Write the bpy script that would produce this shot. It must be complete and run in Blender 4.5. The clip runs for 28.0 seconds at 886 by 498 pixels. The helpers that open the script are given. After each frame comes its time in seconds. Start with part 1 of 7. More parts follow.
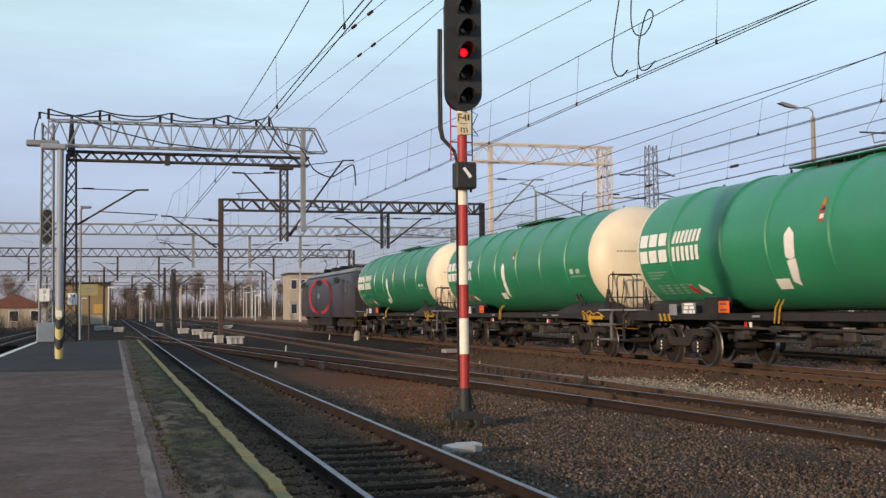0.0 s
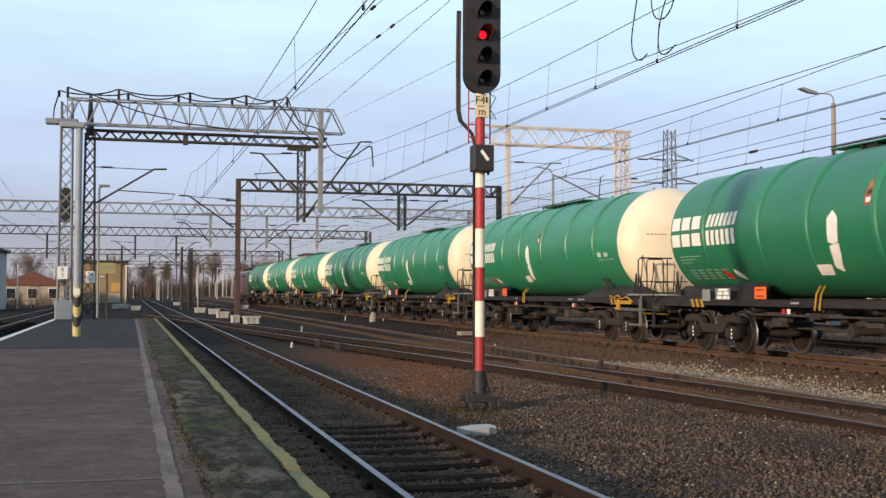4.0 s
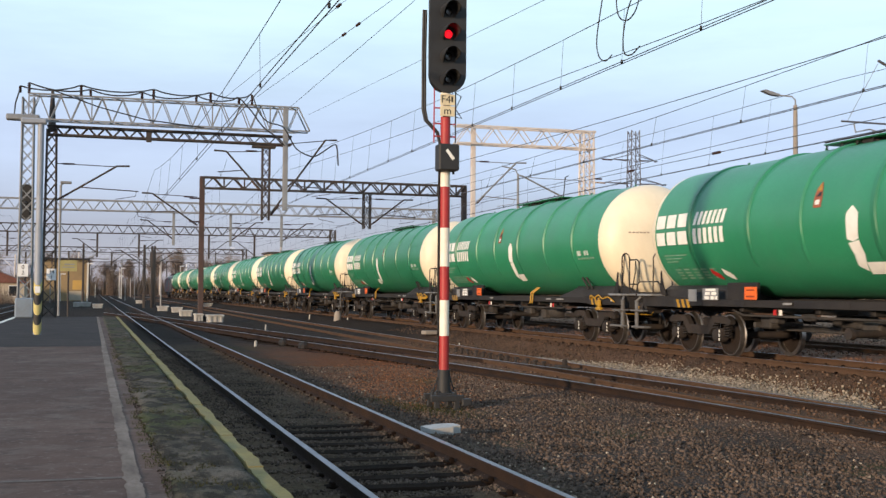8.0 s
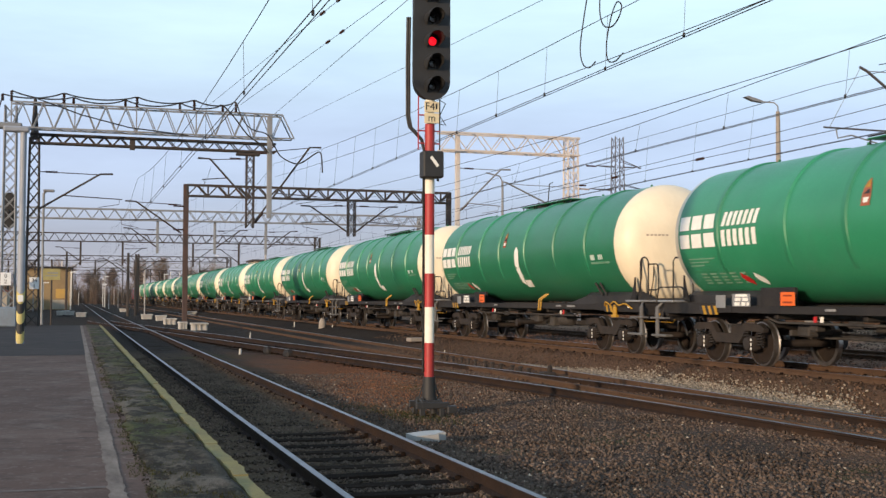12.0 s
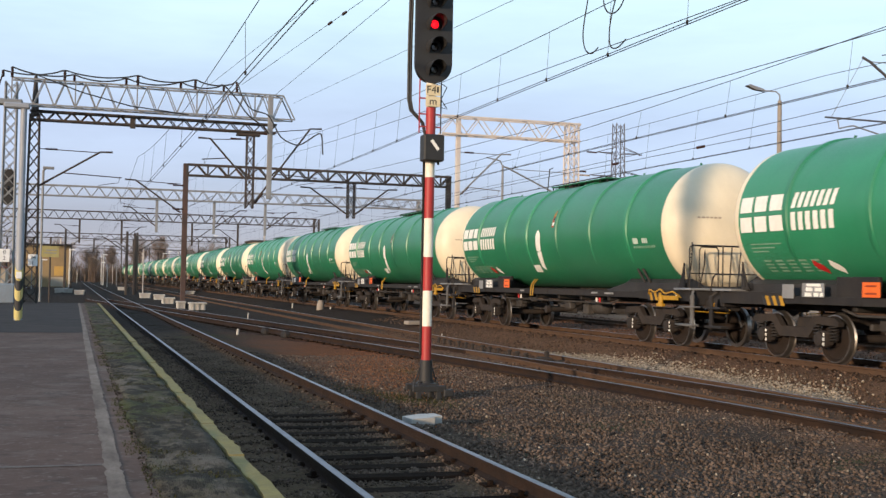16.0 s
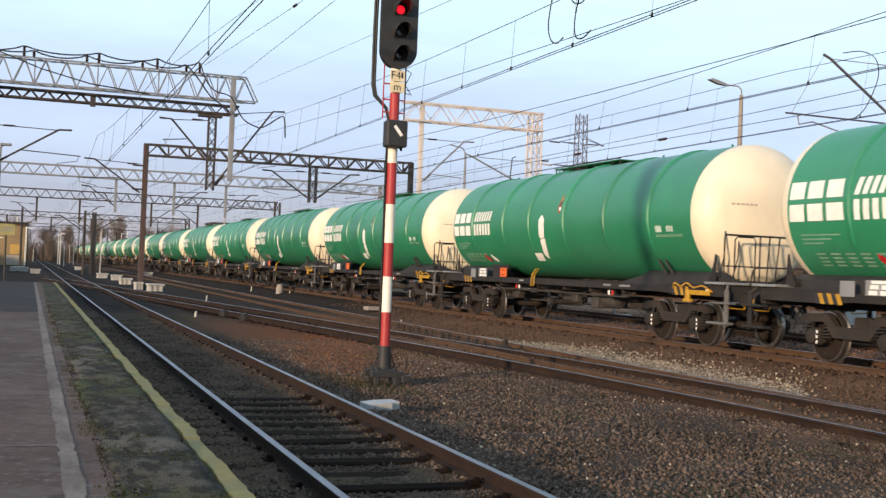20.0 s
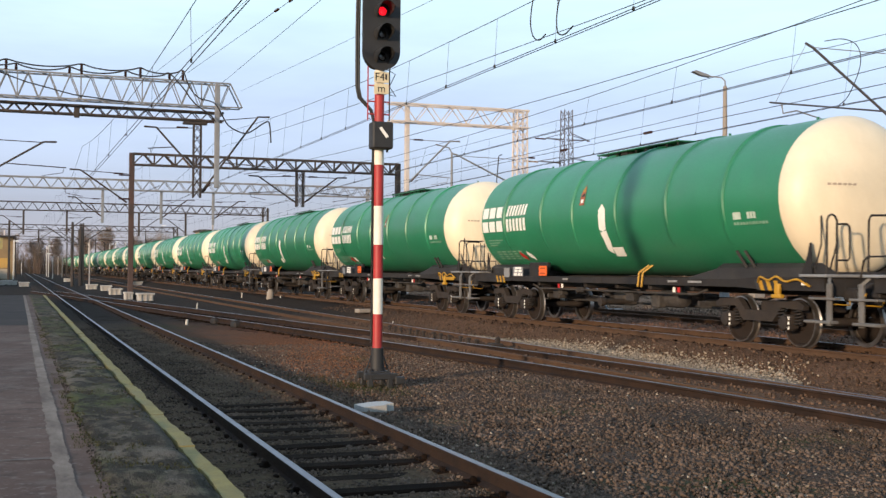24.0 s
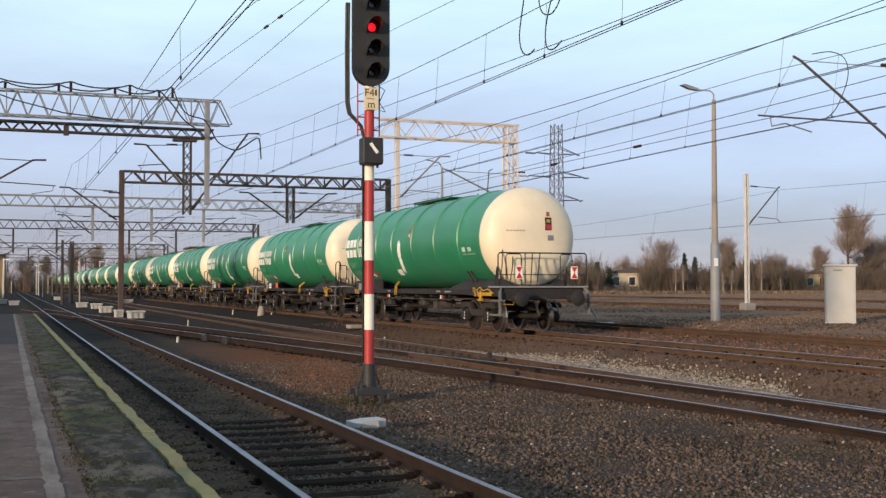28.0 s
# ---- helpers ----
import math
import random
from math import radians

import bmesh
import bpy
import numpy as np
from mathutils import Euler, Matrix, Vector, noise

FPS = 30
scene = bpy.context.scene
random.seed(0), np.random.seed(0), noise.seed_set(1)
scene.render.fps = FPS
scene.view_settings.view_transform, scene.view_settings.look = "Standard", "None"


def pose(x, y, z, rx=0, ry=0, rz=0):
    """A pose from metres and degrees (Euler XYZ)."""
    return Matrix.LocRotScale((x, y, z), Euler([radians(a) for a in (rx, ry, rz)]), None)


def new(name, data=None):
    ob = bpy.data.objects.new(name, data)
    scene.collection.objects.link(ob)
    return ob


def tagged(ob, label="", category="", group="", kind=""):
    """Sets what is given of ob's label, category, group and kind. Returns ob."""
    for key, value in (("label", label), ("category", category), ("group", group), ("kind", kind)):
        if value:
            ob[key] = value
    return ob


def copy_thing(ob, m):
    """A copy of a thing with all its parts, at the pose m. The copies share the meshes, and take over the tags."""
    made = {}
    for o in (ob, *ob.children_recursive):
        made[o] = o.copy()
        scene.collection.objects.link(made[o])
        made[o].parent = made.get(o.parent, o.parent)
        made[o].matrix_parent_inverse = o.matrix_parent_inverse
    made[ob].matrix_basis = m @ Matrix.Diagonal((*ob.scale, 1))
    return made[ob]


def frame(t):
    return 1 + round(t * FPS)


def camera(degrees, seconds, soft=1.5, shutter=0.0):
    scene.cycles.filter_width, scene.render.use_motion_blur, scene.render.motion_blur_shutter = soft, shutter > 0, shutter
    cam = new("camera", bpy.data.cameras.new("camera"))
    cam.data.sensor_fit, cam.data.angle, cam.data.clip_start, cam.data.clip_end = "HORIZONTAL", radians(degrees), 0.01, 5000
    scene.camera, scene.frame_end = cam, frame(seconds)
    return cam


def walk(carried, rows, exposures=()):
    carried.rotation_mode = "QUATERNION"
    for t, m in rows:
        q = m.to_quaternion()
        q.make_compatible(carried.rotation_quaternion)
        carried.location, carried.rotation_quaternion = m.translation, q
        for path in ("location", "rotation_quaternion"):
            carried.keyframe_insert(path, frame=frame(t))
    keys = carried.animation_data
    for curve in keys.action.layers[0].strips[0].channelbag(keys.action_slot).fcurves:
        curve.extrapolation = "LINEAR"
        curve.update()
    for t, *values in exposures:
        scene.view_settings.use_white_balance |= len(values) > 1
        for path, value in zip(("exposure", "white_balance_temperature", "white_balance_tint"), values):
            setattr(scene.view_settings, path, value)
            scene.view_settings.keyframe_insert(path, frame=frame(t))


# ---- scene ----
# Camera: handheld on the platform; eye height over the rails of the platform track, one lens.
EYE = 1.624
cam = camera(42.23, 28.0, soft=1.4, shutter=0.08)
# seconds, yaw, pitch, roll in degrees
PATH = (
    (0, -16.08, 3.04, -0.51),
    (0.5, -15.95, 3.16, -0.36),
    (1, -15.83, 3.18, 0.00),
    (1.5, -15.81, 3.05, 0.15),
    (2, -15.70, 2.80, -0.02),
    (2.5, -15.99, 2.64, -0.18),
    (3, -15.82, 2.49, -0.09),
    (3.5, -15.40, 2.35, 0.11),
    (5.5, -15.16, 1.57, 0.32),
    (6, -16.58, 1.54, 0.42),
    (6.5, -16.88, 1.67, 0.62),
    (7, -16.93, 1.84, 0.62),
    (7.5, -16.95, 1.97, 0.50),
    (8, -17.01, 2.13, 0.40),
    (8.5, -17.16, 2.24, 0.25),
    (9, -17.27, 2.31, 0.14),
    (9.5, -17.35, 2.32, 0.19),
    (10, -17.39, 2.31, 0.40),
    (10.5, -17.44, 2.32, 0.40),
    (11, -17.51, 2.39, 0.38),
    (11.5, -17.66, 2.44, 0.29),
    (12, -17.77, 2.48, 0.14),
    (12.5, -17.87, 2.47, 0.09),
    (14.5, -18.26, 2.40, 0.32),
    (15, -18.17, 2.31, 0.67),
    (15.5, -17.93, 2.07, 1.06),
    (16, -17.83, 1.67, 1.09),
    (16.5, -17.78, 1.32, 1.20),
    (17, -17.68, 1.12, 1.41),
    (17.5, -17.54, 0.86, 1.58),
    (18, -17.52, 0.68, 1.63),
    (18.5, -17.56, 0.50, 1.41),
    (19, -17.78, 0.43, 1.29),
    (19.5, -18.34, 0.61, 1.59),
    (20, -19.80, 1.06, 2.26),
    (20.5, -20.46, 1.31, 2.54),
    (21, -20.71, 1.31, 2.60),
    (21.5, -20.70, 1.10, 2.52),
    (23.5, -20.37, 0.97, 0.32),
    (24, -20.33, 1.07, 0.43),
    (24.5, -20.36, 1.10, 0.36),
    (25, -20.48, 1.14, 0.34),
    (25.5, -20.65, 1.18, 0.44),
    (26, -20.83, 1.28, 0.53),
    (26.5, -20.95, 1.46, 0.47),
    (27, -21.03, 1.64, 0.29),
    (27.5, -20.91, 1.76, 0.02),
    (28, -20.78, 1.82, -0.05),
)
walk(cam, [(t, pose(0, 0, EYE, 90 + p, 0, y) @ pose(0, 0, 0, 0, 0, r)) for t, y, p, r in PATH],
     exposures=[(t, e, 6850, 14) for t, e in ((0.0, 0.33), (3.0, 0.42), (6.0, 0.64), (8.0, 0.58), (11.0, 0.54), (16.0, 0.58), (18.0, 0.74), (20.0, 0.7), (25.0, 0.67), (27.0, 0.6), (28.0, 0.5))])

# ---- light ----
SUN_ELEV, SUN_AZ = 9.0, 54.0        # degrees over the horizon; light travels to +x/+y, AZ from +y towards +x
world = bpy.data.worlds.new("world")
scene.world = world
world.use_nodes = True
wn, wl = world.node_tree.nodes, world.node_tree.links
wn.clear()
sky = wn.new("ShaderNodeTexSky")
sky.sky_type, sky.sun_disc = "NISHITA", False
sky.sun_elevation, sky.sun_rotation = radians(SUN_ELEV), radians(180 + SUN_AZ)
sky.altitude, sky.air_density, sky.dust_density, sky.ozone_density = 100, 1.0, 0.4, 4.0
bg = wn.new("ShaderNodeBackground")
bg.inputs[1].default_value = 0.15
wo = wn.new("ShaderNodeOutputWorld")
# haze towards the horizon: the sky pales to a dusty lavender
geo_w = wn.new("ShaderNodeTexCoord")
sep = wn.new("ShaderNodeSeparateXYZ")
wl.new(geo_w.outputs["Generated"], sep.inputs[0])
tone = wn.new("ShaderNodeValToRGB")
tone.color_ramp.interpolation = "EASE"
for pos, col in ((0.0, (0.36, 0.352, 0.46)), (0.04, (0.352, 0.368, 0.495)), (0.12, (0.49, 0.585, 0.79)), (0.25, (0.645, 0.89, 1.0)), (0.5, (0.50, 0.72, 0.94)), (1.0, (0.36, 0.55, 0.82))):
    e = tone.color_ramp.elements[0] if pos == 0 else tone.color_ramp.elements[-1] if pos == 1 else tone.color_ramp.elements.new(pos)
    e.position, e.color = pos, (*col, 1)
wl.new(sep.outputs[2], tone.inputs[0])
gain = wn.new("ShaderNodeMix")
gain.data_type, gain.blend_type = "RGBA", "MULTIPLY"
gain.inputs[0].default_value = 1.0
gain.inputs[7].default_value = (5.6, 5.6, 5.6, 1)
wl.new(tone.outputs[0], gain.inputs[6])
haze = wn.new("ShaderNodeMix")
haze.data_type = "RGBA"
haze.inputs[0].default_value = 0.8
wl.new(sky.outputs[0], haze.inputs[6])
wl.new(gain.outputs[2], haze.inputs[7])
# a thin veil of cloud low over the horizon
veil_at = wn.new("ShaderNodeMapping")
veil_at.inputs["Scale"].default_value = (1.6, 1.6, 9.0)
wl.new(geo_w.outputs["Generated"], veil_at.inputs[0])
veil = wn.new("ShaderNodeTexNoise")
veil.inputs["Scale"].default_value, veil.inputs["Detail"].default_value, veil.inputs["Roughness"].default_value = 2.0, 6, 0.6
wl.new(veil_at.outputs[0], veil.inputs["Vector"])
veil_tone = wn.new("ShaderNodeMapRange")
veil_tone.inputs[1].default_value, veil_tone.inputs[2].default_value, veil_tone.inputs[3].default_value, veil_tone.inputs[4].default_value = 0.35, 0.65, 0.93, 1.07
wl.new(veil.outputs[0], veil_tone.inputs[0])
cloudy = wn.new("ShaderNodeVectorMath")
cloudy.operation = "SCALE"
wl.new(haze.outputs[2], cloudy.inputs[0])
wl.new(veil_tone.outputs[0], cloudy.inputs["Scale"])
wl.new(cloudy.outputs[0], bg.inputs[0])
wl.new(bg.outputs[0], wo.inputs[0])
sun_data = bpy.data.lights.new("sun", "SUN")
sun_data.energy, sun_data.angle, sun_data.color = 3.0, radians(2.4), (1.0, 0.78, 0.55)
sun = new("sun", sun_data)
_d = Vector((math.sin(radians(SUN_AZ)) * math.cos(radians(SUN_ELEV)), math.cos(radians(SUN_AZ)) * math.cos(radians(SUN_ELEV)), -math.sin(radians(SUN_ELEV))))
sun.rotation_euler = _d.to_track_quat("-Z", "Y").to_euler()
sun.location = (-20, -40, 30)


# ---- materials ----
def mat(name, c1, c2=None, rough=0.7, metal=0.0, scale=4.0, fine=60.0, bump=0.15, along=1.0, dirt=None, dirt_amount=0.35, per_object=0.0, spec=0.4, emit=None, coat=0.0):
    """A procedural surface: two colours mixed by a coarse noise, fine grain in roughness and relief, stains of a third colour."""
    m = bpy.data.materials.new(name)
    m.use_nodes = True
    n, l = m.node_tree.nodes, m.node_tree.links
    b = n["Principled BSDF"]
    c2 = c2 or tuple(v * 0.75 for v in c1)
    tc = n.new("ShaderNodeTexCoord")
    turn = n.new("ShaderNodeMapping")
    turn.inputs["Scale"].default_value = (1, along, 1)
    turn.inputs["Rotation"].default_value = (0.5, 0.37, 0.66)
    l.new(tc.outputs["Object"], turn.inputs[0])

    def tex(s, detail=4.0, rgh=0.6):
        t = n.new("ShaderNodeTexNoise")
        t.inputs["Scale"].default_value, t.inputs["Detail"].default_value, t.inputs["Roughness"].default_value = s, detail, rgh
        t.inputs["Distortion"].default_value = 0.35
        l.new(turn.outputs[0], t.inputs["Vector"])
        return t

    def mix(fac, a, bb):
        x = n.new("ShaderNodeMix")
        x.data_type = "RGBA"
        for sock, v in ((x.inputs[0], fac), (x.inputs[6], a), (x.inputs[7], bb)):
            if hasattr(v, "links"):
                l.new(v, sock)
            else:
                sock.default_value = v if isinstance(v, float) else (*v, 1)
        return x.outputs[2]

    def ramp(src, lo, hi):
        r = n.new("ShaderNodeMapRange")
        r.inputs[1].default_value, r.inputs[2].default_value = lo, hi
        l.new(src, r.inputs[0])
        return r.outputs[0]

    coarse, grain = tex(scale), tex(fine, 3.0)
    col = mix(ramp(coarse.outputs[0], 0.35, 0.65), c1, c2)
    col = mix(ramp(grain.outputs[0], 0.3, 0.75), col, mix(0.5, col, c2))
    if dirt:
        big = tex(scale * 0.37 + 0.13, 6.0, 0.7)
        f = n.new("ShaderNodeMath")
        f.operation = "MULTIPLY"
        f.inputs[1].default_value = dirt_amount
        l.new(ramp(big.outputs[0], 0.45, 0.7), f.inputs[0])
        col = mix(f.outputs[0], col, dirt)
    if per_object:
        oi = n.new("ShaderNodeObjectInfo")
        hsv = n.new("ShaderNodeHueSaturation")
        v = n.new("ShaderNodeMapRange")
        v.inputs[3].default_value, v.inputs[4].default_value = 1 - per_object, 1 + per_object
        l.new(oi.outputs["Random"], v.inputs[0])
        l.new(v.outputs[0], hsv.inputs["Value"])
        l.new(col, hsv.inputs["Color"])
        col = hsv.outputs[0]
    l.new(col, b.inputs["Base Color"])
    rr = n.new("ShaderNodeMapRange")
    rr.inputs[3].default_value, rr.inputs[4].default_value = max(0.05, rough - 0.12), min(1.0, rough + 0.12)
    l.new(grain.outputs[0], rr.inputs[0])
    l.new(rr.outputs[0], b.inputs["Roughness"])
    b.inputs["Metallic"].default_value = metal
    b.inputs["Specular IOR Level"].default_value = spec
    if coat:
        b.inputs["Coat Weight"].default_value = coat
        b.inputs["Coat Roughness"].default_value = 0.15
    if bump:
        bp = n.new("ShaderNodeBump")
        bp.inputs["Strength"].default_value, bp.inputs["Distance"].default_value = bump, 0.02
        l.new(grain.outputs[0], bp.inputs["Height"])
        l.new(bp.outputs[0], b.inputs["Normal"])
    if emit:
        b.inputs["Emission Color"].default_value = (*emit[0], 1)
        b.inputs["Emission Strength"].default_value = emit[1]
    return m


M_GREEN = mat("green_tank_paint", (0.021, 0.212, 0.102), (0.016, 0.170, 0.083), rough=0.38, scale=0.55, fine=25, bump=0.02, dirt=(0.044, 0.172, 0.108), dirt_amount=0.6, per_object=0.16, spec=0.55)
M_RING = mat("green_ring_paint", (0.010, 0.17, 0.068), (0.008, 0.13, 0.05), rough=0.4, scale=2, fine=40, bump=0.05, dirt=(0.03, 0.06, 0.03))
M_CREAM = mat("cream_tank_paint", (0.80, 0.70, 0.52), (0.74, 0.64, 0.46), rough=0.45, scale=0.8, fine=25, bump=0.03, dirt=(0.5, 0.42, 0.30), dirt_amount=0.35, per_object=0.06)
M_WHITE = mat("white_marking", (0.82, 0.80, 0.74), (0.72, 0.70, 0.64), rough=0.5, scale=5, fine=80, bump=0.03)
M_FRAME = mat("dark_underframe", (0.016, 0.0155, 0.017), (0.024, 0.022, 0.021), rough=0.72, scale=3, fine=50, bump=0.2, dirt=(0.040, 0.033, 0.028), dirt_amount=0.6, spec=0.25)
M_BOGIE = mat("rusty_bogie_steel", (0.020, 0.018, 0.018), (0.032, 0.026, 0.022), rough=0.8, scale=6, fine=60, bump=0.25, dirt=(0.054, 0.039, 0.030), dirt_amount=0.5, spec=0.25)
M_GEAR = mat("dusty_brake_gear", (0.055, 0.053, 0.052), (0.034, 0.031, 0.030), rough=0.8, scale=5, fine=60, bump=0.2, dirt=(0.10, 0.085, 0.07), dirt_amount=0.5, spec=0.2)
M_BAND = mat("dark_grey_saddle_paint", (0.032, 0.033, 0.036), (0.024, 0.024, 0.026), rough=0.65, scale=2, fine=50, bump=0.08, dirt=(0.055, 0.05, 0.045), dirt_amount=0.5, spec=0.3)
M_WHEEL = mat("wheel_steel", (0.026, 0.018, 0.014), (0.017, 0.013, 0.011), rough=0.8, metal=0.0, spec=0.2, scale=5, fine=50, bump=0.1)
M_TREAD = mat("polished_tread", (0.36, 0.33, 0.30), (0.24, 0.22, 0.2), rough=0.35, metal=0.9, scale=8, fine=80, bump=0.02)
M_RAILTOP = mat("rail_head_steel", (0.25, 0.235, 0.265), (0.15, 0.138, 0.155), rough=0.40, metal=0.85, scale=2, fine=60, bump=0.02)
M_RAIL = mat("rusty_rail", (0.098, 0.057, 0.035), (0.064, 0.039, 0.026), rough=0.9, scale=3, fine=70, bump=0.3, dirt=(0.085, 0.050, 0.030), dirt_amount=0.5, spec=0.15)
M_WOOD = mat("old_sleeper_wood", (0.017, 0.011, 0.008), (0.012, 0.008, 0.006), rough=1.0, scale=3, fine=45, bump=0.5, per_object=0.4, dirt=(0.034, 0.023, 0.015), dirt_amount=0.6, spec=0.03)
M_CONC = mat("grey_concrete", (0.42, 0.42, 0.40), (0.34, 0.33, 0.31), rough=0.85, scale=2, fine=60, bump=0.2, dirt=(0.2, 0.18, 0.15))
M_GALV = mat("grey_painted_steel", (0.25, 0.265, 0.275), (0.19, 0.20, 0.21), rough=0.6, metal=0.1, scale=2, fine=40, bump=0.08, dirt=(0.22, 0.18, 0.14))
M_PALESTEEL = mat("pale_weathered_steel", (0.62, 0.57, 0.52), (0.50, 0.44, 0.39), rough=0.6, scale=1.5, fine=40, bump=0.1, dirt=(0.36, 0.22, 0.12))
M_DARKSTEEL = mat("dark_lattice_steel", (0.030, 0.028, 0.028), (0.048, 0.038, 0.032), rough=0.7, scale=2, fine=40, bump=0.15, dirt=(0.09, 0.05, 0.03))
M_BLACK = mat("matt_black_signal", (0.018, 0.018, 0.019), (0.026, 0.026, 0.026), rough=0.6, scale=3, fine=60, bump=0.1)
M_RED = mat("mast_red_paint", (0.42, 0.035, 0.035), (0.32, 0.03, 0.03), rough=0.5, scale=4, fine=50, bump=0.06, dirt=(0.16, 0.05, 0.04))
M_MWHITE = mat("mast_white_paint", (0.80, 0.76, 0.66), (0.72, 0.67, 0.56), rough=0.5, scale=4, fine=50, bump=0.06, dirt=(0.45, 0.38, 0.28))
M_LENS = mat("dark_lens", (0.012, 0.012, 0.012), (0.016, 0.016, 0.016), rough=0.2, scale=4, fine=40, bump=0.0, spec=0.6)
M_REDLIGHT = mat("red_light", (0.6, 0.01, 0.01), (0.5, 0.01, 0.01), rough=0.3, bump=0.0, emit=((1.0, 0.008, 0.02), 0.9))
M_ASPHALT = mat("platform_asphalt", (0.108, 0.073, 0.059), (0.070, 0.048, 0.040), rough=0.95, scale=1.3, fine=55, bump=0.14, along=0.7, dirt=(0.155, 0.108, 0.086), dirt_amount=0.8, spec=0.12)
M_ASPHALT_FAR = mat("darker_asphalt", (0.046, 0.039, 0.037), (0.032, 0.028, 0.027), rough=0.95, scale=0.9, fine=55, bump=0.14, along=0.7, dirt=(0.058, 0.048, 0.043), dirt_amount=0.7, spec=0.12)
M_YELLOW = mat("worn_yellow_edge", (0.265, 0.215, 0.068), (0.190, 0.155, 0.055), rough=0.85, scale=5, fine=60, bump=0.3, dirt=(0.17, 0.14, 0.07), dirt_amount=0.6)
M_LINE = mat("worn_white_line", (0.27, 0.215, 0.175), (0.18, 0.142, 0.115), rough=0.95, scale=7, fine=40, bump=0.2, along=0.3, dirt=(0.10, 0.075, 0.06), dirt_amount=0.9, spec=0.1)
M_STRIPE = mat("striped_foot_yellow", (0.55, 0.46, 0.16), (0.46, 0.38, 0.14), rough=0.6, scale=4, fine=50, bump=0.03, dirt=(0.3, 0.26, 0.14))
M_SAFETY = mat("safety_yellow", (0.48, 0.26, 0.016), (0.36, 0.19, 0.014), rough=0.5, scale=6, fine=60, bump=0.05)
M_ORANGE = mat("orange_plate", (0.80, 0.15, 0.02), (0.7, 0.12, 0.02), rough=0.5, scale=6, fine=60, bump=0.02)
M_HRED = mat("hazard_red", (0.50, 0.02, 0.02), (0.42, 0.02, 0.02), rough=0.5, scale=6, fine=60, bump=0.02)
M_WIRE = mat("dark_wire", (0.03, 0.03, 0.032), (0.04, 0.038, 0.036), rough=0.6, metal=0.3, scale=3, fine=40, bump=0.0)
M_INSUL = mat("brown_insulator", (0.05, 0.022, 0.016), (0.035, 0.018, 0.014), rough=0.25, scale=4, fine=40, bump=0.0)


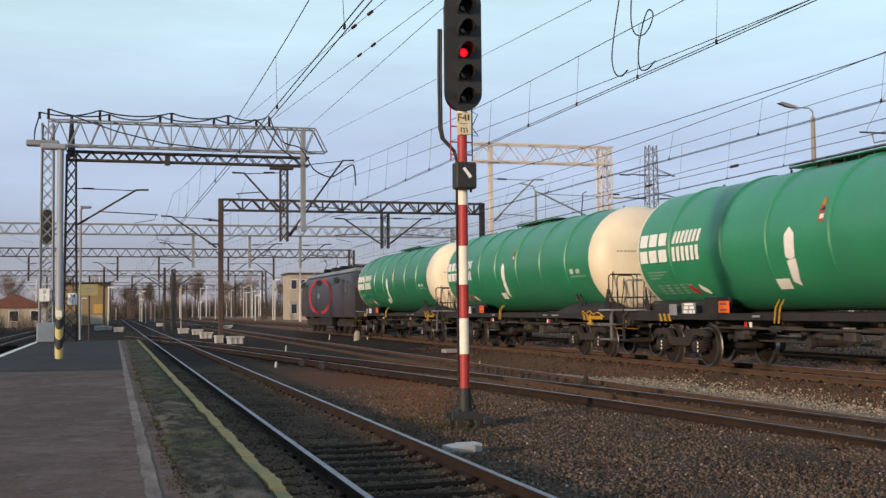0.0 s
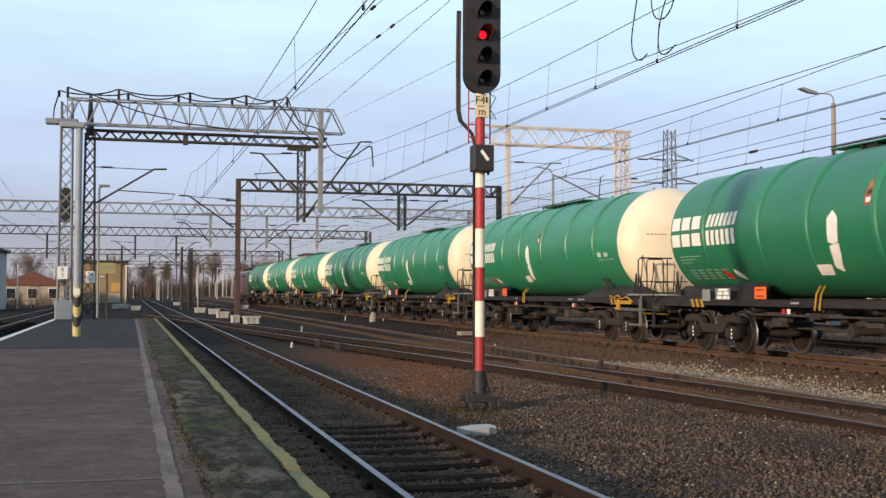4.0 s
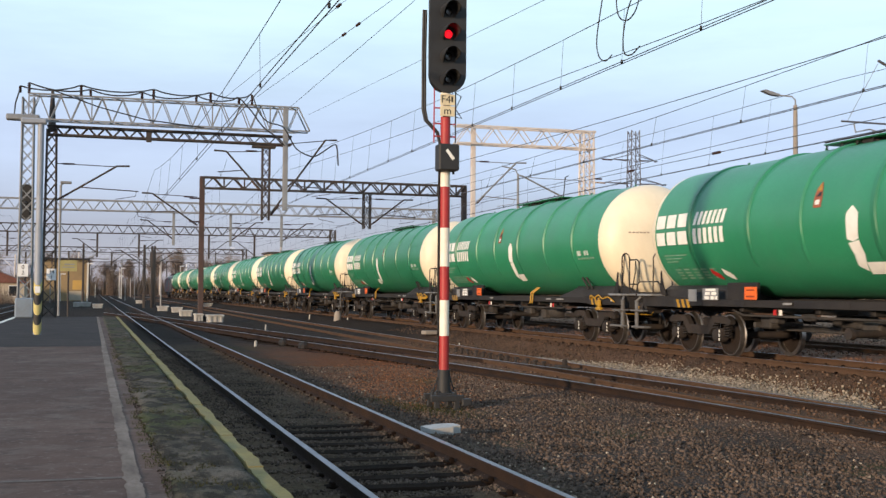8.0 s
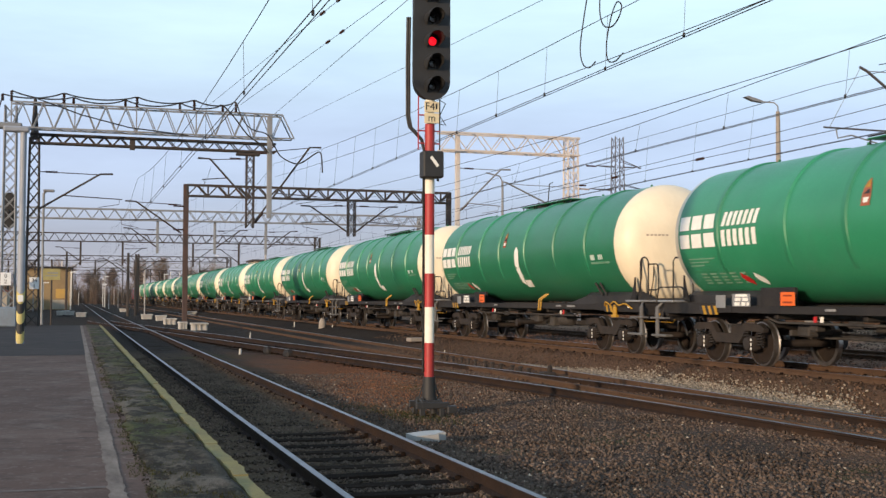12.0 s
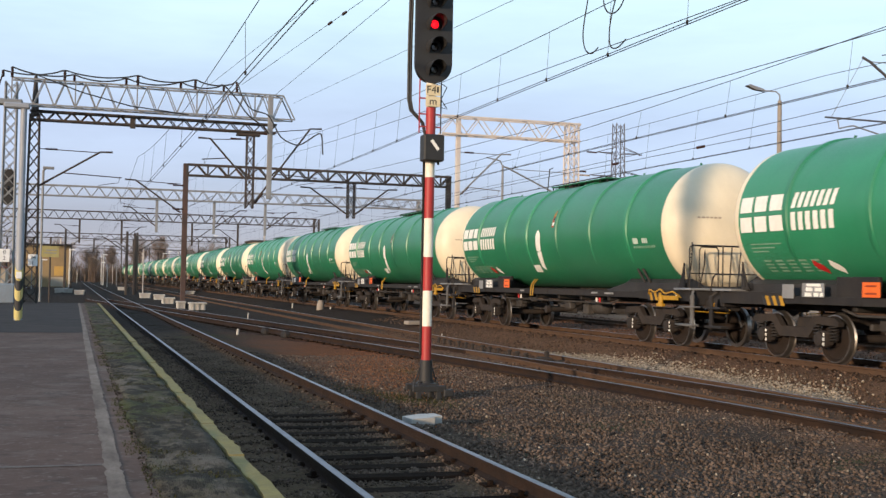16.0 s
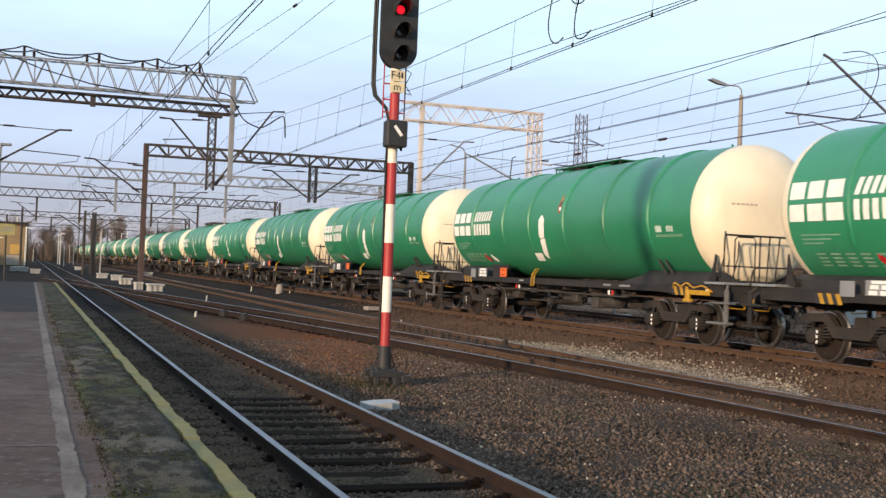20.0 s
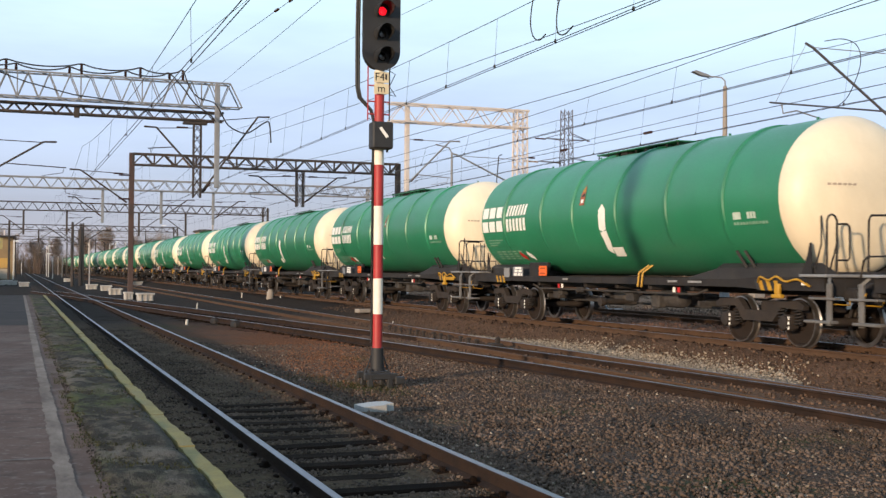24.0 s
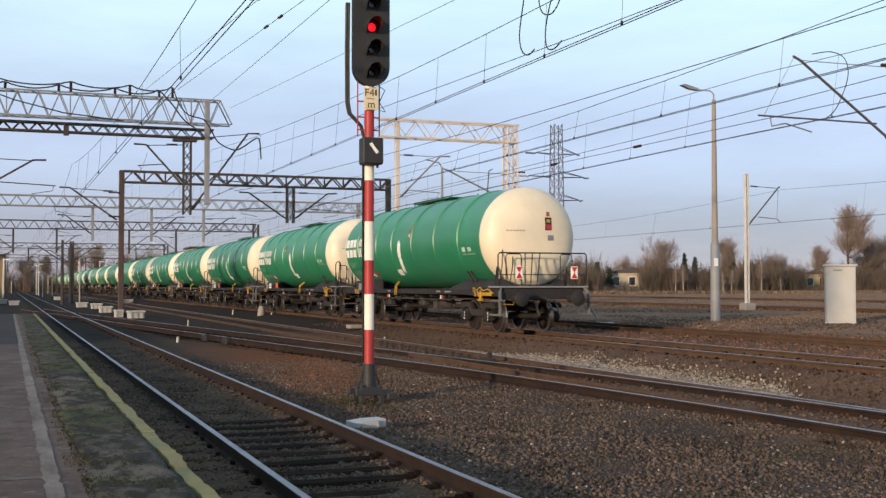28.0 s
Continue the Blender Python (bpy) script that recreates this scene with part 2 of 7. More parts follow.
# ---- mesh helpers ----
class Geo:
    """Collects faces of one mesh; each face takes the material slot that is current."""

    def __init__(self):
        self.v, self.f, self.s, self.slot = [], [], [], 0

    def add(self, verts, faces):
        o = len(self.v)
        self.v += [tuple(p) for p in verts]
        self.f += [tuple(o + i for i in q) for q in faces]
        self.s += [self.slot] * len(faces)
        return self

    def box(self, c, size, bevel=0.0, rot=None):
        hx, hy, hz = (d / 2 for d in size)
        b = min(bevel, hx * 0.45, hy * 0.45, hz * 0.45)
        pts, faces = [], []
        if b <= 0:
            pts = [(x, y, z) for x in (-hx, hx) for y in (-hy, hy) for z in (-hz, hz)]
            faces = [(0, 1, 3, 2), (4, 6, 7, 5), (0, 4, 5, 1), (2, 3, 7, 6), (0, 2, 6, 4), (1, 5, 7, 3)]
        else:
            idx = {}
            for sx in (-1, 1):
                for sy in (-1, 1):
                    for sz in (-1, 1):
                        for a in range(3):
                            p = [sx * (hx - b), sy * (hy - b), sz * (hz - b)]
                            p[a] += (sx, sy, sz)[a] * b
                            idx[sx, sy, sz, a] = len(pts)
                            pts.append(p)
            for a in range(3):
                u, w = [k for k in range(3) if k != a]
                for s in (-1, 1):
                    q = []
                    for su, sw in ((-1, -1), (1, -1), (1, 1), (-1, 1)):
                        k = [0, 0, 0]
                        k[a], k[u], k[w] = s, su, sw
                        q.append(idx[k[0], k[1], k[2], a])
                    faces.append(tuple(q if (s > 0) == (a != 1) else q[::-1]))
                for su in (-1, 1):
                    for sw in (-1, 1):
                        k0, k1 = [0, 0, 0], [0, 0, 0]
                        k0[a], k1[a] = -1, 1
                        k0[u] = k1[u] = su
                        k0[w] = k1[w] = sw
                        faces.append((idx[(*k0, u)], idx[(*k1, u)], idx[(*k1, w)], idx[(*k0, w)]))
            for sx in (-1, 1):
                for sy in (-1, 1):
                    for sz in (-1, 1):
                        faces.append(tuple(idx[sx, sy, sz, a] for a in range(3)))
        m = rot.to_3x3() if rot is not None else None
        c = Vector(c)
        self.add([(m @ Vector(p) if m else Vector(p)) + c for p in pts], faces)
        return self

    def bar(self, p, q, w, h=None):
        """A square bar from p to q."""
        p, q = Vector(p), Vector(q)
        d = q - p
        if d.length < 1e-6:
            return self
        h = h or w
        side = d.cross(Vector((0, 0, 1)))
        side = side.normalized() if side.length > 1e-4 * d.length else Vector((1, 0, 0))
        up = side.cross(d).normalized()
        a, b = side * w / 2, up * h / 2
        vs = [e + s for e in (p, q) for s in (-a - b, a - b, a + b, -a + b)]
        return self.add(vs, [(0, 1, 5, 4), (1, 2, 6, 5), (2, 3, 7, 6), (3, 0, 4, 7), (3, 2, 1, 0), (4, 5, 6, 7)])

    def tube(self, pts, r, n=8, cap=True):
        """A round tube along points; r is one radius or one a point."""
        pts = [Vector(p) for p in pts]
        rs = r if isinstance(r, (list, tuple)) else [r] * len(pts)
        o, ring = [], None
        for i, p in enumerate(pts):
            d = (pts[min(i + 1, len(pts) - 1)] - pts[max(i - 1, 0)]).normalized()
            ref = Vector((0, 0, 1)) if abs(d.z) < 0.9 else Vector((1, 0, 0))
            if ring is not None:
                ref = ring - d * ring.dot(d)
            a = (ref - d * ref.dot(d)).normalized()
            ring = a
            b = d.cross(a)
            o += [p + (a * math.cos(2 * math.pi * k / n) + b * math.sin(2 * math.pi * k / n)) * rs[i] for k in range(n)]
        faces = [(i * n + k, i * n + (k + 1) % n, (i + 1) * n + (k + 1) % n, (i + 1) * n + k) for i in range(len(pts) - 1) for k in range(n)]
        if cap:
            faces += [tuple(range(n - 1, -1, -1)), tuple((len(pts) - 1) * n + k for k in range(n))]
        return self.add(o, faces)

    def lathe(self, profile, c=(0, 0, 0), axis="z", n=24, cap=True):
        """Turns (radius, height) pairs about an axis through c."""
        vs = []
        for rad, hgt in profile:
            for k in range(n):
                a, b = rad * math.cos(2 * math.pi * k / n), rad * math.sin(2 * math.pi * k / n)
                p = {"z": (a, b, hgt), "y": (a, hgt, -b), "x": (hgt, a, b)}[axis]
                vs.append((p[0] + c[0], p[1] + c[1], p[2] + c[2]))
        faces = [(i * n + k, i * n + (k + 1) % n, (i + 1) * n + (k + 1) % n, (i + 1) * n + k) for i in range(len(profile) - 1) for k in range(n)]
        if cap and profile[0][0] > 1e-5:
            faces.append(tuple(range(n - 1, -1, -1)))
        if cap and profile[-1][0] > 1e-5:
            faces.append(tuple((len(profile) - 1) * n + k for k in range(n)))
        return self.add(vs, faces)

    def prism(self, outline, a, b, axis="x"):
        """Extrudes a flat outline from a to b along an axis; outline points fill the other two axes in order."""
        k = "xyz".index(axis)
        vs = []
        for e in (a, b):
            for p in outline:
                q = list(p)
                q.insert(k, e)
                vs.append(q)
        n = len(outline)
        return self.add(vs, [tuple(range(n - 1, -1, -1)), tuple(range(n, 2 * n))] + [(i, (i + 1) % n, n + (i + 1) % n, n + i) for i in range(n)])

    def mesh(self, name, mats, smooth=False):
        me = bpy.data.meshes.new(name)
        me.from_pydata(self.v, [], self.f)
        for m in mats:
            me.materials.append(m)
        if len(mats) > 1:
            me.polygons.foreach_set("material_index", self.s)
        bm = bmesh.new()
        bm.from_mesh(me)
        bmesh.ops.recalc_face_normals(bm, faces=bm.faces)
        if smooth:
            lim = radians(38)
            for fc in bm.faces:
                fc.smooth = True
            for e in bm.edges:
                if len(e.link_faces) == 2 and e.calc_face_angle(0) > lim:
                    e.smooth = False
        bm.to_mesh(me)
        bm.free()
        me.update()
        return me


def part(name, geo, material, parent=None, label="", smooth=False, at=None):
    """Links a Geo (or a finished mesh) as ONE mesh object under a thing or a part."""
    mats = material if isinstance(material, (list, tuple)) else [material]
    me = geo if isinstance(geo, bpy.types.Mesh) else geo.mesh(name, mats, smooth)
    ob = new(name, me)
    if parent is not None:
        ob.parent = parent
    if at is not None:
        ob.matrix_basis = at
    if label:
        ob["label"] = label
    return ob


def thing(name, label, category, m=None, group="", kind=""):
    ob = new(name)
    ob.empty_display_size = 0.2
    if m is not None:
        ob.matrix_basis = m
    return tagged(ob, label, category, group, kind)


def smooth(pts, n=5):
    """Points of a smooth curve through the given ones."""
    p = [Vector(q) for q in pts]
    p = [2 * p[0] - p[1]] + p + [2 * p[-1] - p[-2]]
    out = []
    for i in range(1, len(p) - 2):
        a, b, c, d = p[i - 1:i + 3]
        for k in range(n):
            t = k / n
            out.append(0.5 * (2 * b + (c - a) * t + (2 * a - 5 * b + 4 * c - d) * t * t + (3 * b - a - 3 * c + d) * t ** 3))
    return out + [p[-2]]


M_GALVBLUE = mat("blue_grey_paint", (0.20, 0.25, 0.30), (0.16, 0.20, 0.24), rough=0.6, scale=2, fine=40, bump=0.08, dirt=(0.14, 0.12, 0.1))
M_GALVPALE = mat("pale_grey_pole_paint", (0.28, 0.30, 0.33), (0.22, 0.24, 0.27), rough=0.5, scale=2, fine=40, bump=0.05, dirt=(0.3, 0.28, 0.25))
M_DARKGALV = mat("dull_grey_tube_steel", (0.10, 0.10, 0.11), (0.075, 0.075, 0.08), rough=0.6, metal=0.1, scale=2, fine=40, bump=0.05, dirt=(0.10, 0.08, 0.06))
M_SIGN = mat("white_sign", (0.75, 0.75, 0.74), (0.66, 0.66, 0.64), rough=0.45, scale=4, fine=50, bump=0.02)
M_BOARD = mat("dull_yellow_board", (0.36, 0.32, 0.13), (0.28, 0.25, 0.11), rough=0.6, scale=4, fine=50, bump=0.02)
M_RUSTPOST = mat("rusty_post_paint", (0.075, 0.045, 0.038), (0.05, 0.035, 0.032), rough=0.75, scale=2, fine=40, bump=0.15, dirt=(0.13, 0.06, 0.04))
M_LAMPCONC = mat("warm_concrete_post", (0.29, 0.255, 0.21), (0.24, 0.21, 0.18), rough=0.85, scale=2, fine=50, bump=0.15, dirt=(0.3, 0.27, 0.24))
M_CABINET = mat("pale_cabinet_paint", (0.44, 0.44, 0.42), (0.38, 0.38, 0.36), rough=0.55, scale=1.5, fine=40, bump=0.05, dirt=(0.42, 0.38, 0.3))
M_PYLON = mat("pylon_steel", (0.10, 0.10, 0.11), (0.08, 0.08, 0.09), rough=0.6, metal=0.2, scale=2, fine=20, bump=0.0)
M_WPOST = mat("whitewashed_steel", (0.58, 0.56, 0.52), (0.48, 0.46, 0.42), rough=0.6, scale=2, fine=40, bump=0.05, dirt=(0.3, 0.26, 0.2))


# ---- ground, tracks, platform ----
PROFILE = ((-900, -0.3), (-60, -0.3), (-9, -0.3), (-4, -0.28), (-3.5, -0.3), (1.2, -0.3), (1.34, -0.19), (1.6, -0.135), (2.0, -0.125), (2.3, -0.175), (2.9, -0.185), (3.5, -0.175), (3.8, -0.13), (4.2, -0.135), (4.6, -0.19), (5.4, -0.22), (8.2, -0.2),
           (8.7, -0.15), (9.0, -0.105), (10.85, -0.105), (11.3, -0.12), (11.7, -0.14), (12.25, -0.07), (12.85, 0.075), (13.25, 0.115), (15.4, 0.115), (16.2, 0.06), (17.6, 0.08),
           (18.3, 0.135), (20.5, 0.135), (21.5, 0.15), (24, 0.27), (30, 0.3), (60, 0.3), (900, 0.2))


def ground_z(x):
    for (x0, z0), (x1, z1) in zip(PROFILE, PROFILE[1:]):
        if x0 <= x <= x1:
            return z0 + (z1 - z0) * (x - x0) / (x1 - x0)
    return -0.3


def ground_material():
    m = mat("track_yard_ground", (0.082, 0.058, 0.044), (0.054, 0.040, 0.032), rough=1.0, scale=0.35, fine=22, bump=0.9, dirt=(0.092, 0.051, 0.030), dirt_amount=0.8, spec=0.05)
    n, l = m.node_tree.nodes, m.node_tree.links
    b = n["Principled BSDF"]
    old = b.inputs["Base Color"].links[0].from_socket
    tc = n.new("ShaderNodeTexCoord")
    vor = n.new("ShaderNodeTexVoronoi")
    vor.inputs["Scale"].default_value = 24
    l.new(tc.outputs["Object"], vor.inputs["Vector"])
    relief = n.new("ShaderNodeBump")
    relief.inputs["Strength"].default_value, relief.inputs["Distance"].default_value = 0.8, 0.03
    relief.invert = True
    l.new(vor.outputs["Distance"], relief.inputs["Height"])
    l.new(b.inputs["Normal"].links[0].from_socket, relief.inputs["Normal"])
    l.new(relief.outputs[0], b.inputs["Normal"])
    mixer = n.new("ShaderNodeMix")
    mixer.data_type, mixer.blend_type = "RGBA", "MULTIPLY"
    mixer.inputs[0].default_value = 0.7
    hsv = n.new("ShaderNodeHueSaturation")
    hsv.inputs["Saturation"].default_value, hsv.inputs["Value"].default_value = 0.12, 1.5
    l.new(vor.outputs["Color"], hsv.inputs["Color"])
    l.new(old, mixer.inputs[6])
    l.new(hsv.outputs[0], mixer.inputs[7])
    moss = n.new("ShaderNodeTexNoise")
    moss.inputs["Scale"].default_value, moss.inputs["Detail"].default_value = 0.55, 8
    l.new(tc.outputs["Object"], moss.inputs["Vector"])
    mr = n.new("ShaderNodeMapRange")
    mr.inputs[1].default_value, mr.inputs[2].default_value, mr.inputs[4].default_value = 0.56, 0.68, 0.6
    l.new(moss.outputs[0], mr.inputs[0])
    mx = n.new("ShaderNodeMix")
    mx.data_type = "RGBA"
    mx.inputs[7].default_value = (0.07, 0.075, 0.02, 1)
    l.new(mr.outputs[0], mx.inputs[0])
    l.new(mixer.outputs[2], mx.inputs[6])
    # rust-coloured earth between the tracks, dry pale earth beyond the main track, shade coloured into the far yard
    col = mx.outputs[2]
    xyz = n.new("ShaderNodeSeparateXYZ")
    l.new(tc.outputs["Object"], xyz.inputs[0])
    wob = n.new("ShaderNodeTexNoise")
    wob.inputs["Scale"].default_value, wob.inputs["Detail"].default_value = 0.4, 7

    def zone(axis, lo, hi, loose=6.0):
        a = n.new("ShaderNodeMath")
        a.operation, a.inputs[2].default_value = "MULTIPLY_ADD", 0
        a.inputs[1].default_value = loose
        l.new(wob.outputs[0], a.inputs[0])
        l.new(xyz.outputs[axis], a.inputs[2])
        r = n.new("ShaderNodeMapRange")
        r.inputs[1].default_value, r.inputs[2].default_value = lo + loose / 2, hi + loose / 2
        l.new(a.outputs[0], r.inputs[0])
        return r.outputs[0]

    def times(p, q):
        a = n.new("ShaderNodeMath")
        a.operation = "MULTIPLY"
        l.new(p, a.inputs[0])
        l.new(q, a.inputs[1])
        return a.outputs[0]

    l.new(tc.outputs["Object"], wob.inputs["Vector"])
    for fac, c1, c2 in ((times(times(zone(0, 3.5, 6), zone(0, 9.5, 7.5)), times(zone(1, 17, 24), zone(1, 44, 31))), (0.16, 0.066, 0.030), (0.10, 0.042, 0.022)),
                        # shade over the yard past y 33, put into a darker ground colour
                        (times(zone(1, 33, 44), zone(0, 21, 17)), (0.040, 0.030, 0.024), (0.024, 0.020, 0.017)),
                        (times(times(zone(0, 11.0, 11.4, 0.8), zone(0, 12.6, 12.1, 0.8)), times(zone(1, 13.5, 16, 2), zone(1, 30, 26, 2))), (0.20, 0.155, 0.11), (0.13, 0.10, 0.07)),
                        (times(times(zone(0, 1.4, 1.7, 0.3), zone(0, 4.3, 3.9, 0.5)), zone(1, 40, 30)), (0.095, 0.064, 0.042), (0.06, 0.045, 0.026)),
                        (times(times(zone(0, 8.2, 9.0, 1), zone(0, 22, 20)), zone(1, 44, 33)), (0.155, 0.088, 0.054), (0.095, 0.056, 0.037)),
                        (zone(0, 19, 24), (0.27, 0.155, 0.095), (0.165, 0.102, 0.066))):
        soil = n.new("ShaderNodeMix")
        soil.data_type = "RGBA"
        soil.inputs[6].default_value, soil.inputs[7].default_value = (*c1, 1), (*c2, 1)
        l.new(moss.outputs[0], soil.inputs[0])
        grit = n.new("ShaderNodeMix")
        grit.data_type, grit.blend_type = "RGBA", "MULTIPLY"
        grit.inputs[0].default_value = 0.5
        l.new(soil.outputs[2], grit.inputs[6])
        l.new(hsv.outputs[0], grit.inputs[7])
        mixed = n.new("ShaderNodeMix")
        mixed.data_type = "RGBA"
        l.new(fac, mixed.inputs[0])
        l.new(col, mixed.inputs[6])
        l.new(grit.outputs[2], mixed.inputs[7])
        col = mixed.outputs[2]
    l.new(col, b.inputs["Base Color"])
    return m


M_GROUND = ground_material()


def build_ground():
    xs = sorted({p[0] for p in PROFILE} | {x * 0.4 for x in range(4, 56)} | {-300, -120, 90, 140, 220, 400})
    ys = [-40, -20, -8] + [y * 0.5 for y in range(0, 90)] + [45 + 2 * k for k in range(30)] + [110, 125, 145, 170, 200, 250, 320, 420, 600, 900, 1500, 2500, 4000]
    g = Geo()
    vs = []
    for y in ys:
        for x in xs:
            z = ground_z(x)
            if 1.4 < x < 30 and -1 < y < 60:
                z += 0.022 * noise.noise((x * 1.7, y * 1.7, 0.3)) + 0.016 * noise.noise((x * 5, y * 5, 4))
            vs.append((x, y, z))
    nx = len(xs)
    g.add(vs, [(j * nx + i, j * nx + i + 1, (j + 1) * nx + i + 1, (j + 1) * nx + i) for j in range(len(ys) - 1) for i in range(nx - 1)])
    tagged(part("ground", g, M_GROUND, smooth=True), "brown ballast and trodden earth of the rail yard", "ground", kind="structure")


build_ground()

RAIL = ((-0.07, -0.16), (0.07, -0.16), (0.07, -0.145), (0.012, -0.12), (0.012, -0.045), (0.035, -0.035), (0.035, -0.004), (0.028, 0.0), (-0.028, 0.0), (-0.035, -0.004), (-0.035, -0.035), (-0.012, -0.045), (-0.012, -0.12), (-0.07, -0.145))


def rail(parent, pts, z, bright=True, rust=None):
    """One rail swept along plan points (x, y)."""
    g = Geo()
    n = len(RAIL)
    for i in range(len(pts) - 1):
        vs = [(x + u, y, z + w) for x, y in pts[i:i + 2] for u, w in RAIL]
        for k in range(n):
            g.slot = 1 if bright and k in (6, 7, 8) else 0
            g.add([vs[k], vs[(k + 1) % n], vs[n + (k + 1) % n], vs[n + k]], [(0, 1, 2, 3)])
    return part("rail", g, [rust or M_RAIL, M_RAILTOP], parent)


# darker copy of the rusty rail, for the platform and branch tracks
M_RAILDARK = mat("dark_brown_rail", (0.030, 0.019, 0.014), (0.020, 0.014, 0.012), rough=0.9, scale=3, fine=70, bump=0.3, dirt=(0.055, 0.03, 0.018), dirt_amount=0.5, spec=0.1)


def straight(x, y0, y1, step=40):
    k = max(1, int((y1 - y0) / step))
    return [(x, y0 + (y1 - y0) * i / k) for i in range(k + 1)]


def sleeper_mesh(length, w=0.24, h=0.16):
    g = Geo()
    g.box((0, 0, -h / 2), (length, w, h), 0.018)
    for s in (-0.75, 0.75):
        g.box((s, 0, 0.012), (0.3, 0.16, 0.02), 0.004)
        for k in (-1, 1):
            g.box((s + k * 0.09, 0.04 * k, 0.035), (0.045, 0.06, 0.05), 0.008)
    return g.mesh("sleeper", [M_WOOD])


SLEEPER = sleeper_mesh(2.55)
LONG_SLEEPER = sleeper_mesh(3.4)


SLEEPER_Y = {}


def track(name, label, rails, z, bed, y0, y1, pitch=0.62, bright=True, mesh=None, rust=None):
    """rails: two lists of plan points; bed: centre line x at y, for the sleepers."""
    t = thing(name, label, "railway track", kind="structure")
    SLEEPER_Y[name] = rows = []
    for pts, shine in zip(rails, bright if isinstance(bright, tuple) else (bright, bright)):
        rail(t, pts, z, shine, rust)
    y, rng = y0, random.Random(name)
    while y < y1:
        s = part("sleeper", mesh or SLEEPER, None, t)
        rows.append(y)
        s.matrix_basis = pose(bed(y) + rng.uniform(-0.03, 0.03), y, z - 0.155 + rng.uniform(-0.012, 0.004) - (0.03 if name == "track_platform" and y > 15.5 else 0.06 if name == "track_branch" else 0.0), rng.uniform(-1, 1), rng.uniform(-0.6, 0.6), rng.uniform(-1.2, 1.2))
        y += pitch + rng.uniform(-0.04, 0.04)
    return t


def branch_x(y):
    """Right rail of the diverging route."""
    if y < 24:
        u = max(0.0, (y - 2)) / 22
        return 10.69 - 1.24 * u * u * (0.72 + 0.28 * u)
    return 9.45 - 0.118 * (y - 24)


TRAIN_X, TRAIN_Z = 14.35, 0.25
track("track_platform", "platform track with worn steel rails on dark wooden sleepers", [straight(2.165, -30, 420), straight(3.672, -30, 420)], 0.0, lambda y: 2.92, -4.0, 75, rust=M_RAILDARK)
track("track_middle", "through track with rusty rails on wooden sleepers", [straight(9.16, -30, 420), straight(10.667, -30, 420)], 0.0, lambda y: 9.91, 5, 70, bright=(False, True))
_b = [2 + 2 * k for k in range(42)]
track("track_branch", "diverging switch track with bright rails", [[(branch_x(y), y) for y in _b], [(branch_x(y) - 1.507, y) for y in _b]], 0.004, lambda y: branch_x(y) - 0.75, 26, 80, pitch=0.7, rust=M_RAILDARK)
track("track_train", "raised main track that carries the tank train", [straight(TRAIN_X - 0.753, -60, 520), straight(TRAIN_X + 0.753, -60, 520)], TRAIN_Z, lambda y: TRAIN_X, 10, 90)
track("track_outer", "outer rusty track beyond the train", [straight(18.65, -60, 420), straight(20.16, -60, 420)], 0.27, lambda y: 19.4, 14, 60, bright=False)
track("track_far", "far rusty siding by the trees", [straight(38.65, -60, 420), straight(40.15, -60, 420)], 0.46, lambda y: 39.4, 44, 70, bright=False)
track("track_edge", "rusty track along the wood", [straight(61.2, -60, 420), straight(62.7, -60, 420)], 0.46, lambda y: 61.95, 66, 95, bright=False)
track("track_left", "track on the far side of the platform", [straight(-7.2, -30, 420), straight(-5.7, -30, 420)], -0.02, lambda y: -6.45, 34, 70)


def rocks(name, label, count, area, size, material, seed, zoff=0.0):
    """Many small stones in one mesh, scattered over area(rng) -> x, y."""
    rng = np.random.default_rng(seed)
    base = np.array([(1, 0, 0), (-1, 0, 0), (0, 1, 0), (0, -1, 0), (0, 0, 1), (0, 0, -1)], float)
    tri = np.array([(0, 2, 4), (2, 1, 4), (1, 3, 4), (3, 0, 4), (2, 0, 5), (1, 2, 5), (3, 1, 5), (0, 3, 5)])
    r = random.Random(seed)
    at = np.array([area(r) for _ in range(count)])
    z = np.interp(at[:, 0], [q[0] for q in PROFILE], [q[1] for q in PROFILE])
    size_ = size * (0.35 + 1.1 * rng.random(count) ** 2.2)
    turn, _ = np.linalg.qr(rng.normal(size=(count, 3, 3)))
    v = (base[None] * rng.uniform(0.55, 1.25, (count, 6, 1)) * size_[:, None, None]) @ turn
    v += np.stack([at[:, 0], at[:, 1], z + zoff + size_ * 0.2], 1)[:, None]
    me = bpy.data.meshes.new(name)
    faces = (tri[None] + 6 * np.arange(count)[:, None, None]).reshape(-1, 3)
    me.vertices.add(count * 6)
    me.vertices.foreach_set("co", v.ravel())
    me.loops.add(len(faces) * 3)
    me.loops.foreach_set("vertex_index", faces.ravel())
    me.polygons.add(len(faces))
    me.polygons.foreach_set("loop_start", np.arange(len(faces)) * 3)
    me.polygons.foreach_set("loop_total", np.full(len(faces), 3))
    me.materials.append(material)
    me.update(calc_edges=True)
    me.validate()
    return tagged(new(name, me), label, "ballast", kind="stuff")


